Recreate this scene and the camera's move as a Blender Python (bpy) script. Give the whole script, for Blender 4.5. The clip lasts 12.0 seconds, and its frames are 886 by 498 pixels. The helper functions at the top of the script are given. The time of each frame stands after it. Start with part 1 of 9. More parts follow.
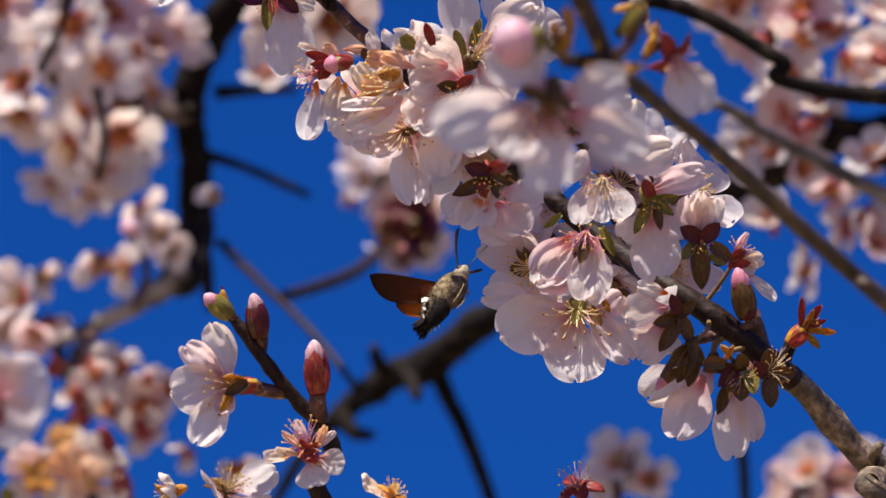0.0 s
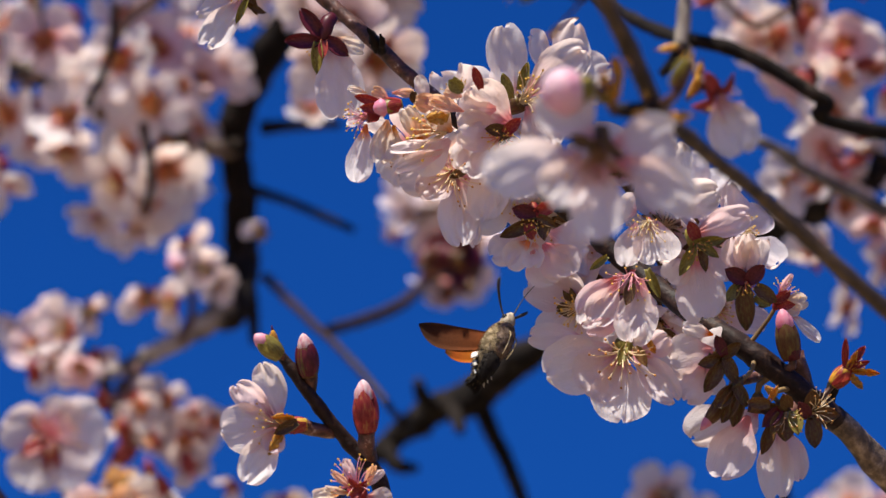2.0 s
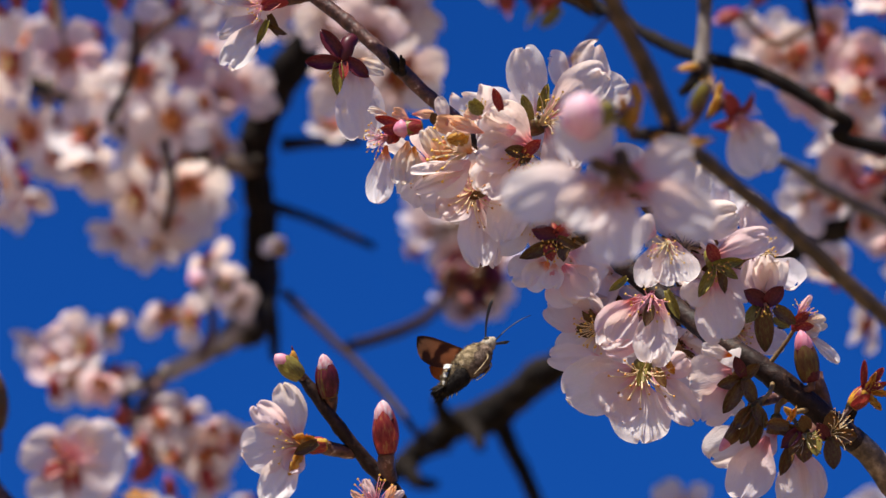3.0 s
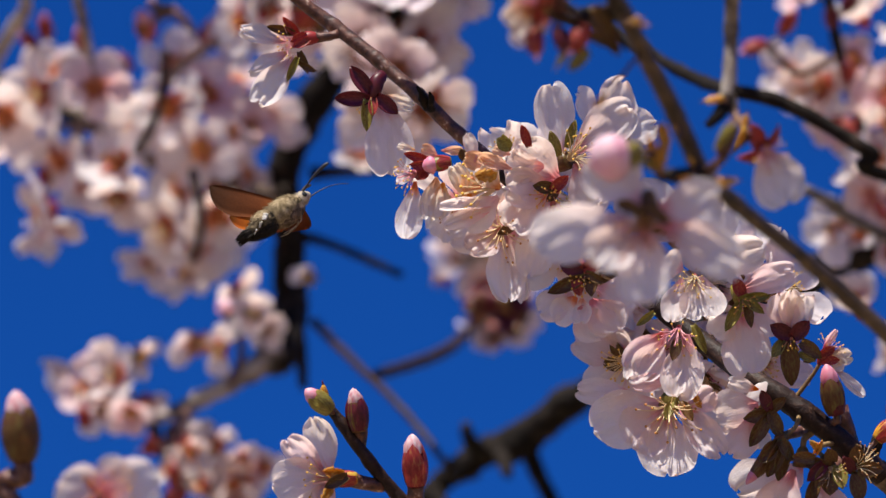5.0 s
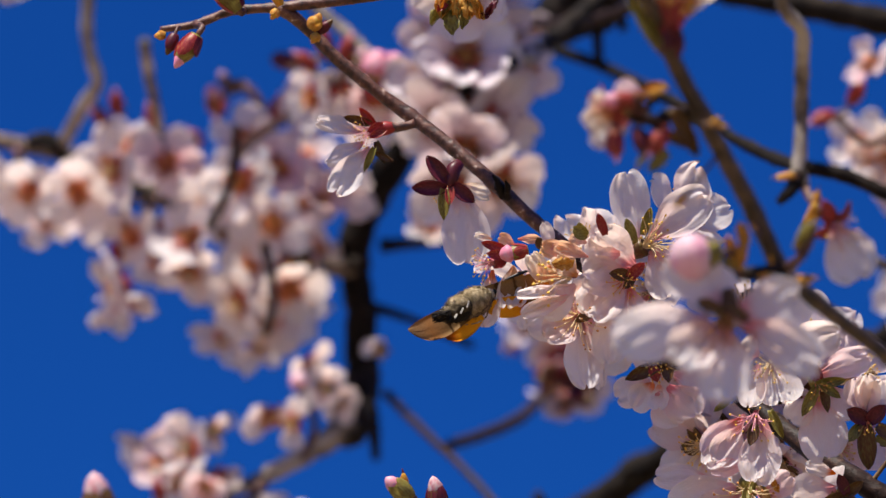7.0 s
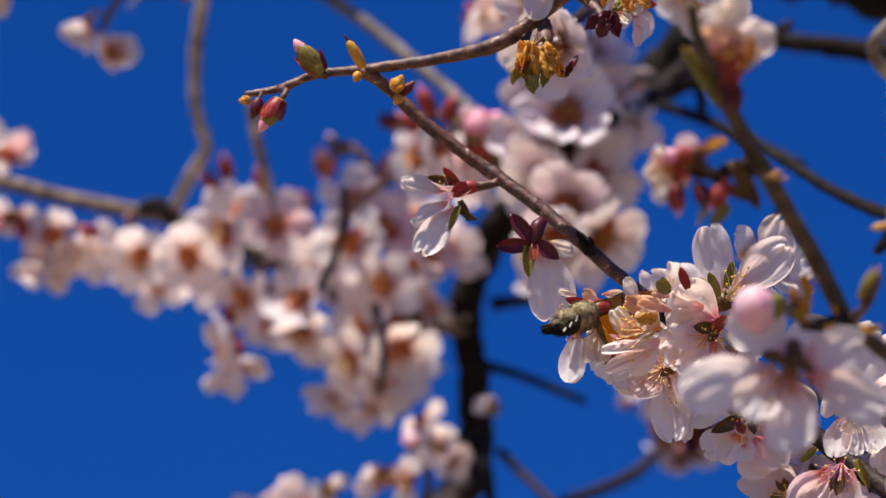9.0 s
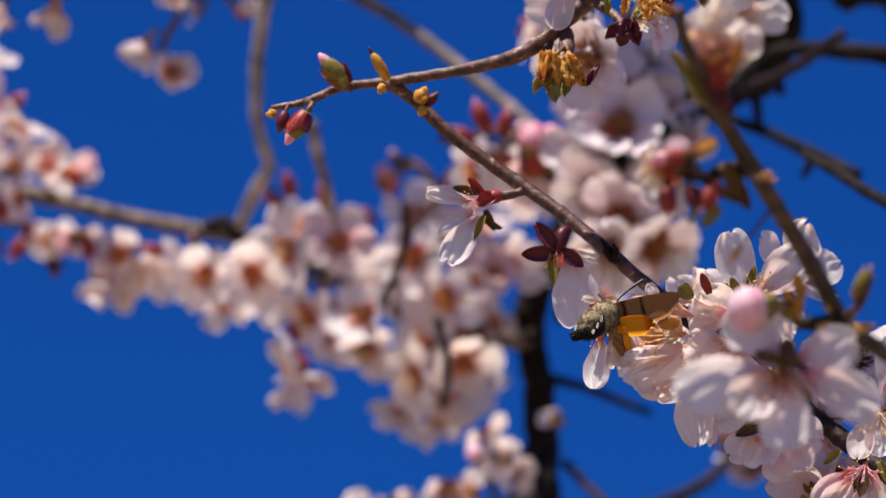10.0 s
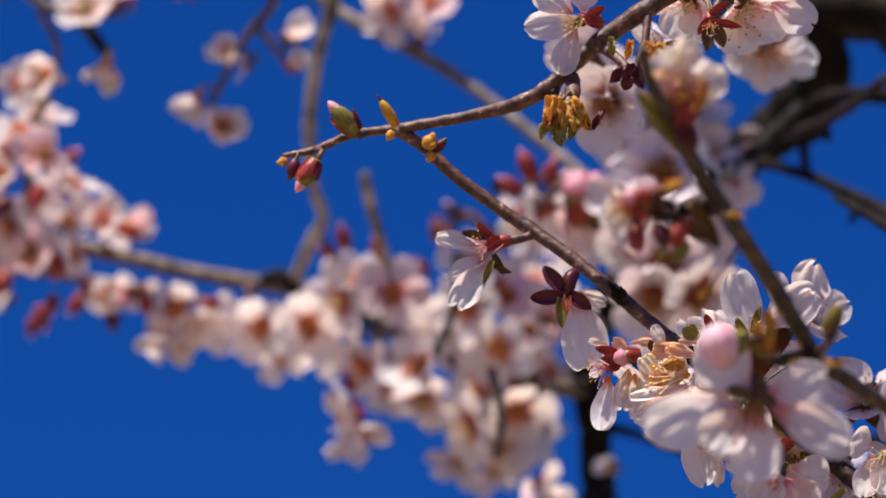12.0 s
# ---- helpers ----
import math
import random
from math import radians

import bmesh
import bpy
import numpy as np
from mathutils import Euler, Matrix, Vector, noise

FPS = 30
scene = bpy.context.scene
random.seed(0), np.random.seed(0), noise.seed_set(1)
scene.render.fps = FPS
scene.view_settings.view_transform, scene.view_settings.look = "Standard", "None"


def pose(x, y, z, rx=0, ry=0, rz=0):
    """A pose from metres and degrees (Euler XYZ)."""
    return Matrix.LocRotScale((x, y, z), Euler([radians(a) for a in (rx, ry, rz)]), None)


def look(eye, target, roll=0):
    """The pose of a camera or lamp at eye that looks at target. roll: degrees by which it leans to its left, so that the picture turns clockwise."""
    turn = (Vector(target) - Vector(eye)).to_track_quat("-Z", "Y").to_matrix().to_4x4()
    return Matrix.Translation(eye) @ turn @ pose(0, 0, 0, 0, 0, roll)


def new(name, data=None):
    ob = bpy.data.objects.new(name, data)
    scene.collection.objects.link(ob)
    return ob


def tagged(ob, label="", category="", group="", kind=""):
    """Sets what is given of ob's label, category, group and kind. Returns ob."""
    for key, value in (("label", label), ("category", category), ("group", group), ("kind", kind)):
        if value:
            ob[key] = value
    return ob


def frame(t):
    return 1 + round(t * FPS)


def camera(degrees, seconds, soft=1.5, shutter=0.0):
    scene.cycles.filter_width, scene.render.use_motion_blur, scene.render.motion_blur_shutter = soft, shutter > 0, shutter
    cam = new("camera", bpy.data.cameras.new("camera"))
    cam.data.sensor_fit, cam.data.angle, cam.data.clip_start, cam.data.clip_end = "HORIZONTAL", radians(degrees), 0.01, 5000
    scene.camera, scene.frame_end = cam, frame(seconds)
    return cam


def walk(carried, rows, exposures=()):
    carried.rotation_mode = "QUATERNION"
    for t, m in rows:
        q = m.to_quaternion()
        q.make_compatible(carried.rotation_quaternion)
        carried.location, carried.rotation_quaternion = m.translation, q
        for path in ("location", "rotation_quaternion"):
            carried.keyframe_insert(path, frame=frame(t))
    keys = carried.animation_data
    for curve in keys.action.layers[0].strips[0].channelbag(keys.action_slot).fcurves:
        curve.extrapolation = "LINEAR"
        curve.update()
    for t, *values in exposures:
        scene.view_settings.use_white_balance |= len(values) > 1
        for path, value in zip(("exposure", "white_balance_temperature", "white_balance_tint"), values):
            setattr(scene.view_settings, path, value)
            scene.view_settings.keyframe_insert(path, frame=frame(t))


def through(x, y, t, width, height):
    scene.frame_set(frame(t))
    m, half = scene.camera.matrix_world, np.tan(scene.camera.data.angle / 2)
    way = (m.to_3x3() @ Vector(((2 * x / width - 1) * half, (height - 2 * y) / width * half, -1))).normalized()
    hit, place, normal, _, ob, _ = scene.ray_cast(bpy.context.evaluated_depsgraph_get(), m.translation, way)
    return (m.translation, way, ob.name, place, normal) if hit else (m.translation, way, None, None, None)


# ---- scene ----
cam = camera(11.5, 12.0, soft=1.5)
PATH = [
    (0.0, pose(-0.0000, 0.0000, 1.6000, 115.000, -0.000, -0.000)),
    (0.5, pose(0.0000, -0.0050, 1.6006, 115.042, -0.061, 0.156)),
    (1.0, pose(0.0017, -0.0102, 1.6033, 115.006, -0.187, 0.332)),
    (1.5, pose(0.0010, -0.0138, 1.6019, 115.107, -0.267, 0.434)),
    (2.0, pose(-0.0025, -0.0164, 1.5972, 115.353, -0.319, 0.421)),
    (2.5, pose(-0.0029, -0.0195, 1.5966, 115.452, -0.379, 0.517)),
    (3.0, pose(-0.0023, -0.0212, 1.5980, 115.510, -0.519, 0.620)),
    (5.0, pose(-0.0030, -0.0348, 1.5965, 115.780, -0.602, 0.956)),
    (5.5, pose(-0.0066, -0.0388, 1.5934, 116.047, -0.460, 1.076)),
    (6.0, pose(-0.0064, -0.0416, 1.5971, 116.125, -0.480, 1.339)),
    (6.5, pose(-0.0058, -0.0453, 1.5994, 116.321, -0.486, 1.687)),
    (7.0, pose(-0.0075, -0.0504, 1.6022, 116.439, -0.461, 1.933)),
    (9.0, pose(0.0111, -0.0592, 1.5975, 117.178, -0.226, 4.095)),
    (9.5, pose(0.0250, -0.0606, 1.5948, 117.279, -0.315, 4.934)),
    (10.0, pose(0.0397, -0.0663, 1.5884, 117.444, -0.136, 5.741)),
    (10.5, pose(0.0593, -0.0714, 1.5845, 117.527, -0.054, 6.591)),
    (11.0, pose(0.0687, -0.0698, 1.5824, 117.711, -0.037, 7.040)),
    (11.5, pose(0.0715, -0.0793, 1.5767, 117.949, 0.324, 7.364)),
    (12.0, pose(0.0747, -0.0713, 1.5791, 118.183, -0.222, 7.325)),
]
walk(cam, PATH)
cam.data.dof.use_dof = True
cam.data.dof.focus_distance = 1.412
cam.data.dof.aperture_fstop = 19.5
cam.data.dof.aperture_blades = 0

# ---- light ----
SUN_UP, SUN_SIDE = 60.0, 207.0  # degrees above the horizon; degrees clockwise from the way the camera faces
world = bpy.data.worlds.new("sky")
scene.world = world
world.use_nodes = True
wn, wl = world.node_tree.nodes, world.node_tree.links
sky = wn.new("ShaderNodeTexSky")
sky.sky_type, sky.sun_disc = "NISHITA", False
sky.sun_elevation, sky.sun_rotation = radians(SUN_UP), radians(SUN_SIDE)
sky.air_density, sky.dust_density, sky.ozone_density, sky.altitude = 1.0, 0.0, 6.0, 600
deep = wn.new("ShaderNodeMixRGB")
deep.blend_type = "MULTIPLY"
deep.inputs[0].default_value = 1.0
deep.inputs[2].default_value = (0.06, 0.36, 0.90, 1)
wl.new(sky.outputs[0], deep.inputs[1])
wl.new(deep.outputs[0], wn["Background"].inputs[0])
wn["Background"].inputs[1].default_value = 0.073
sun = new("sun", bpy.data.lights.new("sun", "SUN"))
sun.data.energy, sun.data.angle, sun.data.color = 5.2, radians(0.53), (1.0, 0.94, 0.845)
sun_way = Vector((math.sin(radians(SUN_SIDE)) * math.cos(radians(SUN_UP)), math.cos(radians(SUN_SIDE)) * math.cos(radians(SUN_UP)), math.sin(radians(SUN_UP))))
sun.matrix_world = look(sun_way * 20, (0, 0, 0))
scene.view_settings.exposure = 0.67


# ---- materials ----
def shader(name):
    m = bpy.data.materials.new(name)
    m.use_nodes = True
    return m, m.node_tree.nodes, m.node_tree.links, m.node_tree.nodes["Principled BSDF"]


def ramp(n, stops):
    r = n.new("ShaderNodeValToRGB")
    e = r.color_ramp.elements
    while len(e) < len(stops):
        e.new(0.5)
    for k, (p, c) in enumerate(stops):
        e[k].position, e[k].color = p, (*c, 1)
    return r


def noise_node(n, l, scale, detail=4.0, rough=0.6, coord="Object", stretch=None):
    tc = n.new("ShaderNodeTexCoord")
    x = n.new("ShaderNodeTexNoise")
    x.inputs["Scale"].default_value, x.inputs["Detail"].default_value, x.inputs["Roughness"].default_value = scale, detail, rough
    if stretch:
        mp = n.new("ShaderNodeMapping")
        mp.inputs["Scale"].default_value = stretch
        l.new(tc.outputs[coord], mp.inputs[0])
        l.new(mp.outputs[0], x.inputs["Vector"])
    else:
        l.new(tc.outputs[coord], x.inputs["Vector"])
    return x


def bump(n, l, p, height, strength, distance):
    b = n.new("ShaderNodeBump")
    b.inputs["Strength"].default_value, b.inputs["Distance"].default_value = strength, distance
    l.new(height, b.inputs["Height"])
    l.new(b.outputs[0], p.inputs["Normal"])
    return b


def mottled(name, stops, scale, roughness=0.7, relief=0.0, distance=0.001, detail=5.0, stretch=None, spread=0.12, through=0.0):
    """A surface whose colour wanders along the stops, a little different from piece to piece. through: the share of light that passes thin tissue."""
    m, n, l, p = shader(name)
    x = noise_node(n, l, scale, detail, stretch=stretch)
    r = ramp(n, stops)
    l.new(x.outputs["Fac"], r.inputs[0])
    info = n.new("ShaderNodeObjectInfo")
    hsv = n.new("ShaderNodeHueSaturation")
    mr = n.new("ShaderNodeMapRange")
    mr.inputs["To Min"].default_value, mr.inputs["To Max"].default_value = 1 - spread, 1 + spread
    l.new(info.outputs["Random"], mr.inputs["Value"])
    l.new(mr.outputs[0], hsv.inputs["Value"])
    l.new(r.outputs[0], hsv.inputs["Color"])
    l.new(hsv.outputs[0], p.inputs["Base Color"])
    p.inputs["Roughness"].default_value = roughness
    if through:
        tr = n.new("ShaderNodeBsdfTranslucent")
        mix = n.new("ShaderNodeMixShader")
        mix.inputs[0].default_value = through
        l.new(hsv.outputs[0], tr.inputs["Color"])
        l.new(p.outputs[0], mix.inputs[1])
        l.new(tr.outputs[0], mix.inputs[2])
        l.new(mix.outputs[0], n["Material Output"].inputs["Surface"])
    if relief:
        bump(n, l, p, x.outputs["Fac"], relief, distance)
    return m


def petal_material(name, tip, mid, base, through_light=0.55, reach=0.30):
    """Thin petal: pigment runs from the claw to the rim, light passes through it. The petal's own y runs 0 to 1."""
    m, n, l, p = shader(name)
    tc = n.new("ShaderNodeTexCoord")
    sep = n.new("ShaderNodeSeparateXYZ")
    l.new(tc.outputs["Object"], sep.inputs[0])
    r = ramp(n, [(reach * 0.35, base), (reach, mid), (0.45 + reach, tip)])
    info = n.new("ShaderNodeObjectInfo")
    grain = noise_node(n, l, 3.5, 3)
    add = n.new("ShaderNodeMath")
    add.operation = "MULTIPLY_ADD"
    add.inputs[1].default_value, add.inputs[2].default_value = 0.35, -0.17
    l.new(grain.outputs["Fac"], add.inputs[0])
    add2 = n.new("ShaderNodeMath")
    l.new(sep.outputs["Y"], add2.inputs[0])
    l.new(add.outputs[0], add2.inputs[1])
    l.new(add2.outputs[0], r.inputs[0])
    hsv = n.new("ShaderNodeHueSaturation")
    mr = n.new("ShaderNodeMapRange")
    mr.inputs["To Min"].default_value, mr.inputs["To Max"].default_value = 0.7, 1.35
    l.new(info.outputs["Random"], mr.inputs["Value"])
    l.new(mr.outputs[0], hsv.inputs["Saturation"])
    l.new(r.outputs[0], hsv.inputs["Color"])
    veins = noise_node(n, l, 14.0, 3, stretch=(3.0, 0.25, 1.0))
    l.new(hsv.outputs[0], p.inputs["Base Color"])
    p.inputs["Roughness"].default_value = 0.55
    p.inputs["Specular IOR Level"].default_value = 0.25
    crease = noise_node(n, l, 5.0, 4, 0.65)
    both = n.new("ShaderNodeMath")
    both.operation = "MULTIPLY_ADD"
    both.inputs[1].default_value = 1.6
    l.new(crease.outputs["Fac"], both.inputs[0])
    l.new(veins.outputs["Fac"], both.inputs[2])
    b = bump(n, l, p, both.outputs[0], 0.38, 0.0009)
    tr = n.new("ShaderNodeBsdfTranslucent")
    warm = n.new("ShaderNodeMixRGB")
    warm.blend_type = "MULTIPLY"
    warm.inputs[0].default_value = 1.0
    warm.inputs[2].default_value = (1.0, 0.895, 0.83, 1)
    l.new(hsv.outputs[0], warm.inputs[1])
    l.new(warm.outputs[0], tr.inputs["Color"])
    l.new(b.outputs[0], tr.inputs["Normal"])
    mix = n.new("ShaderNodeMixShader")
    mix.inputs[0].default_value = through_light
    l.new(p.outputs[0], mix.inputs[1])
    l.new(tr.outputs[0], mix.inputs[2])
    l.new(mix.outputs[0], n["Material Output"].inputs["Surface"])
    return m


PETAL = petal_material("petal", (0.91, 0.835, 0.805), (0.91, 0.76, 0.74), (0.86, 0.45, 0.46))
PETAL_WARM = petal_material("warm_petal", (0.90, 0.85, 0.835), (0.90, 0.76, 0.72), (0.86, 0.22, 0.08), 0.54, 0.40)
PETAL_OLD = petal_material("old_petal", (0.90, 0.82, 0.74), (0.90, 0.70, 0.52), (0.84, 0.40, 0.16), 0.45, 0.34)
PETAL_APRICOT = petal_material("apricot_petal", (0.90, 0.60, 0.38), (0.88, 0.56, 0.42), (0.84, 0.40, 0.30), 0.48, 0.40)
PETAL_PINK = petal_material("pink_petal", (0.90, 0.75, 0.77), (0.89, 0.63, 0.67), (0.76, 0.26, 0.24), 0.55)
PETAL_ROSE = petal_material("rose_petal", (0.88, 0.79, 0.79), (0.87, 0.70, 0.71), (0.80, 0.40, 0.44))
PETAL_PALE = petal_material("pale_petal", (0.91, 0.86, 0.87), (0.91, 0.81, 0.81), (0.86, 0.28, 0.12), 0.56, 0.30)
# Shade painted into the petal: darker pigment and less light let through.
PETAL_SHADED = petal_material("shaded_petal", (0.82, 0.745, 0.765), (0.74, 0.60, 0.62), (0.19, 0.075, 0.04), 0.28, 0.36)
BUD_WHITE = mottled("bud_white", [(0.36, (0.74, 0.26, 0.30)), (0.50, (0.86, 0.56, 0.57)), (0.68, (0.90, 0.80, 0.78))], 2.2, 0.5, 0.3, 0.002, stretch=(5, 5, 1.2), through=0.3)
BUD_PINK = mottled("bud_pink", [(0.3, (0.86, 0.40, 0.52)), (0.5, (0.90, 0.58, 0.66)), (0.7, (0.92, 0.80, 0.82))], 2.2, 0.5, through=0.4)
BUD_DEEP = mottled("bud_deep_pink", [(0.3, (0.80, 0.16, 0.30)), (0.5, (0.88, 0.36, 0.46)), (0.7, (0.91, 0.62, 0.66))], 2.5, 0.5, through=0.3)
BARK_DARK = mottled("limb_bark", [(0.3, (0.006, 0.005, 0.004)), (0.56, (0.014, 0.010, 0.008)), (0.78, (0.07, 0.052, 0.038))], 60, 0.9, 0.9, 0.004)
BARK_DARK.node_tree.nodes["Principled BSDF"].inputs["Specular IOR Level"].default_value = 0.15
BARK_TWIG = mottled("twig_bark", [(0.36, (0.030, 0.010, 0.007)), (0.50, (0.095, 0.034, 0.021)), (0.62, (0.16, 0.066, 0.040)), (0.70, (0.52, 0.39, 0.31))], 300, 0.52, 0.8, 0.0009)
BARK_MAIN = mottled("branch_bark", [(0.34, (0.03, 0.019, 0.013)), (0.52, (0.16, 0.105, 0.066)), (0.70, (0.45, 0.33, 0.23))], 190, 0.7, 1.0, 0.0012)
BARK_PALE = mottled("pale_bark", [(0.36, (0.03, 0.022, 0.018)), (0.46, (0.22, 0.175, 0.14)), (0.60, (0.50, 0.43, 0.35))], 42, 0.8, 0.6, 0.0012)
BARK_GREY = mottled("grey_bark", [(0.3, (0.035, 0.026, 0.02)), (0.5, (0.12, 0.092, 0.074)), (0.72, (0.30, 0.24, 0.19))], 60, 0.8, 0.7, 0.0012)
BARK_RED = mottled("dark_twig_bark", [(0.32, (0.010, 0.005, 0.004)), (0.58, (0.030, 0.014, 0.010)), (0.80, (0.12, 0.066, 0.040))], 360, 0.55, 0.8, 0.0008)
BARK_RED.node_tree.nodes["Principled BSDF"].inputs["Specular IOR Level"].default_value = 0.2
BARK_OLIVE = mottled("olive_bark", [(0.3, (0.020, 0.011, 0.005)), (0.55, (0.075, 0.042, 0.020)), (0.75, (0.19, 0.115, 0.055))], 200, 0.55, 0.6, 0.001)
LEAFY = dict(stretch=(5, 2.0, 1.6), through=0.42)
SEPAL = mottled("sepal", [(0.3, (0.13, 0.036, 0.015)), (0.5, (0.18, 0.082, 0.024)), (0.68, (0.23, 0.165, 0.040))], 3.5, 0.42, 0.15, 0.001, **LEAFY)
SEPAL_RED = mottled("red_sepal", [(0.3, (0.26, 0.014, 0.024)), (0.52, (0.46, 0.050, 0.045)), (0.72, (0.56, 0.24, 0.08))], 3.5, 0.42, 0.15, 0.001, **LEAFY)
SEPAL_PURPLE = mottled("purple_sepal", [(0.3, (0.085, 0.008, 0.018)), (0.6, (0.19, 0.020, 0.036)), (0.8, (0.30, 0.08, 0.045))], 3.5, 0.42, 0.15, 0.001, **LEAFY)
SEPAL_GREEN = mottled("green_sepal", [(0.3, (0.20, 0.11, 0.025)), (0.5, (0.31, 0.25, 0.05)), (0.72, (0.46, 0.40, 0.09))], 3.5, 0.42, 0.15, 0.001, **LEAFY)
SEPAL_DRY = mottled("dry_bract", [(0.3, (0.55, 0.17, 0.025)), (0.5, (0.82, 0.42, 0.055)), (0.75, (0.88, 0.66, 0.22))], 3.5, 0.7, 0.5, 0.002, **LEAFY)
LEAF_BUD = mottled("leaf_bud", [(0.3, (0.58, 0.20, 0.015)), (0.5, (0.72, 0.38, 0.03)), (0.75, (0.48, 0.37, 0.06))], 3.0, 0.55, 0.3, 0.0005, through=0.25)
STALK = mottled("stalk", [(0.3, (0.10, 0.05, 0.02)), (0.55, (0.20, 0.12, 0.04)), (0.75, (0.30, 0.18, 0.07))], 300, 0.6, 0.4, 0.0004)
FILAMENT = mottled("filament", [(0.3, (0.80, 0.60, 0.34)), (0.7, (0.88, 0.74, 0.50))], 5, 0.5, through=0.3)
FILAMENT_RED = mottled("red_filament", [(0.3, (0.60, 0.16, 0.22)), (0.7, (0.80, 0.42, 0.42))], 5, 0.5)
ANTHER = mottled("anther", [(0.3, (0.72, 0.34, 0.03)), (0.7, (0.88, 0.60, 0.10))], 5, 0.7)
FILAMENT_RUST = mottled("rust_filament", [(0.3, (0.74, 0.17, 0.08)), (0.7, (0.88, 0.40, 0.17))], 5, 0.6)
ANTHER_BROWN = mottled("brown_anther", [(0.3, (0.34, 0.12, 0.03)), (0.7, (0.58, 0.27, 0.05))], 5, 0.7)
EARTH = mottled("dry_grass", [(0.3, (0.10, 0.072, 0.040)), (0.5, (0.165, 0.122, 0.07)), (0.7, (0.25, 0.19, 0.115))], 3.0, 0.95, 0.6, 0.03, detail=10)

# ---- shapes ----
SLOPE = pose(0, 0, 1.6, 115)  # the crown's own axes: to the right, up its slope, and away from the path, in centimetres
WOOD = []  # points along all the wood, with its radius


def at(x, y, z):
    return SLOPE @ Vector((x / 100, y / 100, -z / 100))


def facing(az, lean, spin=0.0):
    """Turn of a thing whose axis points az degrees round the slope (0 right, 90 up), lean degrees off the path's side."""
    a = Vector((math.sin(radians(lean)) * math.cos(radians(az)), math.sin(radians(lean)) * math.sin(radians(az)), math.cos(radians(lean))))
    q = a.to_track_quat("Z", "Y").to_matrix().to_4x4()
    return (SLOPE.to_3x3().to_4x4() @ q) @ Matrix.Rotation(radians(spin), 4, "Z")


def mesh_of(name, verts, faces, mats, index=None, smooth=True):
    me = bpy.data.meshes.new(name)
    me.from_pydata(verts, [], faces)
    for m in mats:
        me.materials.append(m)
    if index:
        me.polygons.foreach_set("material_index", index)
    me.polygons.foreach_set("use_smooth", [smooth] * len(faces))
    me.update()
    return me


def part(name, me, parent, m=None, label=""):
    ob = new(name, me)
    ob.parent = parent
    if m is not None:
        ob.matrix_basis = m
    return tagged(ob, label)


def thing(name, base, label, category, group=""):
    ob = new(name)
    ob.empty_display_size = 0.02
    ob.matrix_basis = Matrix.Translation(base)
    return tagged(ob, label, category, group)


def spline(points, step):
    """Catmull-Rom through rows of (x, y, z, r)."""
    p = [np.array(q, float) for q in points]
    p = [2 * p[0] - p[1]] + p + [2 * p[-1] - p[-2]]
    out = []
    for a, b, c, d in zip(p, p[1:], p[2:], p[3:]):
        n = max(2, int(np.linalg.norm((c - b)[:3]) / step))
        for k in range(n):
            u = k / n
            out.append(0.5 * (2 * b + (c - a) * u + (2 * a - 5 * b + 4 * c - d) * u * u + (3 * b - a - 3 * c + d) * u ** 3))
    out.append(p[-2])
    return out


def tube(verts, faces, rows, sides, rough=0.0, seed=0.0, caps=True):
    """Adds a tube along rows of (x, y, z, r) to the lists."""
    start = len(verts)
    up = Vector((0.31, 0.2, 0.93))
    for k, row in enumerate(rows):
        a, b = Vector(rows[max(k - 1, 0)][:3]), Vector(rows[min(k + 1, len(rows) - 1)][:3])
        d = (b - a).normalized() if (b - a).length > 1e-9 else Vector((0, 0, 1))
        u = (up - d * up.dot(d)).normalized()
        v = d.cross(u)
        up = u
        for s in range(sides):
            w = 2 * math.pi * s / sides
            o = u * math.cos(w) + v * math.sin(w)
            r = row[3]
            if rough:
                q = (Vector(row[:3]) + o * r) * (0.45 / max(r, 1e-5)) + Vector((seed, 0, 0))
                r *= 1 + rough * (noise.noise(q) + 0.5 * noise.noise(q * 2.7))
            verts.append(Vector(row[:3]) + o * r)
    for k in range(len(rows) - 1):
        for s in range(sides):
            i, j = start + k * sides + s, start + k * sides + (s + 1) % sides
            faces.append((i, j, j + sides, i + sides))
    if caps:
        faces.append(tuple(start + s for s in reversed(range(sides))))
        faces.append(tuple(start + (len(rows) - 1) * sides + s for s in range(sides)))


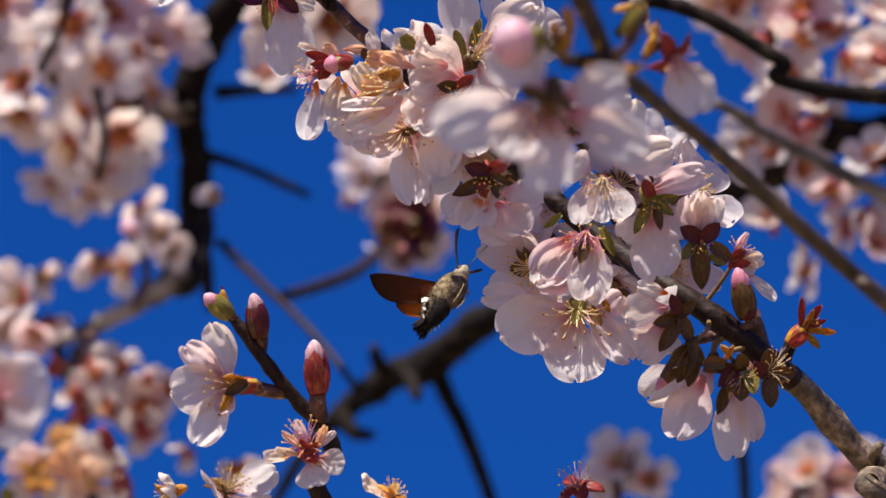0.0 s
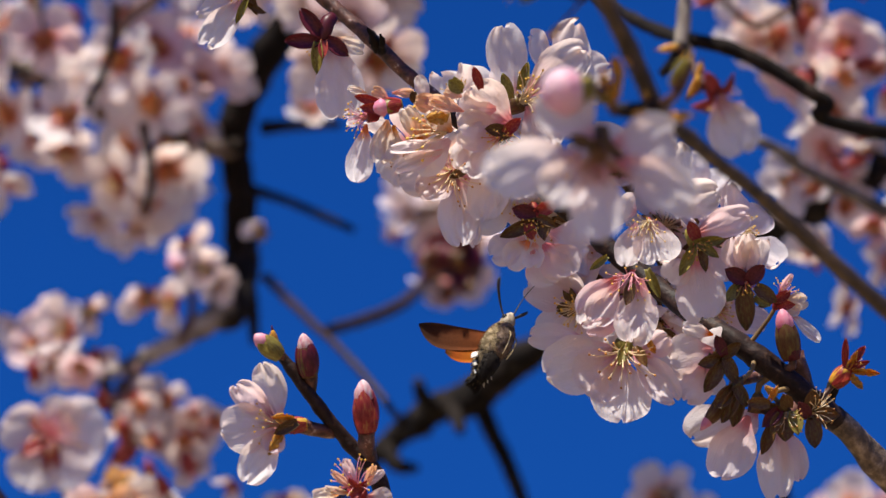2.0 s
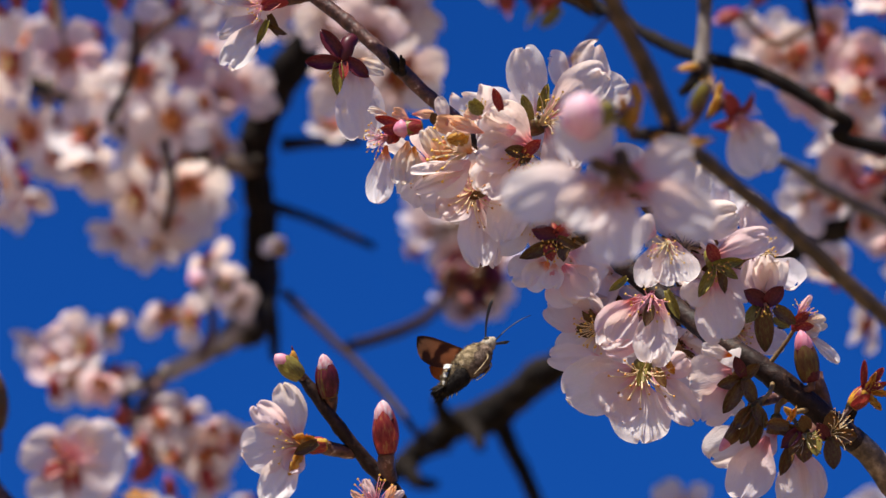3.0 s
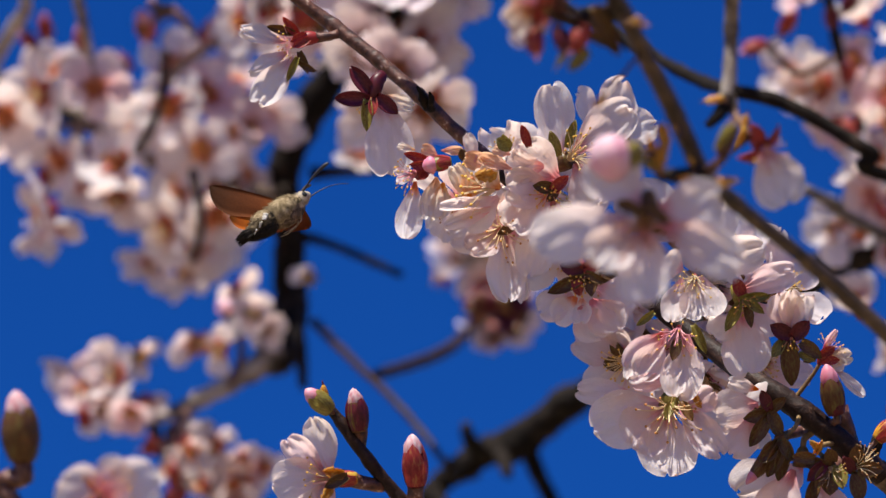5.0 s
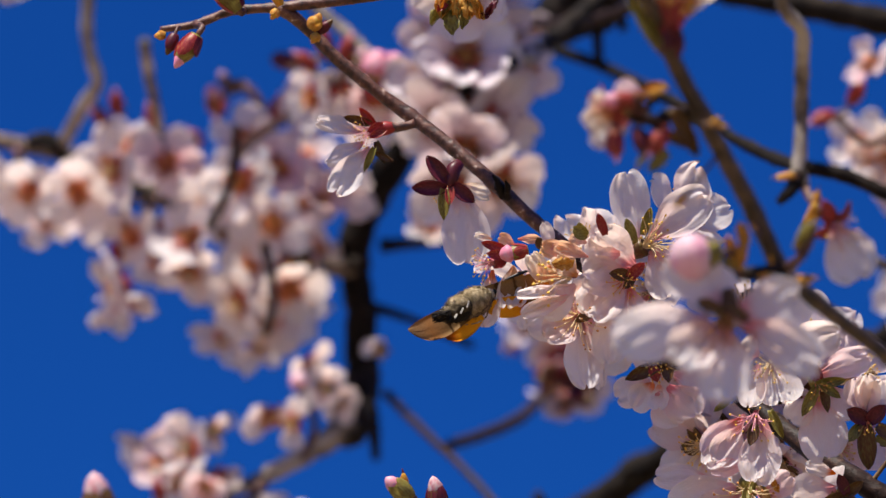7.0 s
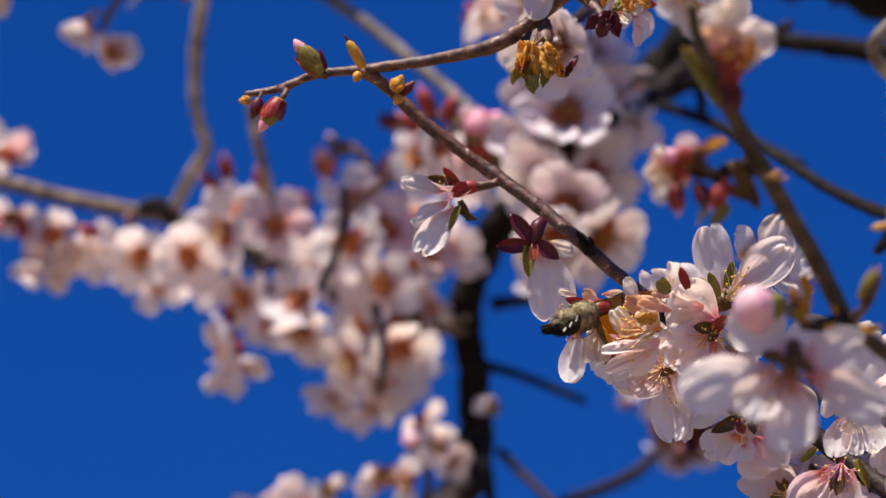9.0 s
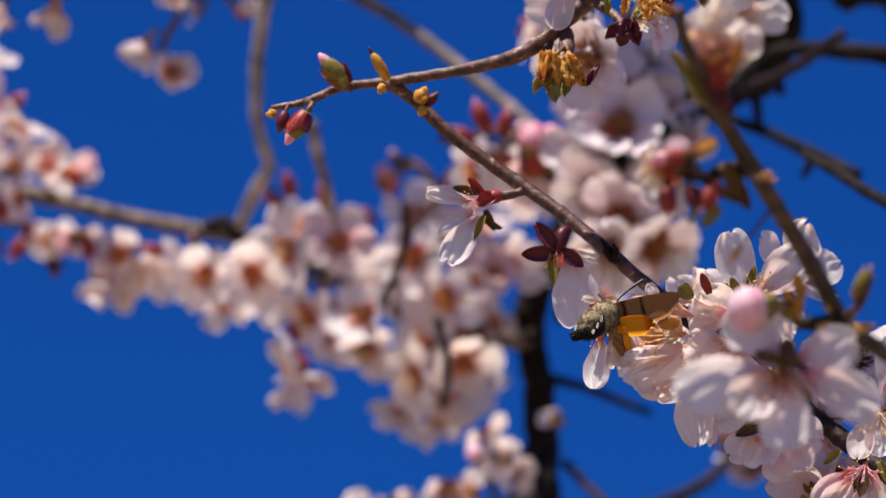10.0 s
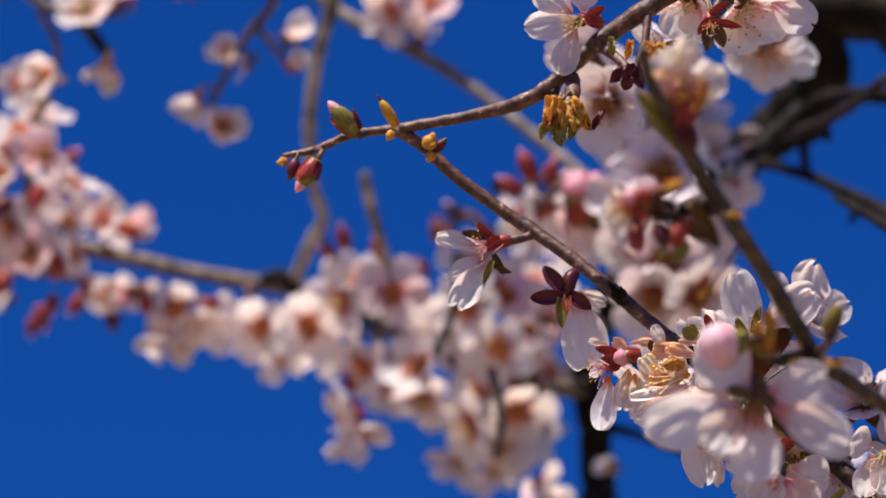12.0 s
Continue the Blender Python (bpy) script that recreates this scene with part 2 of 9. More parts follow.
def stem(owner, name, points, material, nodes=0.0, rough=0.09, sides=12, label=""):
    """A stem through points (x, y, z, radius) in the crown's centimetres. nodes: spacing of swollen joints, in cm."""
    pts = [(*at(x, y, z), r / 100) for x, y, z, r in points]
    thin = min(q[3] for q in pts)
    rows = spline(pts, max(thin * 0.9, 0.0012))
    seed, run = random.uniform(0, 50), random.uniform(0.2, 1.0) * nodes
    out = []
    for k, row in enumerate(rows):
        row = np.array(row)
        row[3] = max(row[3], 0.0002)
        if k:
            run += np.linalg.norm(row[:3] - rows[k - 1][:3]) * 100
        if nodes:
            near = min(run % nodes, nodes - run % nodes)
            row[3] *= 1 + 0.13 * math.exp(-(near / (row[3] * 70)) ** 2)
        wob = noise.noise_vector(Vector(row[:3]) * 60 + Vector((seed, 0, 0))) * row[3] * 0.12
        row[:3] += np.array(wob)
        out.append(row)
    o = owner.matrix_basis.translation
    verts, faces = [], []
    tube(verts, faces, [(*(Vector(r[:3]) - o), r[3]) for r in out], sides, rough, seed)
    WOOD.extend((Vector(r[:3]), r[3]) for r in out[::2])
    return part(name, mesh_of(name, verts, faces, [material]), owner, None, label)


def petal_mesh(seed, width, notch, cup, ruffle, nx=10, ny=12):
    """Obovate petal of length 1 along y, opening towards +z."""
    rnd = random.Random(seed)
    ph = [rnd.uniform(0, 6.28) for _ in range(6)]
    skew = rnd.uniform(-0.08, 0.08)
    verts, faces = [], []
    for j in range(ny + 1):
        v = math.sin(0.5 * math.pi * j / ny) ** 0.9
        if v > 0.58:
            half = width * 0.5 * math.sqrt(max(0.0, 1 - ((v - 0.58) / 0.425) ** 2.3))
        else:
            half = width * 0.5 * (0.12 + 0.88 * math.sin(0.5 * math.pi * v / 0.58) ** 1.35)
        for i in range(nx + 1):
            u = 2 * i / nx - 1
            x = u * half
            y = v - notch * math.exp(-(x / (0.13 * width + 0.02)) ** 2) * max(0, v - 0.70) / 0.30
            y += ruffle * 0.25 * v ** 3 * math.sin(4.3 * u + ph[4])
            z = cup * (0.30 * u * u * math.sin(math.pi * min(v, 0.9)) + 0.30 * v * v) - 0.05 * math.sin(math.pi * v)
            z += ruffle * (v ** 1.5) * (0.5 * math.sin(5.2 * u + ph[0] + 2 * v) * abs(u) + 0.35 * math.sin(8.5 * u + 4 * v + ph[1]) + 0.3 * math.sin(5 * v + ph[2] + 2 * u))
            z += (0.02 + 0.5 * ruffle) * noise.noise(Vector((u * 2.4, v * 3.4, seed * 1.7)))
            x *= 1 + 0.05 * noise.noise(Vector((v * 5, u, seed * 2.3)))
            y += 0.025 * v ** 4 * noise.noise(Vector((u * 6, 3.1, seed)))
            verts.append((x + skew * v * v, y, z))
    for j in range(ny):
        for i in range(nx):
            a = j * (nx + 1) + i
            faces.append((a, a + 1, a + nx + 2, a + nx + 1))
    return verts, faces


PETAL_SHAPES = [petal_mesh(k, 0.80 + 0.05 * (k % 4), (0.07, 0.02, 0.05, 0.0, 0.09, 0.03)[k % 6], 0.10 + 0.28 * (k % 3), 0.075 + 0.035 * (k % 3), 12, 14) for k in range(8)]
RAGGED_SHAPES = [petal_mesh(20 + k, 0.66 + 0.07 * k, 0.10, 0.45, 0.15, 14, 16) for k in range(5)]
PETALS = {}
for kind, shapes, mat in (("fresh", PETAL_SHAPES, PETAL), ("old", RAGGED_SHAPES, PETAL_OLD), ("mixed", PETAL_SHAPES, PETAL_WARM), ("crisp", RAGGED_SHAPES, PETAL), ("pink", PETAL_SHAPES, PETAL_PINK), ("in_shade", PETAL_SHAPES, PETAL_SHADED), ("rose", PETAL_SHAPES, PETAL_ROSE), ("pale", PETAL_SHAPES, PETAL_PALE), ("apricot", RAGGED_SHAPES, PETAL_APRICOT)):
    PETALS[kind] = [mesh_of("petal", v, f, [mat]) for v, f in shapes]


def stamen_mesh(seed, count, spread, length, filament, anther):
    """Unit flower's stamens round the axis z, with a pistil."""
    rnd = random.Random(seed)
    verts, faces, index = [], [], []
    for k in range(count):
        w, out = 2 * math.pi * (k * 0.381966 % 1), spread * math.sqrt((k + 0.5) / count)
        ln = length * rnd.uniform(0.72, 1.08)
        w += rnd.uniform(-0.2, 0.2)
        rows = []
        for s in range(5):
            q = s / 4
            lean = out * (0.35 + 0.65 * q)
            rows.append((math.cos(w) * (0.05 + ln * q * math.sin(lean)), math.sin(w) * (0.05 + ln * q * math.sin(lean)), 0.02 + ln * q * math.cos(lean), 0.0095 - 0.003 * q))
        n = len(faces)
        tube(verts, faces, rows, 4, caps=False)
        index += [0] * (len(faces) - n)
        n = len(faces)
        x, y, z, _ = rows[-1]
        tube(verts, faces, [(x, y, z - 0.018, 0.008), (x, y, z - 0.007, 0.021), (x + 0.004, y, z + 0.010, 0.020), (x, y, z + 0.026, 0.006)], 5)
        index += [1] * (len(faces) - n)
    n = len(faces)
    tube(verts, faces, [(0, 0, 0, 0.03), (0, 0, length * 0.5, 0.012), (0.01, 0, length * 0.85, 0.012), (0.01, 0, length * 0.9, 0.022)], 5)
    index += [0] * (len(faces) - n)
    return mesh_of("stamen_tuft", verts, faces, [filament, anther], index)


STAMENS = {
    "fresh": [stamen_mesh(k, 26, 0.85, 0.52, FILAMENT, ANTHER) for k in range(3)],
    "red": [stamen_mesh(k + 5, 22, 1.0, 0.50, FILAMENT_RED, ANTHER) for k in range(2)],
    "rust": [stamen_mesh(k + 17, 30, 0.8, 0.42, FILAMENT_RUST, ANTHER) for k in range(2)],
    "umber": [stamen_mesh(k + 13, 34, 0.95, 0.50, ANTHER_BROWN, ANTHER_BROWN) for k in range(2)],
    "brown": [stamen_mesh(k + 9, 24, 1.05, 0.55, FILAMENT, ANTHER_BROWN) for k in range(2)],
}


def cup_mesh(mat):
    rows = [(0, 0, -0.34, 0.055), (0, 0, -0.30, 0.09), (0, 0, -0.20, 0.125), (0, 0, -0.08, 0.15), (0, 0, 0.0, 0.16), (0, 0, -0.01, 0.12), (0, 0, -0.08, 0.05)]
    verts, faces = [], []
    tube(verts, faces, rows, 12, 0.10, 3.0)
    return mesh_of("calyx", verts, faces, [mat])


def sepal_mesh(mat, width=0.30, length=0.42):
    verts, faces = [], []
    for j in range(7):
        v = j / 6
        half = width * 0.5 * (math.sin(math.pi * (0.16 + 0.80 * v)) ** 0.75) * (1 if v < 0.95 else 0.3)
        for i in range(5):
            u = i / 2 - 1
            verts.append((u * half, 0.11 + v * length, 0.05 * u * u - 0.16 * v * v + 0.03))
    for i in range(6 * 5):
        if i % 5 < 4:
            faces.append((i, i + 1, i + 6, i + 5))
    low = len(verts)
    verts += [(x, y, z - 0.025) for x, y, z in verts]
    faces += [tuple(low + q for q in reversed(f)) for f in faces[:]]
    ring = [0, 1, 2, 3, 4, 9, 14, 19, 24, 29, 34, 33, 32, 31, 30, 25, 20, 15, 10, 5]
    faces += [(b, a, a + low, b + low) for a, b in zip(ring, ring[1:] + ring[:1])]
    return mesh_of("sepal", verts, faces, [mat])


def free_sepal_mesh(seed, mat, crumple=0.0):
    """Ovate sepal of length 1 along y, hooded, with a thick rim; crumple folds it and tears its edge."""
    verts, faces = [], []
    nx, ny, bend = 8, 12, 0.10 + 0.08 * (seed % 3)
    for side in (0, 1):
        for j in range(ny + 1):
            v = j / ny
            half = 0.23 * math.sin(math.pi * (0.12 + 0.86 * v ** 1.15)) ** 0.6
            half *= 1 + crumple * 1.1 * noise.noise(Vector((seed * 3.1, v * 9, 2)))
            for i in range(nx + 1):
                u = 2 * i / nx - 1
                z = crumple * 0.5 * noise.noise(Vector((u * 1.6, v * 3.2, seed * 4.7))) + 0.13 * u * u - bend * v * v + 0.015 * noise.noise(Vector((u * 3, v * 4, seed))) - 0.035 * side * (1 - 0.7 * u * u)
                verts.append((u * half, v, z))
        base = side * (nx + 1) * (ny + 1)
        for j in range(ny):
            for i in range(nx):
                q = base + j * (nx + 1) + i
                f = (q, q + 1, q + nx + 2, q + nx + 1)
                faces.append(f[::-1] if side else f)
    n = (nx + 1) * (ny + 1)
    rim = list(range(nx)) + [j * (nx + 1) + nx for j in range(ny)] + [ny * (nx + 1) + i for i in range(nx, 0, -1)] + [j * (nx + 1) for j in range(ny, 0, -1)]
    faces += [(b, a, a + n, b + n) for a, b in zip(rim, rim[1:] + rim[:1])]
    return mesh_of("sepal", verts, faces, [mat])


SEPALS = {k: [free_sepal_mesh(q, m) for q in range(3)] for k, m in (("olive", SEPAL), ("crimson", SEPAL_RED), ("purple", SEPAL_PURPLE), ("lime", SEPAL_GREEN))}
SEPALS.update({k: [free_sepal_mesh(q, m, 0.5) for q in range(3)] for k, m in (("amber", SEPAL_DRY), ("husk", SEPAL_PURPLE), ("rag", SEPAL_GREEN))})

CALYX = {k: (cup_mesh(m), sepal_mesh(m)) for k, m in (("brown", SEPAL), ("red", SEPAL_RED), ("purple", SEPAL_PURPLE), ("green", SEPAL_GREEN), ("dry", SEPAL_DRY))}


def receptacle_mesh():
    verts, faces = [], []
    tube(verts, faces, [(0, 0, -0.08, 0.02), (0, 0, -0.04, 0.05), (0, 0, 0.0, 0.045), (0, 0, 0.02, 0.01)], 8)
    return mesh_of("receptacle", verts, faces, [SEPAL_RED])


RECEPTACLE = receptacle_mesh()


def stalk(owner, foot, way, size, mat, stout=1.0):
    """A short stalk from the foot of a flower or bud back to the nearest wood."""
    near = min(WOOD, key=lambda q: (q[0] - foot).length - q[1], default=None)
    if near is None or (near[0] - foot).length > 0.021:
        return
    d = (near[0] - foot).length
    if stout > 1 and d > 0.02:
        return
    mid = foot - way * min(d * 0.3, 0.004)
    o = owner.matrix_basis.translation
    r = size * 0.055 * stout
    rows = spline([(*(foot + way * size * 0.06 - o), r), (*(mid - o), r * 1.0), (*(near[0] * 0.7 + mid * 0.3 - o), r * 1.25), (*(near[0] - o), r * 1.6)], max(0.0015, d / 9))
    verts, faces = [], []
    tube(verts, faces, rows, 7, 0.12, d * 900)
    part("stalk", mesh_of("stalk", verts, faces, [mat]), owner)


def blossom(owner, x, y, z, az, lean, size, petals="fresh", keep="01234", open_by=18, calyx="brown", stamens="fresh", sepals=True, spin=None, label="", leaves=(), stalked=True):
    """A flower with its centre at x, y, z (cm). size: the length of a petal, mm. keep: which petals it still has. open_by: degrees by which they cup.
    leaves: petals and sepals set one by one: the way each points (az, lean), its roll, length in mm and width, its kind, and the shift of its foot, mm."""
    o = owner.matrix_basis.translation
    spin = random.uniform(0, 72) if spin is None else spin
    m = Matrix.Translation(at(x, y, z) - o) @ facing(az, lean, spin) @ Matrix.Scale(size / 1000, 4)
    cup, sep = CALYX[calyx]
    cup = cup if sepals else RECEPTACLE
    own = any(len(q) > 5 and q[5] in SEPALS for q in leaves)
    flower = part("blossom", cup, owner, m, label)
    for k in "01234":
        turn = Matrix.Rotation(radians(72 * int(k) + random.uniform(-9, 9)), 4, "Z")
        if k in keep:
            tilt = open_by + random.uniform(-14, 14)
            pm = turn @ Matrix.Translation((0, 0.10, 0.03 * (int(k) % 2))) @ Matrix.Rotation(radians(tilt), 4, "X") @ Matrix.Rotation(radians(random.uniform(-14, 14)), 4, "Y") @ Matrix.Scale(random.uniform(0.9, 1.08), 4)
            part("petal", random.choice(PETALS[petals]), flower, pm)
        if sepals and not own:
            part("sepal", sep, flower, turn @ Matrix.Rotation(radians(36), 4, "Z") @ Matrix.Rotation(radians(random.uniform(15, 70) if calyx == "dry" else random.uniform(-28, 34)), 4, "X"))
    turned = facing(az, lean, spin).inverted()
    for k, (way_az, way_lean, roll, length, wide, *more) in enumerate(leaves):
        kind = more[0] if more else petals
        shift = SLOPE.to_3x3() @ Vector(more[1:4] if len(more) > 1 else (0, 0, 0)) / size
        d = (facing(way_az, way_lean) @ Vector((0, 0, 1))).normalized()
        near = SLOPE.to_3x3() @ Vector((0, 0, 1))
        nrm = (near - d * near.dot(d)).normalized()
        nrm = Matrix.Rotation(radians(roll), 3, d) @ nrm
        face = Matrix((d.cross(nrm), d, nrm)).transposed().to_4x4()
        ln = length / size
        if kind in SEPALS:
            pm = turned @ Matrix.Translation(shift + nrm * 0.02 * k) @ face @ Matrix.Diagonal((ln * wide / 0.46, ln, ln, 1))
            part("sepal", SEPALS[kind][k % 3], flower, pm)
            continue
        pm = turned @ Matrix.Translation(shift + nrm * 0.02 * k) @ face @ Matrix.Diagonal((ln * wide / 0.88, ln, ln, 1))
        part("petal", PETALS[kind][(k * 3 + int(length)) % len(PETALS[kind])], flower, pm)
    if stamens:
        part("stamen_tuft", random.choice(STAMENS[stamens]), flower)
    way = (facing(az, lean) @ Vector((0, 0, 1))).normalized()
    if stalked and sepals:
        stalk(owner, at(x, y, z) - way * size * 0.00032, way, size / 1000, STALK)
    return flower


def bud_girth(v):
    return 0.11 + 0.155 * math.sin(math.pi * min(1.0, 0.12 + 0.92 * v)) ** 0.8 if v < 0.95 else 0.02


def tip_girth(z, blunt):
    """Radius of the petals at the top of a bud, by height."""
    return float(np.interp(z, (0.50, 0.66, 0.78, 0.88, 0.95, 0.99), (0.19, 0.215 * blunt, 0.19 * blunt, 0.135 * blunt, 0.08 * blunt, 0.02)))


def bud_shapes(mat, tip_mat, blunt, slim=1.0, scale_mat=None, reach=0.80, clasp=False):
    """Body, tip and scales of a bud of length 1; clasp: the scales lie over the tip and end in points."""
    verts, faces = [], []
    tube(verts, faces, [(0, 0, 0.84 * k / 10, bud_girth(k / 10)) for k in range(11)], 14, 0.07, 1.0)
    body = mesh_of("bud", verts, faces, [mat])
    verts, faces = [], []
    tube(verts, faces, [(0, 0, 0.50, 0.19), (0, 0, 0.66, 0.215 * blunt), (0.004, 0, 0.78, 0.19 * blunt), (0.01, 0, 0.88, 0.135 * blunt), (0.014, 0, 0.95, 0.08 * blunt), (0.02, 0, 0.99, 0.02)], 14, 0.14, 2.0)
    if blunt > 1.8:
        verts, faces = [], []
        tube(verts, faces, [(0, 0, 0.60 - 0.42 * math.cos(w), 0.42 * math.sin(w) + 0.01) for w in [math.pi * k / 9 for k in range(10)]], 16, 0.10, 2.0)
    tip = mesh_of("bud_tip", verts, faces, [tip_mat])
    verts, faces = [], []
    for j in range(8):
        v = j / 7
        for i in range(5):
            w = (i / 2 - 1) * 0.95 * math.sqrt(max(0.0, 1 - v ** (2.2 if clasp else 1.6))) + 0.0004 * i
            r = bud_girth(0.95 * v * reach / 0.8) + 0.016 + 0.03 * v * v
            if clasp and v > 0.3:
                r = max(r, tip_girth(0.03 + reach * v, blunt) + 0.014)
            verts.append((math.sin(w) * r, math.cos(w) * r, 0.03 + reach * v))
    faces = [(i, i + 1, i + 6, i + 5) for i in range(35) if i % 5 < 4]
    scale = mesh_of("bud_scale", verts, faces, [scale_mat or mat])
    for me in (body, tip, scale):
        me.transform(Matrix.Diagonal((slim, slim, 1, 1)))
    return body, tip, [scale]


BUDS = {
    "red": bud_shapes(SEPAL_PURPLE, BUD_WHITE, 1.0, 0.90, SEPAL_RED, 0.80, True),
    "pink": bud_shapes(SEPAL_GREEN, BUD_DEEP, 1.05, 1.1, SEPAL_GREEN, 0.74, True),
    "brown": bud_shapes(SEPAL, BUD_WHITE, 0.95, 1.0, SEPAL, 0.80, True),
    "maroon": bud_shapes(SEPAL, BUD_WHITE, 0.95, 0.95, SEPAL_PURPLE, 0.78, True),
    "dark": bud_shapes(SEPAL_PURPLE, SEPAL, 0.8),
    "leaf": bud_shapes(LEAF_BUD, SEPAL_PURPLE, 0.5, 0.56, SEPAL_DRY, 0.7),
    "knob": bud_shapes(LEAF_BUD, SEPAL_DRY, 0.8, 1.5, SEPAL_DRY, 0.6),
    "russet": bud_shapes(SEPAL_GREEN, BUD_DEEP, 0.76, 0.92),
    "rose": bud_shapes(SEPAL_RED, BUD_DEEP, 1.35),
    "ball": bud_shapes(SEPAL_GREEN, BUD_PINK, 2.0, 1.1),
    "crimson": bud_shapes(SEPAL_RED, BUD_DEEP, 0.55, 0.95),
    "blush": bud_shapes(SEPAL_GREEN, BUD_DEEP, 1.5, 1.0, SEPAL_RED, 0.5),
    "slimpink": bud_shapes(SEPAL, BUD_DEEP, 0.8, 0.7, SEPAL, 0.4),
    "stout": bud_shapes(SEPAL_PURPLE, BUD_DEEP, 1.0, 0.90, SEPAL, 0.70, True),
    "amber": bud_shapes(LEAF_BUD, SEPAL_RED, 1.0, 1.05, SEPAL_RED, 0.66, True),
    "sliver": bud_shapes(SEPAL_GREEN, LEAF_BUD, 0.5, 0.42),
}

BUDS["russet"][2][:] = [bud_shapes(SEPAL_RED, SEPAL_RED, 0.76, q, m, r, True)[2][0] for q, m, r in ((0.97, SEPAL_RED, 0.72), (0.93, SEPAL_GREEN, 0.82), (1.0, SEPAL_PURPLE, 0.48), (0.96, SEPAL_RED, 0.66))]


def bud(owner, x, y, z, az, lean, size, kind="red", label="", stalked=True):
    """A bud with its foot at x, y, z (cm), size mm long."""
    o = owner.matrix_basis.translation
    body, tip, scale = BUDS[kind]
    turn = facing(az, lean, random.uniform(0, 360))
    b = part("bud", body, owner, Matrix.Translation(at(x, y, z) - o) @ turn @ Matrix.Scale(size / 1000, 4), label)
    part("bud_tip", tip, b)
    for k in range(4):
        part("bud_scale", scale[k % len(scale)], b, Matrix.Rotation(radians(90 * k + 20), 4, "Z") @ Matrix.Rotation(radians(random.uniform(-3, 7)), 4, "X"))
    if stalked:
        way = (turn @ Vector((0, 0, 1))).normalized()
        stalk(owner, at(x, y, z), way, size / 1000, BARK_TWIG, 1.4)
    return b


# ---- ground ----
def ground_sheet():
    n, size = 60, 3000.0
    verts, faces = [], []
    for j in range(n + 1):
        for i in range(n + 1):
            u, v = 2 * i / n - 1, 2 * j / n - 1
            x, y = size * u * abs(u) ** 2, size * v * abs(v) ** 2
            verts.append((x, y, 0.12 * noise.noise(Vector((x, y, 0)) * 0.21)))
    for j in range(n):
        for i in range(n):
            a = j * (n + 1) + i
            faces.append((a, a + 1, a + n + 2, a + n + 1))
    tagged(new("ground", mesh_of("ground", verts, faces, [EARTH])), "dry winter grass and earth under the tree", "ground", kind="structure")


ground_sheet()


# ---- the tree and its branches ----

# old almond tree with dark rough limbs against blue sky
b = thing("almond_tree", at(62.00, -32.00, 215.00), "old almond tree with dark rough limbs against blue sky", "tree", "")
stem(b, "trunk", [(66.00, -243.00, 115.0, 15.000), (66.00, -235.00, 118.0, 13.500), (67.00, -150.00, 158.0, 11.500), (64.00, -80.00, 192.0, 10.000), (60.00, -30.00, 216.0, 8.000), (54.00, 2.00, 232.0, 5.500), (46.00, 22.00, 240.0, 4.000)], BARK_DARK, sides=20)
stem(b, "limb", [(54.00, -2.00, 232.0, 5.000), (42.00, 16.00, 240.0, 4.000), (4.62, 28.33, 246.0, 1.959), (0.46, 24.70, 250.0, 1.670), (-3.87, 21.44, 254.0, 1.370), (-8.29, 19.09, 258.0, 1.193), (-12.26, 14.96, 260.0, 1.069), (-14.96, 9.64, 262.0, 0.976), (-14.77, 4.74, 262.0, 0.909), (-14.77, 1.38, 262.0, 1.077), (-15.21, -1.62, 258.0, 1.193), (-16.05, -1.94, 257.0, 0.700)], BARK_DARK, 5.0, rough=0.26, sides=18)
# Sunlit end of the limb above: the sunlight is put into its paler bark.
stem(b, "limb", [(-15.32, -0.95, 257.0, 0.8), (-16.05, -1.94, 256.7, 0.72), (-17.56, -3.09, 256.4, 0.58), (-19.37, -4.01, 256.1, 0.52), (-21.17, -4.96, 255.8, 0.45), (-22.98, -5.43, 255.5, 0.38), (-25.12, -5.72, 255.2, 0.3)], BARK_PALE, 4.0, rough=0.22, sides=14)
stem(b, "limb", [(56.00, -12.00, 226.0, 5.500), (42.00, 4.00, 236.0, 4.200), (24.52, 6.35, 246.0, 1.137), (19.78, 5.01, 250.0, 1.060), (16.24, 2.98, 255.0, 1.048), (10.63, -0.30, 262.0, 1.010), (2.96, -4.10, 268.0, 0.964), (-0.83, -6.90, 270.0, 1.040), (-3.27, -7.97, 271.0, 0.940), (-6.43, -10.27, 272.0, 0.699), (-8.52, -12.54, 272.0, 0.419), (-10.62, -16.04, 272.0, 0.314)], BARK_DARK, 4.0, rough=0.26, sides=18)
# Added limb, out of view overhead, set to block the sun from shaded_branch.
stem(b, "limb", [(46.00, 22.00, 240.0, 4.000), (50.00, 42.00, 230.0, 4.500), (32.00, 54.00, 223.0, 5.000), (4.00, 52.00, 222.0, 5.600), (-12.00, 50.00, 222.0, 5.400), (-17.00, 49.00, 222.0, 2.500)], BARK_DARK, sides=20)
stem(b, "twig", [(-0.66, -6.90, 270.0, 0.624), (0.21, -8.98, 270.0, 0.555), (1.60, -11.76, 270.0, 0.485), (2.98, -15.57, 270.0, 0.416), (4.02, -18.69, 270.0, 0.312)], BARK_DARK)
stem(b, "spur", [(-3.26, -7.77, 270.0, 0.555), (-3.99, -6.85, 268.0, 0.482), (-4.18, -5.97, 267.0, 0.309)], BARK_DARK)
stem(b, "spur", [(-4.99, -9.15, 270.0, 0.520), (-5.23, -8.57, 268.0, 0.413), (-5.35, -8.20, 267.0, 0.240)], BARK_DARK)
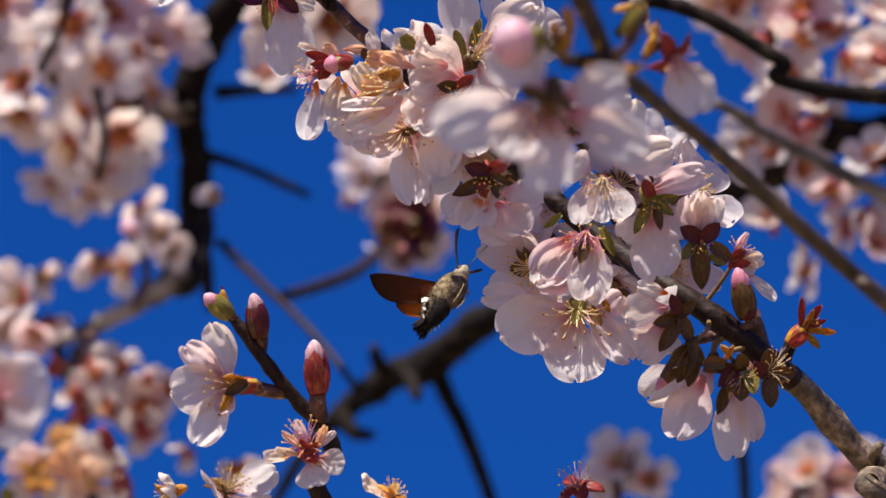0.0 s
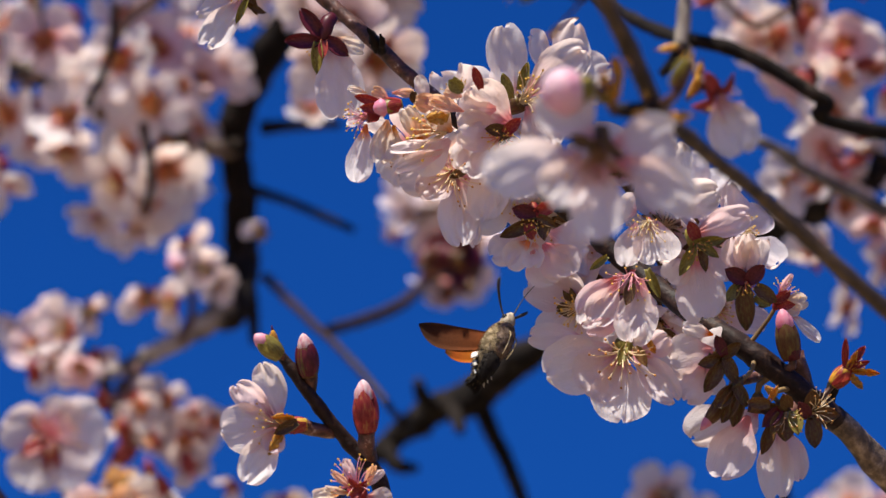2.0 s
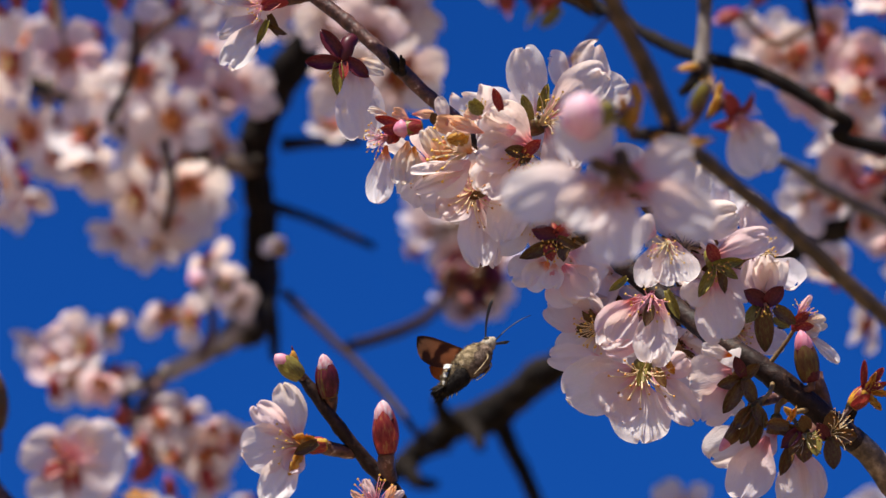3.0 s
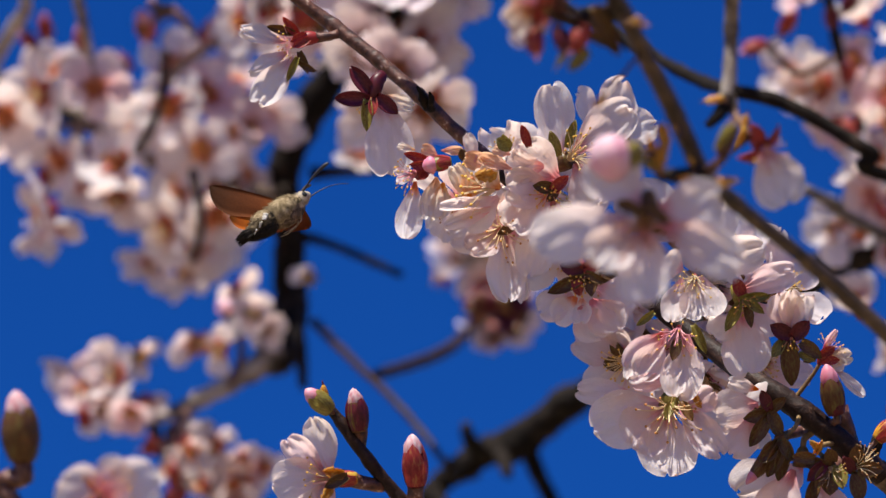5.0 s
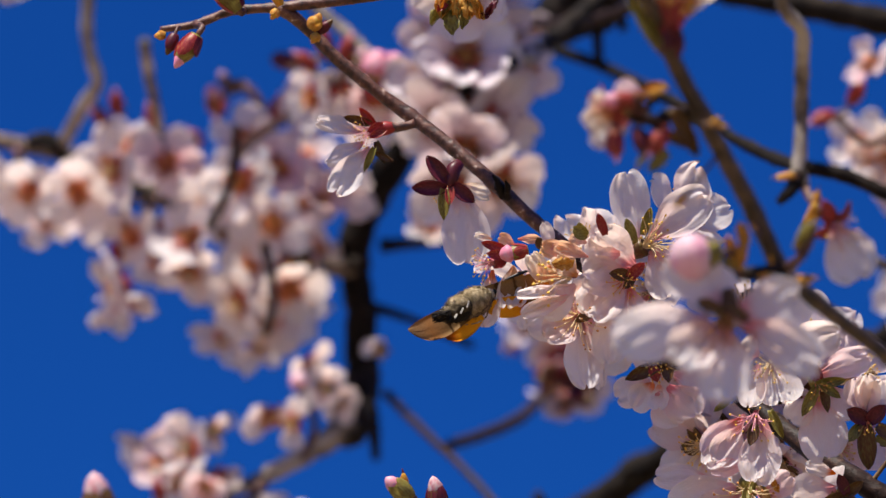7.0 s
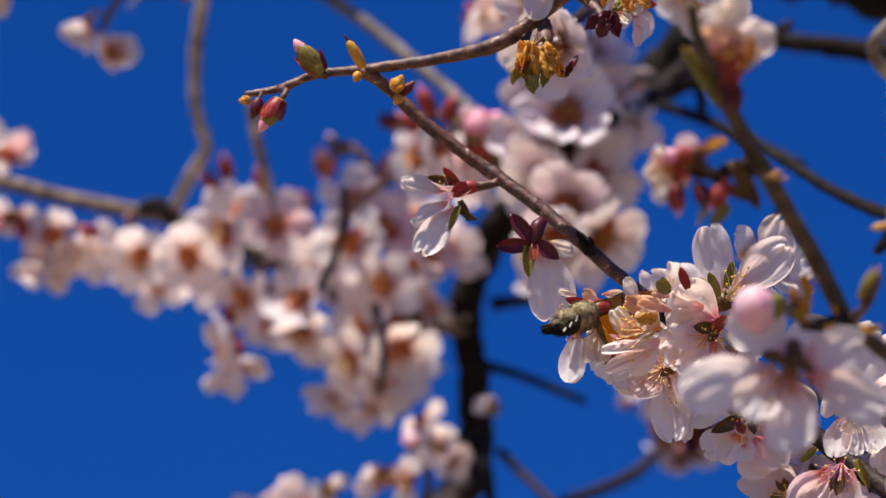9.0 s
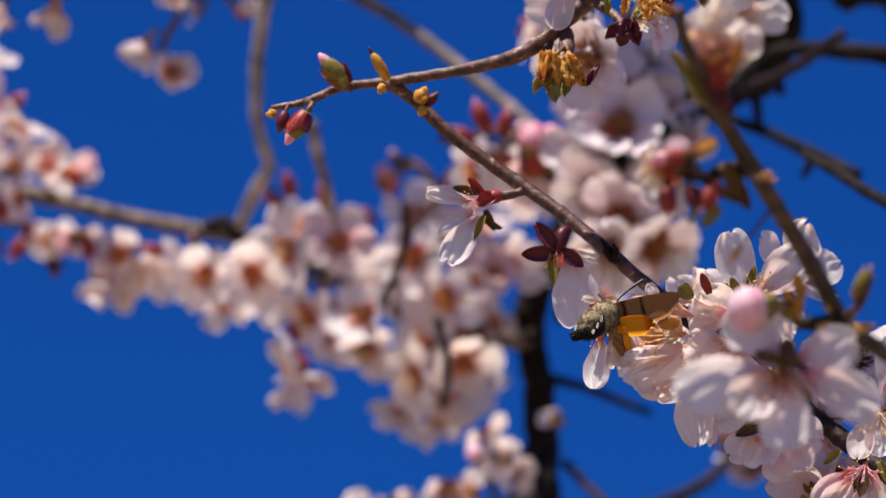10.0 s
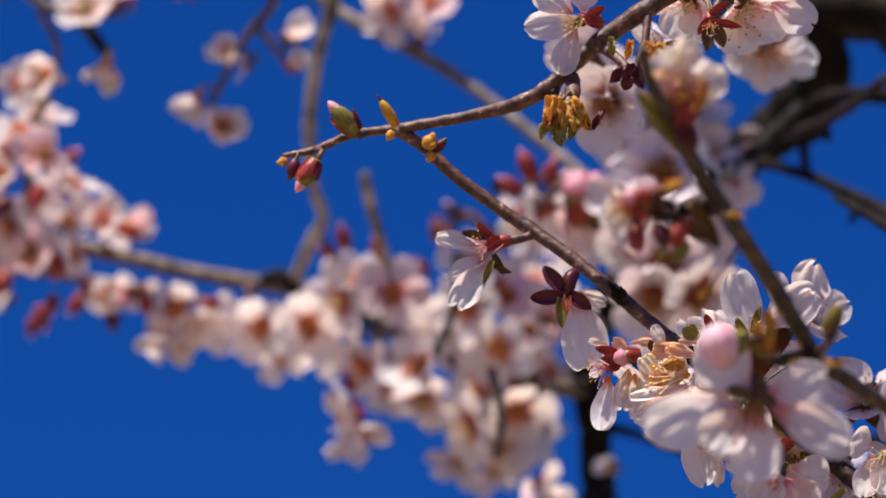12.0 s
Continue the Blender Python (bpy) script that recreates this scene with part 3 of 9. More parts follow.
stem(b, "spur", [(-2.22, -7.42, 270.0, 0.520), (-1.69, -8.57, 268.0, 0.447), (-1.58, -9.05, 267.0, 0.274)], BARK_DARK)
stem(b, "spur", [(1.58, -5.13, 268.0, 0.482), (1.43, -4.41, 266.0, 0.376)], BARK_DARK)
stem(b, "spur", [(-6.23, -10.23, 271.0, 0.557), (-5.51, -11.24, 270.0, 0.485), (-4.28, -11.37, 269.0, 0.276)], BARK_DARK)
stem(b, "twig", [(-13.06, 0.36, 258.0, 0.298), (-10.72, -1.57, 250.0, 0.257), (-8.24, -3.56, 243.0, 0.218), (-6.29, -5.52, 240.0, 0.216), (-4.86, -7.31, 238.0, 0.183)], BARK_RED)
stem(b, "twig", [(-9.56, -2.83, 262.0, 0.337), (-7.37, -2.20, 268.0, 0.379), (-5.44, -1.38, 275.0, 0.389), (-4.31, -0.33, 282.0, 0.362), (-3.13, 0.97, 290.0, 0.335)], BARK_RED, 3.0)
stem(b, "twig", [(-14.60, 5.75, 262.0, 0.370), (-11.91, 4.91, 262.0, 0.269), (-9.56, 3.90, 262.0, 0.269), (-7.94, 3.16, 262.0, 0.202)], BARK_DARK)
stem(b, "spur", [(-14.77, 7.77, 262.0, 0.606), (-16.29, 7.94, 262.0, 0.471), (-17.67, 8.38, 260.0, 0.401), (-18.93, 8.52, 259.0, 0.299)], BARK_GREY)
stem(b, "twig", [(-13.59, 9.29, 262.0, 0.471), (-11.58, 9.46, 262.0, 0.337), (-8.95, 9.60, 264.0, 0.271)], BARK_DARK)
stem(b, "twig", [(-14.60, 0.84, 262.0, 0.673), (-14.09, -1.56, 262.0, 0.437), (-13.93, -3.62, 263.0, 0.270)], BARK_DARK)
stem(b, "twig", [(40.00, 16.00, 238.0, 1.500), (4.42, 22.92, 240.0, 0.493), (0.18, 21.34, 243.0, 0.499), (-3.54, 20.66, 246.0, 0.442), (-6.74, 20.15, 250.0, 0.321)], BARK_DARK, 2.0)
stem(b, "twig", [(-4.47, 21.53, 246.0, 0.284), (-1.00, 21.18, 240.0, 0.308), (1.68, 21.64, 236.0, 0.303), (4.57, 23.14, 232.0, 0.298)], BARK_RED, 2.0)
stem(b, "twig", [(5.08, 15.65, 236.0, 0.400), (0.44, 18.38, 240.0, 0.339), (-2.44, 19.65, 242.0, 0.311), (-4.79, 20.66, 245.0, 0.252)], BARK_DARK)
stem(b, "spur", [(2.94, 17.15, 238.0, 0.275), (2.43, 16.39, 238.0, 0.275), (2.08, 15.78, 238.0, 0.183)], BARK_DARK)
stem(b, "spur", [(-0.39, 20.66, 240.0, 0.308), (-0.30, 19.38, 240.0, 0.277), (-0.19, 18.58, 240.0, 0.154)], BARK_DARK)
stem(b, "spur", [(0.98, 21.37, 238.0, 0.275), (1.08, 20.42, 238.0, 0.245)], BARK_DARK)

# pale grey limb crowded with pink-white almond blossom behind
b = thing("flowering_limb", at(-14.77, 4.74, 262.00), "pale grey limb crowded with pink-white almond blossom behind", "flowering branch", "almond branches")
stem(b, "stem", [(-15.05, 7.90, 262.0, 0.538), (-17.44, 8.29, 258.0, 0.563), (-20.12, 9.81, 258.0, 0.497), (-23.95, 11.87, 262.0, 0.471), (-27.33, 12.82, 264.0, 0.407), (-32.14, 14.94, 266.0, 0.478), (-36.41, 15.89, 266.0, 0.478), (-40.34, 16.82, 266.0, 0.444), (-44.27, 17.94, 266.0, 0.478), (-48.22, 19.06, 266.0, 0.547), (-52.17, 20.37, 266.0, 0.547), (-57.99, 21.42, 266.0, 0.615)], BARK_MAIN, 4.0)
stem(b, "twig", [(-34.64, 14.27, 268.0, 0.344), (-38.25, 14.65, 268.0, 0.310), (-42.57, 15.79, 268.0, 0.310), (-47.27, 16.77, 268.0, 0.275), (-51.64, 17.56, 268.0, 0.275), (-56.40, 18.19, 268.0, 0.241)], BARK_TWIG, 2.0)
stem(b, "twig", [(-32.94, 15.52, 262.0, 0.370), (-31.18, 17.66, 258.0, 0.398), (-30.05, 19.03, 256.0, 0.362), (-30.49, 21.22, 255.0, 0.360), (-30.31, 24.56, 254.0, 0.391), (-29.43, 28.08, 252.0, 0.388), (-27.95, 31.50, 250.0, 0.417), (-27.37, 33.37, 249.0, 0.416)], BARK_PALE, 2.5)
stem(b, "spur", [(-35.01, 15.90, 264.0, 0.475), (-33.63, 15.90, 262.0, 0.505), (-32.62, 14.80, 262.0, 0.471)], BARK_DARK)
stem(b, "twig", [(-26.70, 13.07, 262.0, 0.303), (-26.44, 16.59, 256.0, 0.296), (-26.62, 19.44, 252.0, 0.324), (-26.61, 20.99, 250.0, 0.321)], BARK_PALE, 2.0)
stem(b, "twig", [(-20.12, 9.81, 258.0, 0.365), (-20.95, 7.11, 258.0, 0.331), (-21.09, 4.37, 258.0, 0.232)], BARK_TWIG)
stem(b, "twig", [(-23.58, 12.20, 262.0, 0.370), (-20.69, 14.95, 250.0, 0.321), (-16.08, 16.49, 235.0, 0.272), (-12.90, 17.84, 225.0, 0.260)], BARK_TWIG)
bud(b, -42.55, 15.35, 262.0, 170, 60, 16.8, "brown")
bud(b, -46.12, 15.55, 262.0, 230, 80, 18.5, "crimson")
bud(b, -44.37, 14.75, 262.0, 270, 80, 18.5, "dark")
bud(b, -49.02, 15.00, 262.0, 280, 90, 18.5, "crimson")
blossom(b, -44.34, 15.45, 262.0, 112, 53, 14.5, calyx="red", petals="mixed", stamens="rust", open_by=18)
blossom(b, -44.20, 15.28, 260.0, 68, 32, 15.8, keep="", calyx="red", stamens="rust")
stem(b, "twig", [(-14.26, 8.15, 260.0, 0.401), (-17.25, 8.54, 262.0, 0.370), (-20.71, 9.59, 263.0, 0.372), (-24.11, 10.60, 263.0, 0.372), (-27.51, 12.47, 263.0, 0.338), (-31.59, 13.83, 263.0, 0.304)], BARK_DARK, 2.0)
stem(b, "twig", [(-22.92, 10.12, 250.0, 0.289), (-21.54, 12.82, 249.0, 0.256), (-21.23, 16.03, 249.0, 0.224)], BARK_RED)
stem(b, "twig", [(-19.77, 9.19, 251.0, 0.290), (-19.20, 6.09, 250.0, 0.257), (-19.68, 3.83, 250.0, 0.193)], BARK_RED)
blossom(b, -45.33, 23.13, 248.0, 127, 16, 19.9, calyx="red", stamens="fresh", petals="pink", open_by=30)
blossom(b, -44.66, 21.44, 251.0, 67, 70, 22.4, petals="mixed", stamens="rust", calyx="red", open_by=8)
blossom(b, -48.34, 25.11, 256.0, 106, 36, 24.0, calyx="red", petals="mixed", stamens="rust", open_by=8)
blossom(b, -46.81, 26.07, 254.0, 68, 71, 17.7, petals="mixed", stamens="rust", open_by=8)
blossom(b, -48.64, 19.41, 253.0, 206, 41, 22.3, stamens="rust", petals="fresh", open_by=18)
blossom(b, -44.37, 18.93, 249.0, 70, 53, 19.1, stamens="rust", petals="pale", open_by=30)
blossom(b, -48.10, 17.77, 255.0, 46, 17, 20.3, calyx="red", stamens="fresh", petals="pink", open_by=30)
blossom(b, -49.21, 22.19, 253.0, 121, 33, 23.5, calyx="red", petals="mixed", stamens="rust", open_by=42)
blossom(b, -48.97, 14.94, 252.0, 150, 60, 16.1, stamens="rust", petals="fresh", open_by=18)
blossom(b, -42.14, 19.14, 249.0, 82, 31, 15.4, calyx="red", petals="mixed", stamens="red", open_by=18)
blossom(b, -50.92, 22.97, 253.0, 112, 36, 20.2, stamens="rust", petals="mixed", calyx="red", open_by=18)
blossom(b, -51.00, 18.75, 251.0, 194, 26, 22.9, stamens="rust", petals="mixed", open_by=8)
bud(b, -47.13, 23.21, 250.0, 150, 60, 19.3, "crimson")
bud(b, -46.00, 21.45, 250.0, 250, 60, 19.3, "crimson")
bud(b, -47.94, 20.55, 250.0, 200, 50, 17.7, "dark")
bud(b, -46.28, 26.55, 250.0, 60, 60, 17.7, "brown")
bud(b, -44.74, 22.73, 250.0, 30, 60, 17.7, "crimson")
bud(b, -42.86, 18.91, 250.0, 90, 60, 17.7, "crimson")
bud(b, -48.46, 16.52, 250.0, 260, 60, 19.3, "crimson")
blossom(b, -42.05, 18.97, 258.0, 80, 90, 17.4, keep="01", open_by=70, stamens="rust", petals="pink", calyx="red")
stem(b, "twig", [(-49.20, 18.90, 262.0, 0.337), (-48.13, 21.98, 256.0, 0.329), (-46.78, 25.05, 252.0, 0.259), (-45.41, 26.84, 250.0, 0.225)], BARK_TWIG)
bud(b, -47.21, 16.66, 258.0, 80, 60, 19.9, "crimson")
bud(b, -49.41, 14.32, 262.0, 260, 90, 15.1, "crimson")
bud(b, -22.01, 18.69, 255.0, 0, 60, 14, "brown")
bud(b, -19.43, 20.27, 255.0, 346, 60, 20, "dark")
blossom(b, -42.75, 15.51, 263.2, 290, 21, 13, petals="mixed", stamens="rust", keep="0123", calyx="brown", open_by=24)
blossom(b, -40.45, 12.73, 260.4, 290, 18, 18.3, petals="fresh", stamens="rust", keep="02", calyx="red", open_by=18)
blossom(b, -39.51, 11.99, 259.9, 265, 23, 14, petals="fresh", stamens="rust", keep="24", calyx="red", open_by=8)
stem(b, "twig", [(-18.15, 8.66, 260.0, 0.25), (-19.17, 6.62, 259.0, 0.2), (-20.27, 4.27, 259.0, 0.15)], BARK_MAIN, 2.0)
stem(b, "twig", [(-21.46, 10.11, 259.0, 0.22), (-23.58, 11.24, 260.0, 0.2), (-24.79, 9.85, 258.0, 0.16)], BARK_MAIN, 2.0)
stem(b, "twig", [(-28.62, 12.06, 259.0, 0.22), (-28.87, 9.33, 259.0, 0.18), (-28.98, 7.27, 258.0, 0.16)], BARK_MAIN, 2.0)
stem(b, "twig", [(-26.21, 11.81, 259.0, 0.22), (-26.74, 13.33, 258.0, 0.2), (-26.72, 16.01, 257.0, 0.15)], BARK_MAIN, 2.0)
stem(b, "twig", [(-15.53, 8.96, 262.0, 0.33), (-18.15, 8.66, 260.0, 0.3), (-21.46, 10.11, 259.0, 0.27), (-26.21, 11.81, 259.0, 0.24), (-28.62, 12.06, 259.0, 0.2)], BARK_MAIN, 2.0)
blossom(b, -36.11, 12.90, 258, 190, 45, 20.1, petals="pale", stamens="rust", calyx="red", open_by=20)
blossom(b, -34.12, 12.56, 256, 215, 30, 21.8, petals="pale", stamens="rust", calyx="red", open_by=14)
blossom(b, -33.65, 11.04, 259, 250, 50, 18.9, petals="pale", stamens="rust", calyx="red", open_by=18)
blossom(b, -31.12, 12.52, 255, 270, 20, 21.8, petals="pale", stamens="rust", calyx="red", open_by=10)
blossom(b, -30.75, 11.25, 258, 280, 55, 20.1, petals="pale", stamens="fresh", calyx="red", open_by=16)
blossom(b, -29.16, 13.75, 256, 170, 35, 23.6, petals="pale", stamens="fresh", calyx="red", open_by=8)
blossom(b, -28.45, 15.21, 259, 95, 40, 20.1, petals="pale", stamens="rust", calyx="red", open_by=14)
blossom(b, -25.59, 14.10, 253, 100, 10, 20.6, petals="pink", stamens="rust", calyx="red", open_by=6)
blossom(b, -24.91, 12.83, 260, 240, 45, 21.2, petals="pale", stamens="rust", calyx="red", open_by=14)
blossom(b, -21.31, 12.99, 254, 150, 28, 23.6, petals="pale", stamens="rust", calyx="red", open_by=8)
blossom(b, -23.27, 11.75, 257, 230, 30, 22.4, petals="pale", stamens="fresh", calyx="red", open_by=8)
blossom(b, -21.54, 15.47, 258, 80, 38, 21.2, petals="pale", stamens="rust", calyx="red", open_by=14)
blossom(b, -19.30, 13.74, 256, 60, 30, 21.2, petals="pink", stamens="rust", calyx="red", open_by=12)
blossom(b, -15.92, 12.65, 257, 330, 25, 22.4, petals="rose", stamens="rust", calyx="red", open_by=12)
blossom(b, -18.29, 12.12, 261, 310, 50, 21.2, petals="rose", stamens="rust", calyx="red", open_by=14)
blossom(b, -27.98, 9.91, 256, 200, 40, 21.2, petals="pale", stamens="rust", calyx="red", open_by=12)
blossom(b, -27.28, 8.79, 260, 230, 50, 20.1, petals="mixed", stamens="rust", calyx="red", open_by=20)
blossom(b, -24.18, 9.41, 252, 110, 48, 23.6, petals="pale", stamens="rust", calyx="red", open_by=22)
blossom(b, -24.75, 7.79, 257, 265, 45, 21.8, petals="pale", stamens="fresh", calyx="red", open_by=16)
blossom(b, -23.71, 7.13, 260, 300, 55, 17.7, petals="pale", stamens="fresh", calyx="red", open_by=16)
blossom(b, -28.58, 7.02, 254, 195, 62, 22.4, petals="pale", stamens="rust", calyx="red", open_by=18)
blossom(b, -28.91, 5.89, 257, 275, 60, 20.1, petals="mixed", stamens="red", calyx="red", open_by=14)
blossom(b, -19.39, 10.38, 253, 200, 22, 21.2, petals="pale", stamens="rust", calyx="red", open_by=6)
blossom(b, -20.74, 8.29, 255, 180, 30, 22.4, petals="pale", stamens="rust", calyx="red", open_by=8)
blossom(b, -18.96, 7.87, 257, 30, 40, 21.2, petals="pale", stamens="rust", calyx="red", open_by=16)
blossom(b, -21.47, 5.78, 254, 200, 40, 22.4, petals="pale", stamens="fresh", calyx="red", open_by=8)
blossom(b, -18.50, 6.68, 253, 300, 35, 20.6, petals="mixed", stamens="rust", calyx="red", open_by=12)
blossom(b, -19.81, 5.08, 256, 250, 35, 22.4, petals="pale", stamens="fresh", calyx="red", open_by=10)
blossom(b, -20.71, 3.60, 258, 270, 55, 20.6, petals="pale", stamens="fresh", calyx="red", open_by=12)
blossom(b, -22.95, 3.84, 260, 240, 60, 18.9, petals="pale", stamens="fresh", calyx="red", open_by=16)
blossom(b, -18.40, 5.78, 262, 330, 60, 20.1, petals="pale", stamens="rust", calyx="red", open_by=14)
blossom(b, -17.46, 8.98, 260, 40, 60, 17.7, petals="mixed", stamens="rust", calyx="red", open_by=20)
blossom(b, -18.27, 14.84, 264, 60, 60, 20.1, petals="rose", stamens="rust", calyx="red", open_by=14)
bud(b, -28.91, 17.11, 257.0, 95, 65, 18, "crimson")
bud(b, -29.54, 16.63, 257.0, 140, 65, 15, "crimson")
bud(b, -26.54, 16.28, 257.0, 110, 65, 19, "crimson")
bud(b, -27.07, 15.62, 257.0, 160, 65, 15, "brown")
bud(b, -19.47, 16.61, 257.0, 80, 65, 20, "crimson")
bud(b, -18.68, 16.75, 257.0, 60, 65, 17, "crimson")
bud(b, -23.27, 17.32, 257.0, 85, 65, 17, "blush")
bud(b, -24.01, 15.24, 257.0, 120, 65, 14, "crimson")
bud(b, -28.83, 8.43, 257.0, 110, 65, 15, "crimson")
bud(b, -27.03, 11.60, 257.0, 250, 65, 16, "brown")
bud(b, -26.53, 10.91, 257.0, 290, 65, 14, "dark")
bud(b, -22.98, 10.11, 257.0, 330, 65, 15, "brown")
bud(b, -18.27, 8.09, 257.0, 20, 65, 16, "brown")
bud(b, -36.82, 14.15, 257.0, 170, 65, 15, "crimson")
bud(b, -21.22, 11.74, 257.0, 280, 65, 13, "brown")
bud(b, -17.44, 7.55, 257.0, 300, 65, 14, "brown")
bud(b, -34.83, 14.25, 257.0, 100, 65, 12, "brown")
blossom(b, -45.88, 17.96, 259, 200, 45, 15, petals="pale", stamens="rust", calyx="red", open_by=20)
blossom(b, -44.17, 15.50, 259, 250, 50, 15, petals="mixed", stamens="rust", calyx="red", open_by=24)
blossom(b, -42.80, 19.16, 259, 60, 45, 18, petals="pale", stamens="rust", calyx="red", open_by=14)
blossom(b, -39.72, 14.17, 259, 230, 35, 20, petals="pale", stamens="rust", calyx="red", open_by=12)
blossom(b, -41.16, 12.41, 259, 270, 60, 15, petals="pale", stamens="rust", calyx="red", open_by=18)
blossom(b, -47.86, 20.89, 259, 150, 40, 19, petals="pink", stamens="rust", calyx="red", open_by=12)
blossom(b, -48.84, 19.20, 259, 220, 40, 20, petals="pale", stamens="rust", calyx="red", open_by=14)
blossom(b, -38.18, 13.26, 259, 260, 50, 18, petals="pale", stamens="rust", calyx="red", open_by=14)
bud(b, -41.78, 15.24, 259, 280, 65, 18, "crimson")
bud(b, -42.64, 15.65, 259, 240, 65, 14, "blush")
bud(b, -45.26, 16.34, 259, 260, 65, 15, "crimson")
bud(b, -46.80, 17.49, 259, 250, 65, 15, "crimson")
bud(b, -39.63, 15.63, 259, 300, 65, 14, "brown")
bud(b, -43.77, 17.64, 259, 100, 65, 12, "brown")
bud(b, -47.45, 15.43, 259, 265, 65, 16, "crimson")

# thin bare twigs with half-open almond blossom hanging in the sky
b = thing("hanging_sprig", at(-32.33, 32.87, 242.00), "thin bare twigs with half-open almond blossom hanging in the sky", "flowering branch", "almond branches")
stem(b, "stem", [(-27.35, 33.88, 249.0, 0.450), (-28.43, 32.80, 238.0, 0.336), (-30.01, 30.11, 239.0, 0.276), (-31.55, 28.69, 240.0, 0.247), (-32.96, 26.50, 240.0, 0.216), (-34.04, 24.62, 240.0, 0.185)], BARK_TWIG)
stem(b, "twig", [(-28.43, 32.80, 238.0, 0.336), (-35.94, 32.87, 240.0, 0.370), (-42.38, 30.89, 242.0, 0.373), (-45.65, 32.41, 242.0, 0.311), (-49.55, 30.23, 244.0, 0.282)], BARK_GREY, 2.0)
stem(b, "twig", [(-42.37, 31.05, 242.0, 0.311), (-40.80, 29.14, 242.0, 0.373), (-40.18, 28.12, 242.0, 0.218)], BARK_DARK)
stem(b, "twig", [(-44.04, 30.99, 242.0, 0.218), (-43.13, 28.96, 242.0, 0.186), (-43.41, 26.68, 242.0, 0.155)], BARK_TWIG)
stem(b, "twig", [(-31.19, 29.32, 240.0, 0.216), (-30.28, 27.96, 240.0, 0.185), (-29.36, 26.61, 240.0, 0.154)], BARK_TWIG)
blossom(b, -32.59, 27.45, 240.0, 146, 47, 15.0, petals="mixed", calyx="dry", open_by=50, stamens="rust")
blossom(b, -31.63, 27.07, 240.0, 200, 70, 12.6, keep="013", open_by=40, stamens="fresh", petals="fresh")
blossom(b, -29.28, 28.22, 240.0, 60, 80, 18.0, keep="02", open_by=50, stamens="rust", petals="fresh")
blossom(b, -29.20, 26.60, 240.0, 37, 60, 11.0, petals="mixed", open_by=60, stamens="fresh", calyx="red")
blossom(b, -34.66, 25.31, 240.0, 240, 70, 16.9, petals="mixed", calyx="dry", open_by=50, keep="0123", stamens="rust")
blossom(b, -33.28, 23.44, 240.0, 15, 22, 16.1, petals="mixed", open_by=45, stamens="fresh", calyx="red")
blossom(b, -39.81, 27.58, 240.0, 260, 70, 17.9, petals="old", open_by=50, keep="013", calyx="dry", stamens="red")
blossom(b, -42.98, 26.80, 240.0, 182, 36, 18.9, petals="mixed", open_by=50, calyx="dry", stamens="rust")
blossom(b, -39.33, 30.81, 240.0, 140, 59, 17.7, stamens="rust", petals="pale", open_by=18)
blossom(b, -40.99, 30.59, 240.0, 95, 33, 17.3, petals="mixed", stamens="fresh", open_by=18)
blossom(b, -38.31, 31.39, 240.0, 97, 76, 18.4, stamens="rust", petals="pink", calyx="red", open_by=18)
blossom(b, -35.02, 31.51, 240.0, 109, 55, 18.2, stamens="red", petals="fresh", calyx="red", open_by=42)
blossom(b, -44.81, 26.58, 240.0, 153, 27, 15.5, petals="mixed", stamens="red", calyx="red", open_by=8)

# bare grey twig running past pale blossom behind
b = thing("far_twig", at(-28.33, 31.38, 255.00), "bare grey twig running past pale blossom behind", "branch", "almond branches")
stem(b, "stem", [(-32.39, 34.98, 260.0, 0.301), (-28.74, 31.73, 258.0, 0.365), (-23.76, 28.62, 256.0, 0.362), (-19.90, 25.80, 254.0, 0.359), (-16.78, 23.07, 252.0, 0.356), (-14.35, 20.93, 250.0, 0.321), (-11.66, 18.31, 248.0, 0.287), (-8.90, 16.95, 250.0, 0.289)], BARK_GREY, 2.5)
blossom(b, -24.89, 31.17, 255.0, 194, 45, 20.4, stamens="rust", petals="fresh", calyx="red", open_by=18)
blossom(b, -25.82, 32.42, 256.9, 82, 58, 16.4, stamens="rust", petals="fresh", calyx="red", open_by=18)
blossom(b, -22.81, 31.38, 255.0, 74, 45, 16.5, stamens="rust", petals="pink", calyx="red", open_by=18)
blossom(b, -22.64, 31.59, 257.1, 145, 40, 17.8, stamens="rust", petals="pink", calyx="red", open_by=18)
blossom(b, -23.91, 30.07, 255.0, 44, 73, 16.1, stamens="red", petals="pale", open_by=18)
bud(b, -23.63, 28.86, 255.0, 80, 70, 13.1, "dark")
stem(b, "twig", [(-19.56, 14.86, 262.0, 0.300), (-20.59, 16.57, 262.0, 0.303), (-20.59, 17.60, 262.0, 0.303), (-21.62, 18.97, 262.0, 0.303), (-22.65, 18.80, 262.0, 0.269), (-23.50, 17.95, 262.0, 0.236)], BARK_TWIG)
bud(b, -22.99, 18.12, 262.0, 240, 60, 15.1, "crimson")
bud(b, -22.65, 18.98, 262.0, 120, 60, 13.5, "brown")
bud(b, -27.10, 15.90, 262.0, 100, 60, 15.1, "crimson")
blossom(b, -17.40, 18.83, 255.0, 140, 72, 16.2, calyx="red", petals="mixed", stamens="rust", open_by=18)
blossom(b, -17.06, 17.16, 255.0, 198, 38, 19.0, stamens="rust", petals="pale", open_by=42)
blossom(b, -16.63, 17.77, 259.9, 57, 54, 17.6, stamens="rust", petals="pale", open_by=42)
blossom(b, -16.73, 11.83, 255.0, 45, 52, 16.7, stamens="rust", petals="pink", open_by=30)
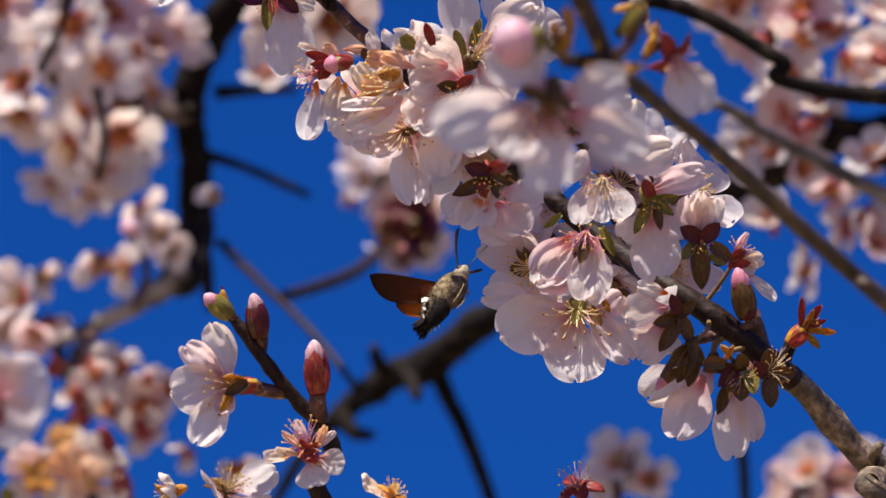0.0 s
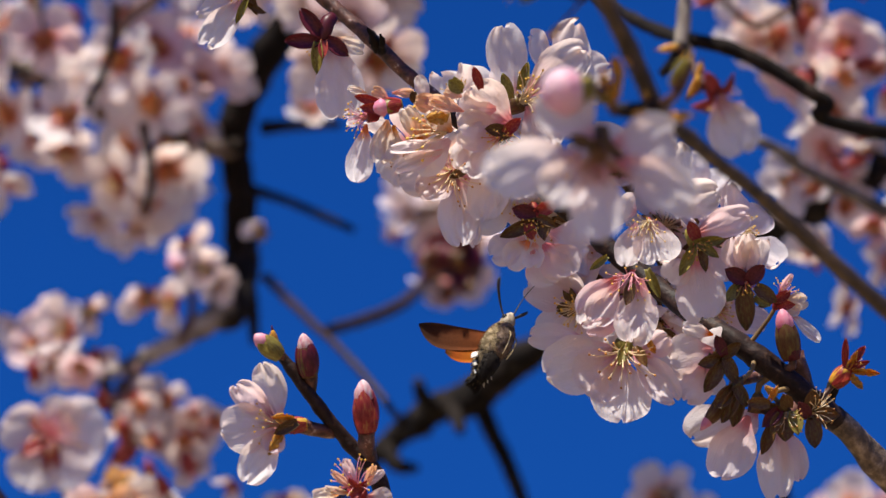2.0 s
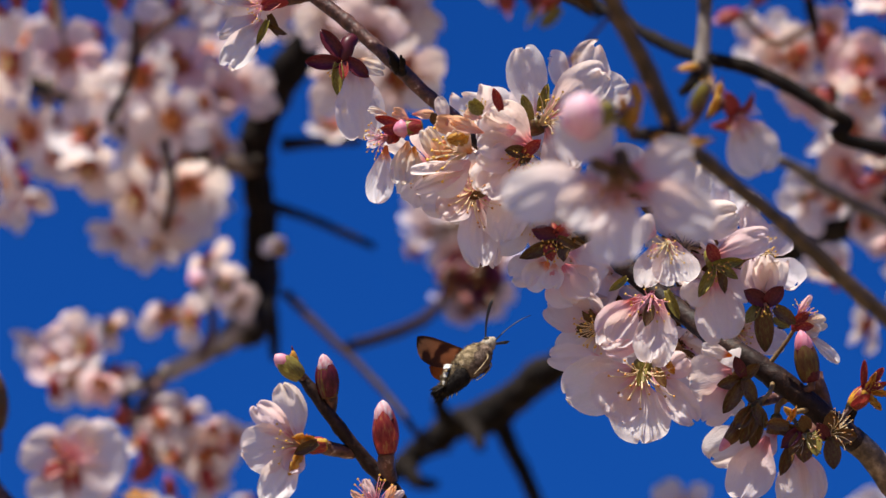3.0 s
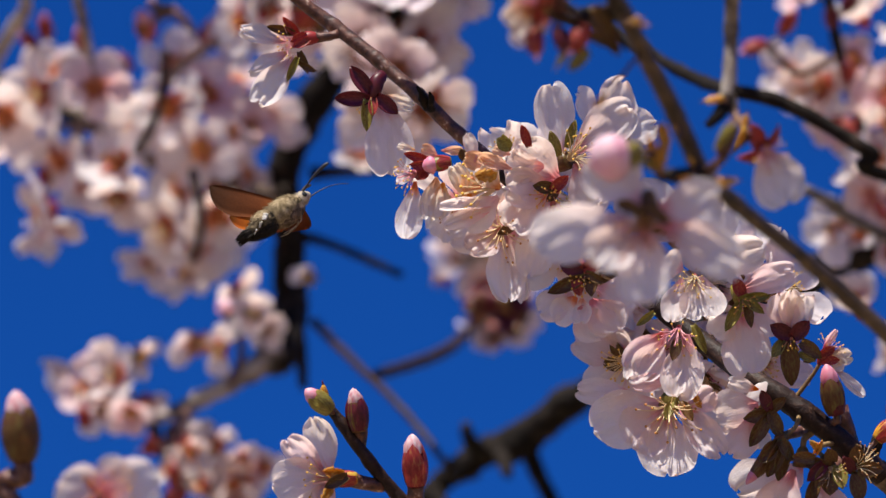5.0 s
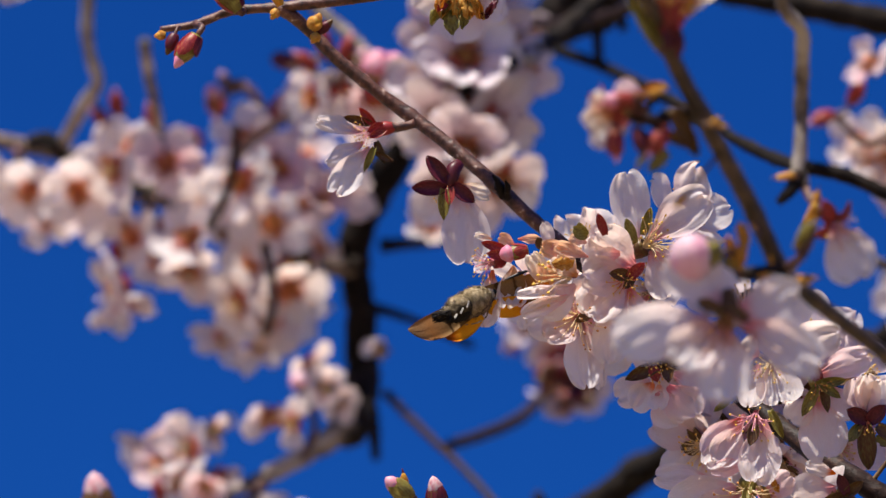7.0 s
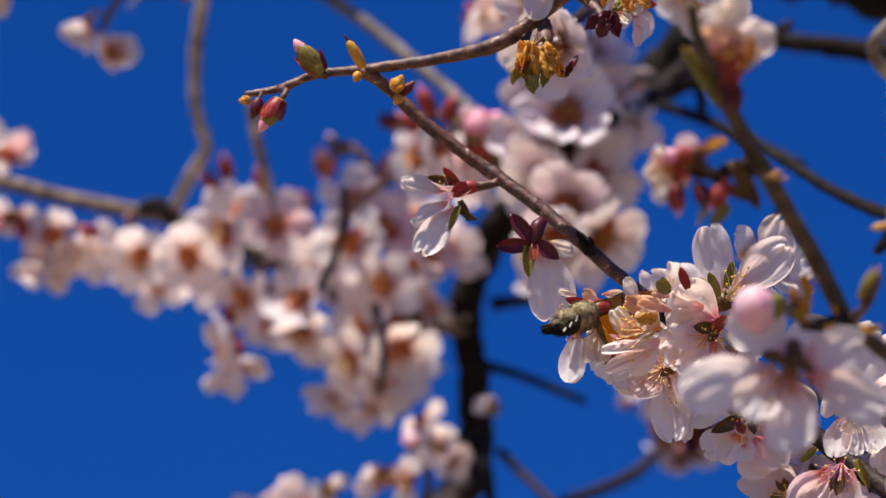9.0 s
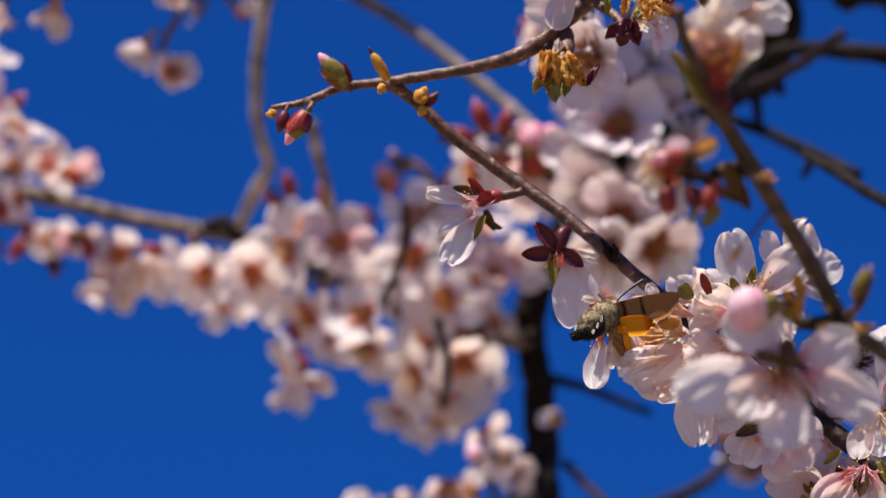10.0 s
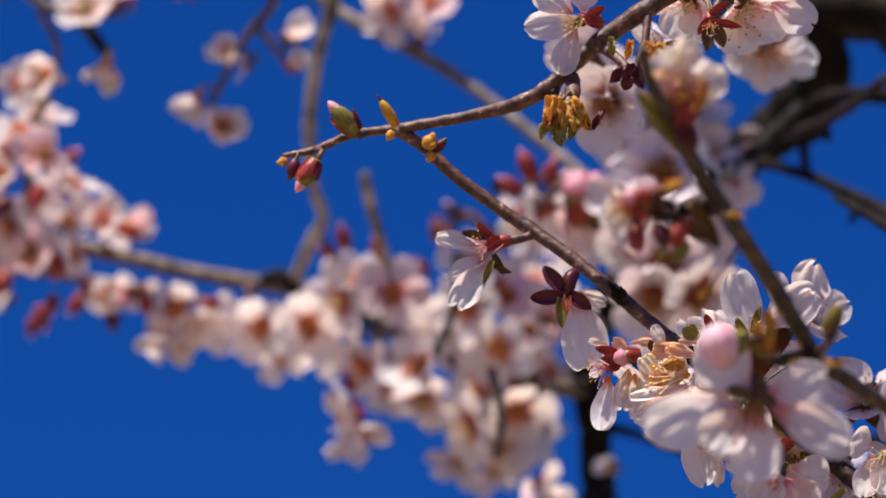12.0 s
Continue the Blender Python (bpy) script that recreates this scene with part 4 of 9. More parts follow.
blossom(b, -10.40, 10.15, 255.0, 85, 35, 14.4, stamens="red", petals="mixed", open_by=18)
blossom(b, -10.00, 10.92, 261.2, 91, 47, 14.0, stamens="red", petals="fresh", open_by=18)

# branch with a dense shaded clump of mauve-pink blossom
b = thing("shaded_branch", at(-3.05, 19.15, 222.00), "branch with a dense shaded clump of mauve-pink blossom", "flowering branch", "almond branches")
stem(b, "stem", [(-0.26, 22.14, 236.0, 0.485), (-3.26, 18.88, 228.0, 0.410), (-5.49, 17.37, 222.0, 0.371), (-7.51, 15.56, 220.0, 0.339), (-8.01, 11.88, 222.0, 0.285)], BARK_DARK, 2.0)
blossom(b, -12.63, 24.80, 236.0, 324, 72, 18.7, stamens="rust", petals="fresh", calyx="red", open_by=18)
blossom(b, -10.75, 25.04, 236.0, 269, 36, 18.7, stamens="rust", petals="fresh", open_by=8)
stem(b, "twig", [(-7.90, 15.40, 222.0, 0.257), (-9.97, 16.11, 228.0, 0.234), (-12.00, 17.03, 232.0, 0.238), (-14.38, 19.08, 236.0, 0.212), (-17.54, 18.67, 240.0, 0.185)], BARK_TWIG)
blossom(b, -3.68, 20.91, 250.0, 120, 35, 15, petals="in_shade", stamens="rust", calyx="red", open_by=24, keep="013")
blossom(b, -7.44, 15.82, 222, 270, 15, 27, petals="in_shade", stamens="umber", calyx="red", open_by=10)
blossom(b, -7.09, 17.72, 220, 90, 30, 25, petals="in_shade", stamens="umber", calyx="red", open_by=14)
blossom(b, -8.97, 17.17, 224, 160, 40, 23, petals="in_shade", stamens="umber", calyx="red", open_by=16)
blossom(b, -5.84, 16.70, 223, 20, 40, 23, petals="in_shade", stamens="umber", calyx="red", open_by=14)
blossom(b, -8.46, 14.62, 221, 220, 45, 24, petals="in_shade", stamens="umber", calyx="red", open_by=12)
blossom(b, -6.02, 14.59, 222, 330, 40, 25, petals="in_shade", stamens="umber", calyx="red", open_by=10)
blossom(b, -7.11, 13.02, 219, 270, 30, 26, petals="in_shade", stamens="umber", calyx="red", open_by=8)
blossom(b, -7.74, 11.45, 219, 260, 40, 24, petals="in_shade", stamens="umber", calyx="red", open_by=14)
blossom(b, -5.50, 11.44, 217, 320, 45, 23, petals="in_shade", stamens="umber", calyx="red", open_by=12)
blossom(b, -5.28, 19.11, 226, 40, 50, 21, petals="in_shade", stamens="umber", calyx="red", open_by=16)
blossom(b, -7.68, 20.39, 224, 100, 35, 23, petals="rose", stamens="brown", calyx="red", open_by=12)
blossom(b, -8.69, 19.69, 226, 200, 45, 20, petals="in_shade", stamens="umber", calyx="red", open_by=14)
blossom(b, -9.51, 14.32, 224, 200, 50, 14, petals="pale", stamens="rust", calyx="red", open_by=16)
blossom(b, -6.14, 21.47, 227, 60, 45, 23, petals="in_shade", stamens="umber", calyx="red", open_by=12)
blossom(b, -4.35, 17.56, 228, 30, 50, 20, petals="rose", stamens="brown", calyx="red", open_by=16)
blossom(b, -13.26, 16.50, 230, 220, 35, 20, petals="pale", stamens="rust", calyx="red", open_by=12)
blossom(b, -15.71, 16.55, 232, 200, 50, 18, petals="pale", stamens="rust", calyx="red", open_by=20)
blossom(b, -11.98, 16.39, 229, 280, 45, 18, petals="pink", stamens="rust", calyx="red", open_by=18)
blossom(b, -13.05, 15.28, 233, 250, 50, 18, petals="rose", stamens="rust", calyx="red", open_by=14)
bud(b, -12.11, 15.77, 226, 85, 75, 30, "blush")
bud(b, -11.41, 16.10, 227, 80, 75, 26, "blush")
bud(b, -14.72, 18.68, 230, 110, 75, 19, "crimson")
bud(b, -13.97, 18.35, 230, 70, 75, 17, "crimson")
bud(b, -13.53, 17.57, 230, 60, 75, 18, "brown")
bud(b, -15.50, 17.95, 230, 140, 75, 16, "crimson")
bud(b, -14.14, 17.59, 230, 250, 75, 15, "crimson")
bud(b, -9.94, 16.86, 228, 150, 75, 16, "brown")

# short twig end carrying a dim mauve blossom clump
b = thing("lone_branch", at(-3.13, 1.53, 290.00), "short twig end carrying a dim mauve blossom clump", "flowering branch", "almond branches")
stem(b, "stem", [(-3.13, 0.97, 290.0, 0.335), (-2.40, 2.29, 292.0, 0.338), (-0.15, 3.81, 294.0, 0.378), (4.41, 4.22, 296.0, 0.456), (9.74, 1.50, 285.0, 0.512), (10.80, -0.31, 266.0, 0.512)], BARK_DARK, 2.0)
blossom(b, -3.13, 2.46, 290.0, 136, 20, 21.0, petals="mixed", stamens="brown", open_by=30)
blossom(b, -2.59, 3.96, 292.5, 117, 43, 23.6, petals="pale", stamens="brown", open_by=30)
blossom(b, -4.62, 4.51, 290.0, 167, 59, 20.3, petals="in_shade", stamens="umber", open_by=30)
blossom(b, -5.36, 5.74, 292.6, 72, 31, 21.4, petals="in_shade", stamens="umber", open_by=30)
blossom(b, -6.11, 3.20, 290.0, 180, 80, 14.5, petals="in_shade", stamens="umber", keep="0", calyx="red")
blossom(b, -1.64, 0.78, 290.0, 23, 32, 21.7, petals="in_shade", stamens="umber", open_by=18)
blossom(b, -3.18, -0.40, 295.3, 66, 52, 24.6, petals="in_shade", stamens="umber", open_by=18)
blossom(b, -0.89, 2.64, 290.0, 71, 60, 22.3, petals="in_shade", stamens="umber", open_by=30)
blossom(b, -1.44, 1.43, 295.3, 172, 28, 22.3, petals="in_shade", stamens="umber", open_by=30)
blossom(b, -3.50, 5.25, 290.0, 96, 70, 19.4, petals="in_shade", stamens="umber", open_by=18)
blossom(b, -3.44, 4.54, 293.0, 103, 52, 18.4, petals="in_shade", stamens="umber", open_by=18)
blossom(b, -2.38, -0.71, 290.0, 151, 35, 18.6, petals="in_shade", stamens="umber", calyx="red", open_by=42)
blossom(b, -2.05, 0.30, 288.0, 68, 68, 20.2, keep="", calyx="red", stamens="rust")
# Dark calyxes and buds added to stand for the shade inside the clump.
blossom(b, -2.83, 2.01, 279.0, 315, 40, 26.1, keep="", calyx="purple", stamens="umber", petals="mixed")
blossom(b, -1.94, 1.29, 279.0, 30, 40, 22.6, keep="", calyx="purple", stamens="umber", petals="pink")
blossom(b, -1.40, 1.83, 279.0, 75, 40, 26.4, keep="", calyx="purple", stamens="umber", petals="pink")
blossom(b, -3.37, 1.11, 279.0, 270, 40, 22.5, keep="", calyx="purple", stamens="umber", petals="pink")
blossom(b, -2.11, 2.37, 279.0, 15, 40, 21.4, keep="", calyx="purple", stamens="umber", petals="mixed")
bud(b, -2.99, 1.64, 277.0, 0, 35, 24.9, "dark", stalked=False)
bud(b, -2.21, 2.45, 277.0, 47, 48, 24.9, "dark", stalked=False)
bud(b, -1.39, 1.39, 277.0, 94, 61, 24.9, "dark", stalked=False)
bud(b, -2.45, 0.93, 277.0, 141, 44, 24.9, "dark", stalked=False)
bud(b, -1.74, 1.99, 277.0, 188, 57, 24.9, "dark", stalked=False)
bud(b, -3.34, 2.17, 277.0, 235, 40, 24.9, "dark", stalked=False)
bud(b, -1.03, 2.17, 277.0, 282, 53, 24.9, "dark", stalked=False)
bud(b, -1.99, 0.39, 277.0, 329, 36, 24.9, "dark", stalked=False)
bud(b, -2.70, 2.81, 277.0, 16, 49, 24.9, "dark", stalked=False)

# sprig of pale pink blossom on the end of the limb
b = thing("limb_end_sprig", at(-20.27, -4.88, 255.00), "sprig of pale pink blossom on the end of the limb", "flowering branch", "almond branches")
stem(b, "stem", [(-20.27, -4.88, 255.0, 0.360), (-21.17, -6.44, 252.0, 0.291), (-21.32, -8.32, 250.0, 0.225)], BARK_TWIG)
stem(b, "twig", [(-17.89, -3.42, 256.0, 0.263), (-17.23, -1.28, 256.0, 0.230), (-17.89, 0.36, 256.0, 0.197), (-17.56, 2.01, 256.0, 0.164)], BARK_TWIG)
stem(b, "twig", [(-22.73, -5.37, 255.0, 0.262), (-23.53, -4.19, 253.0, 0.227), (-24.08, -2.56, 252.0, 0.194)], BARK_TWIG)
blossom(b, -24.09, -2.78, 250.8, 150, 46, 20, petals="pale", stamens="fresh", keep="01234", calyx="red", open_by=18)
blossom(b, -25.53, -1.96, 256.8, 300, 90, 19, petals="rose", stamens="rust", keep="024", calyx="red", open_by=30)
blossom(b, -26.01, -3.60, 251.5, 150, 25, 17, petals="pink", stamens="rust", keep="01234", calyx="brown", open_by=18)
blossom(b, -27.57, -2.77, 257.5, 200, 54, 16, petals="pale", stamens="rust", keep="01234", calyx="red", open_by=30)
blossom(b, -23.17, -1.68, 254.8, 330, 27, 15, petals="pale", stamens="fresh", keep="013", calyx="brown", open_by=18)
blossom(b, -25.08, -1.34, 252.6, 240, 50, 15, petals="pink", stamens="fresh", keep="02", calyx="brown", open_by=8)
blossom(b, -25.15, -4.57, 251.6, 330, 15, 17, petals="pale", stamens="fresh", keep="01234", calyx="brown", open_by=18)
blossom(b, -22.98, -4.65, 247.5, 265, 34, 15, petals="pink", stamens="fresh", keep="01234", calyx="red", open_by=32)
blossom(b, -22.69, -4.30, 253.5, 300, 77, 14, petals="pale", stamens="rust", keep="0123", calyx="red", open_by=30)
blossom(b, -19.45, -0.83, 249.3, 290, 17, 18, petals="pale", stamens="fresh", keep="013", calyx="red", open_by=24)
blossom(b, -17.94, -1.12, 246.2, 240, 18, 16, petals="pale", stamens="fresh", keep="03", calyx="red", open_by=8)
blossom(b, -16.01, 0.78, 248.3, 150, 15, 15, petals="fresh", stamens="fresh", keep="01234", calyx="brown", open_by=18)
blossom(b, -15.67, 0.07, 250.5, 330, 43, 14, petals="in_shade", stamens="umber", keep="01234", calyx="brown", open_by=32)
blossom(b, -16.81, -0.00, 256.5, 150, 55, 13, petals="rose", stamens="rust", keep="0123", calyx="red", open_by=30)
blossom(b, -17.03, 2.23, 249.1, 330, 48, 14, petals="fresh", stamens="fresh", keep="03", calyx="red", open_by=8)
blossom(b, -13.12, 3.01, 254.2, 240, 25, 12, petals="pale", stamens="fresh", keep="01", calyx="brown", open_by=24)
blossom(b, -20.46, -6.58, 253.8, 290, 40, 15, petals="pale", stamens="fresh", keep="01234", calyx="red", open_by=8)
blossom(b, -18.90, -6.94, 254.9, 210, 41, 16, petals="fresh", stamens="fresh", keep="01234", calyx="brown", open_by=8)
blossom(b, -16.53, -7.31, 251.3, 265, 52, 16, petals="fresh", stamens="rust", keep="01234", calyx="red", open_by=8)
blossom(b, -16.60, -9.00, 251.5, 150, 43, 15, petals="mixed", stamens="rust", keep="01234", calyx="red", open_by=18)
blossom(b, -20.74, -8.22, 249.4, 150, 51, 14, petals="mixed", stamens="rust", keep="013", calyx="brown", open_by=24)
blossom(b, -20.14, -9.08, 255.4, 90, 54, 13, petals="mixed", stamens="rust", keep="024", calyx="red", open_by=30)
blossom(b, -18.92, -9.00, 248.7, 210, 51, 14, petals="mixed", stamens="rust", keep="02", calyx="red", open_by=8)
bud(b, -17.53, 0.62, 248.0, 100, 70, 11, "ball")
bud(b, -20.47, -8.97, 248.0, 100, 70, 16, "crimson")
bud(b, -19.02, -11.21, 248.0, 100, 70, 15, "crimson")
bud(b, -25.59, -5.62, 248.0, 100, 70, 15, "crimson")
bud(b, -21.75, -7.21, 248.0, 100, 70, 14, "crimson")

# near branch end with white and apricot blossom, softly blurred
b = thing("low_branch", at(-10.17, -6.72, 103.00), "near branch end with white and apricot blossom, softly blurred", "flowering branch", "almond branches")
stem(b, "stem", [(58.00, -34.00, 214.0, 2.200), (34.00, -34.00, 158.0, 1.300), (14.00, -26.00, 122.0, 1.000), (-5.63, -7.91, 108.0, 0.222), (-7.57, -6.25, 104.0, 0.187), (-9.37, -5.39, 103.0, 0.146), (-10.43, -4.45, 103.0, 0.119), (-11.50, -3.92, 103.0, 0.106)], BARK_RED, 2.0)
blossom(b, -10.53, -3.48, 102.6, 60, 40, 15, calyx="red", stamens="red", sepals=True, stalked=False, keep="", leaves=[(6, 83, 0, 15.9, 1.00, "pale", -1.3, 0.7, 0), (-35, 86, 0, 12.8, 0.92, "pale", -0.7, -2.0, 0), (50, 84, 0, 10.3, 1.15, "fresh", -0.7, 2.0, 0), (145, 90, 0, 10.4, 1.14, "fresh", -1.3, 0.0, 0), (-114, 90, 0, 11.5, 1.03, "fresh", -1.3, -0.7, 0)])
blossom(b, -9.50, -5.37, 102.2, 80, 40, 13, calyx="dry", stamens="fresh", sepals=True, stalked=False, keep="", leaves=[(118, 77, 0, 9.1, 1.15, "pink", 0.0, 0.0, 0), (46, 78, 0, 9.3, 0.99, "fresh", 0.0, 0.0, 0), (-143, 73, 0, 6.9, 1.34, "old", -0.0, -1.3, 0), (-35, 76, 0, 8.3, 1.11, "old", 1.3, -1.3, 0)])
blossom(b, -8.16, -5.35, 101.8, 90, 30, 13, calyx="dry", stamens="fresh", sepals=True, stalked=False, keep="", leaves=[(139, 80, 0, 12.0, 0.78, "apricot", 0.0, 0.0, 0), (101, 85, 0, 10.7, 0.78, "old", 0.7, 0.7, 0), (45, 79, 0, 10.4, 0.76, "old", 1.3, 0.0, 0), (-158, 67, 0, 7.7, 1.03, "apricot", -0.0, -1.3, 0), (-25, 77, 0, 8.9, 0.97, "old", 1.3, -1.6, 0), (49, 54, 0, 8.6, 0.67, "apricot", -1.3, 1.3, 0), (116, 82, 0, 7.0, 0.45, "crimson", 5.9, 5.2, 0.8), (106, 76, 0, 8.2, 0.55, "crimson", 8.5, -3.9, 0.8), (121, 75, 0, 3.9, 1.00, "lime", -18.3, -4.6, 0.8)])
blossom(b, -8.90, -4.61, 102.8, 90, 50, 11, calyx="dry", stamens="fresh", sepals=True, stalked=False, keep="", leaves=[(139, 77, 0, 4.5, 1.17, "apricot", 0.0, 0.0, 0), (18, 81, 0, 6.3, 1.04, "old", 0.7, 0.0, 0)])

# sprig of white and apricot blossom behind the near branch
b = thing("low_rear_sprig", at(-21.12, -5.72, 252.00), "sprig of white and apricot blossom behind the near branch", "flowering branch", "almond branches")
stem(b, "stem", [(-22.36, -5.80, 255.0, 0.360), (-21.28, -7.67, 252.0, 0.291), (-19.49, -8.64, 252.0, 0.291), (-17.87, -9.61, 252.0, 0.259), (-17.22, -10.91, 252.0, 0.194)], BARK_RED, 2.0)
stem(b, "twig", [(-21.20, -5.74, 253.0, 0.292), (-21.18, -7.67, 252.0, 0.259)], BARK_DARK)
blossom(b, -19.89, -6.88, 250.2, 330, 24, 17, petals="fresh", stamens="rust", keep="013", calyx="red", open_by=34)
blossom(b, -18.47, -6.68, 251.4, 330, 22, 13, petals="pale", stamens="rust", keep="03", calyx="red", open_by=14)
blossom(b, -16.90, -8.11, 253.5, 270, 28, 18, petals="mixed", stamens="rust", keep="01234", calyx="red", open_by=14)
blossom(b, -17.30, -8.80, 250.0, 270, 36, 15, petals="pale", stamens="rust", keep="0123", calyx="red", open_by=34)
blossom(b, -16.98, -10.46, 251.4, 120, 27, 15, petals="in_shade", stamens="rust", keep="01234", calyx="red", open_by=14)
blossom(b, -19.26, -8.43, 253.3, 330, 32, 14, petals="old", stamens="rust", keep="02", calyx="red", open_by=14)
blossom(b, -18.77, -9.53, 252.4, 60, 25, 14, petals="pale", stamens="rust", keep="03", calyx="red", open_by=34)
blossom(b, -15.49, -7.97, 249.2, 60, 45, 14, petals="pale", stamens="rust", keep="013", calyx="red", open_by=24)
blossom(b, -20.47, -8.04, 251.4, 270, 41, 13, petals="mixed", stamens="rust", keep="02", calyx="red", open_by=24)
blossom(b, -11.73, -12.54, 251.0, 330, 33, 14, petals="old", stamens="rust", keep="0123", calyx="red", open_by=14)
blossom(b, -11.20, -13.15, 253.4, 60, 21, 13, petals="mixed", stamens="rust", keep="01234", calyx="red", open_by=24)
blossom(b, -14.58, -11.53, 250.1, 270, 43, 13, petals="pale", stamens="rust", keep="02", calyx="red", open_by=24)
bud(b, -20.20, -9.44, 250.0, 215, 60, 20, "crimson")
bud(b, -20.68, -9.12, 250.0, 259, 60, 17, "crimson")
bud(b, -21.64, -6.71, 250.0, 197, 60, 14, "crimson")
bud(b, -17.31, -9.76, 250.0, 293, 60, 18, "crimson")

# fat almond buds rising on a blurred twig
b = thing("low_bud_branch", at(-21.86, -8.08, 185.00), "fat almond buds rising on a blurred twig", "twig", "almond branches")
stem(b, "stem", [(12.00, -30.00, 176.0, 0.900), (-6.00, -25.00, 182.0, 0.600), (-21.74, -8.08, 185.0, 0.428), (-21.91, -6.14, 185.0, 0.428), (-21.98, -5.41, 185.0, 0.404)], BARK_TWIG)
bud(b, -21.98, -5.41, 185.0, 95, 85, 30.9, "brown")
stem(b, "twig", [(-21.74, -8.08, 185.0, 0.380), (-23.18, -7.48, 188.0, 0.314), (-24.12, -6.58, 190.0, 0.293)], BARK_RED)
bud(b, -24.17, -6.08, 190.0, 100, 80, 22.0, "crimson")

# grey twig with yellow leaf buds and one white petal hanging
b = thing("right_twig", at(8.38, 10.97, 188.00), "grey twig with yellow leaf buds and one white petal hanging", "branch", "almond branches")
stem(b, "stem", [(40.00, 30.00, 190.0, 0.900), (22.00, 26.00, 186.0, 0.500), (8.45, 18.98, 184.0, 0.307), (8.44, 16.24, 186.0, 0.311), (8.44, 13.44, 188.0, 0.314), (8.43, 11.71, 188.0, 0.290), (8.33, 10.60, 188.0, 0.386), (8.50, 9.74, 188.0, 0.290)], BARK_PALE, 1.6)
stem(b, "twig", [(8.33, 10.73, 188.0, 0.314), (7.23, 11.20, 190.0, 0.293), (5.56, 12.19, 192.0, 0.271), (3.87, 13.52, 195.0, 0.250), (2.38, 14.62, 198.0, 0.178)], BARK_DARK, 1.8)
stem(b, "twig", [(8.33, 10.73, 188.0, 0.314), (10.10, 10.35, 188.0, 0.314), (12.07, 9.49, 188.0, 0.314), (14.52, 8.01, 188.0, 0.314), (16.66, 6.83, 190.0, 0.342), (42.00, 4.00, 205.0, 0.900), (58.00, -12.00, 218.0, 1.400)], BARK_DARK, 1.8)
stem(b, "spur", [(8.38, 10.48, 188.0, 0.338), (7.84, 9.57, 187.0, 0.288), (7.35, 9.08, 187.0, 0.168)], BARK_DARK)
stem(b, "twig", [(8.50, 9.86, 188.0, 0.217), (8.82, 9.20, 187.0, 0.192), (9.13, 8.55, 186.0, 0.167)], BARK_TWIG)
bud(b, 8.09, 10.31, 187.0, 190, 80, 10.8, "leaf")
bud(b, 8.53, 8.19, 186.0, 60, 70, 13.1, "leaf")
bud(b, 8.89, 8.67, 186.0, 80, 70, 11.9, "leaf")
blossom(b, 9.68, 8.16, 186.0, 310, 60, 22.0, calyx="red", stamens="red", keep="", leaves=[(-62, 93, 3, 28.7, 0.9)])
stem(b, "twig", [(13.29, 7.17, 215.0, 0.249), (15.18, 6.40, 218.0, 0.280), (17.43, 5.19, 222.0, 0.314), (40.00, -6.00, 225.0, 0.800)], BARK_GREY)

# branch of pink blossom and red buds out of focus
b = thing("right_branch", at(18.32, 11.91, 236.00), "branch of pink blossom and red buds out of focus", "flowering branch", "almond branches")
stem(b, "stem", [(15.61, 18.09, 232.0, 0.268), (16.35, 15.18, 234.0, 0.301), (17.40, 12.22, 236.0, 0.333), (18.48, 9.20, 238.0, 0.367), (19.87, 6.14, 240.0, 0.432), (44.00, 2.00, 236.0, 2.000)], BARK_DARK, 2.0)
stem(b, "twig", [(16.35, 14.87, 234.0, 0.240), (14.21, 13.96, 234.0, 0.210), (12.33, 15.43, 233.0, 0.180)], BARK_TWIG)
blossom(b, 14.03, 13.92, 236.0, 149, 35, 18.9, stamens="rust", petals="pale", calyx="red", open_by=8)
blossom(b, 15.50, 13.25, 235.0, 171, 29, 19.0, calyx="red", petals="mixed", stamens="rust", open_by=18)
blossom(b, 17.33, 14.62, 235.0, 180, 32, 16.1, stamens="rust", petals="pink", calyx="red", open_by=18)
blossom(b, 17.88, 17.14, 236.0, 115, 73, 17.8, stamens="fresh", petals="mixed", calyx="red", open_by=18)
blossom(b, 16.55, 11.34, 237.0, 191, 57, 14.7, calyx="red", stamens="rust", petals="pink", open_by=18)
blossom(b, 17.62, 9.27, 231.0, 163, 69, 18.7, stamens="rust", petals="pale", calyx="red", open_by=30)
blossom(b, 16.61, 5.48, 238.0, 160, 22, 18.8, stamens="rust", petals="pale", open_by=18)
blossom(b, 18.00, 7.19, 232.0, 209, 49, 18.2, calyx="red", stamens="red", petals="pink", open_by=8)
blossom(b, 18.92, 12.63, 232.0, 126, 17, 17.3, stamens="rust", petals="pink", calyx="red", open_by=18)
blossom(b, 14.40, 18.09, 232.0, 152, 59, 16.4, stamens="rust", petals="pink", open_by=8)
blossom(b, 18.98, 4.18, 233.0, 24, 21, 16.0, stamens="rust", petals="pale", calyx="red", open_by=42)
blossom(b, 19.74, 15.60, 231.0, 108, 77, 16.4, stamens="red", petals="pale", calyx="red", open_by=18)
blossom(b, 17.71, 11.73, 232.0, 98, 49, 14.0, petals="mixed", stamens="red", calyx="red", open_by=30)
blossom(b, 22.07, 1.26, 240.0, 179, 75, 16.4, stamens="red", petals="mixed", calyx="red", open_by=8)
blossom(b, 23.61, 0.34, 240.0, 41, 35, 18.0, stamens="rust", petals="pink", open_by=30)
blossom(b, 19.91, -1.20, 240.0, 172, 66, 16.1, stamens="rust", petals="fresh", calyx="red", open_by=8)
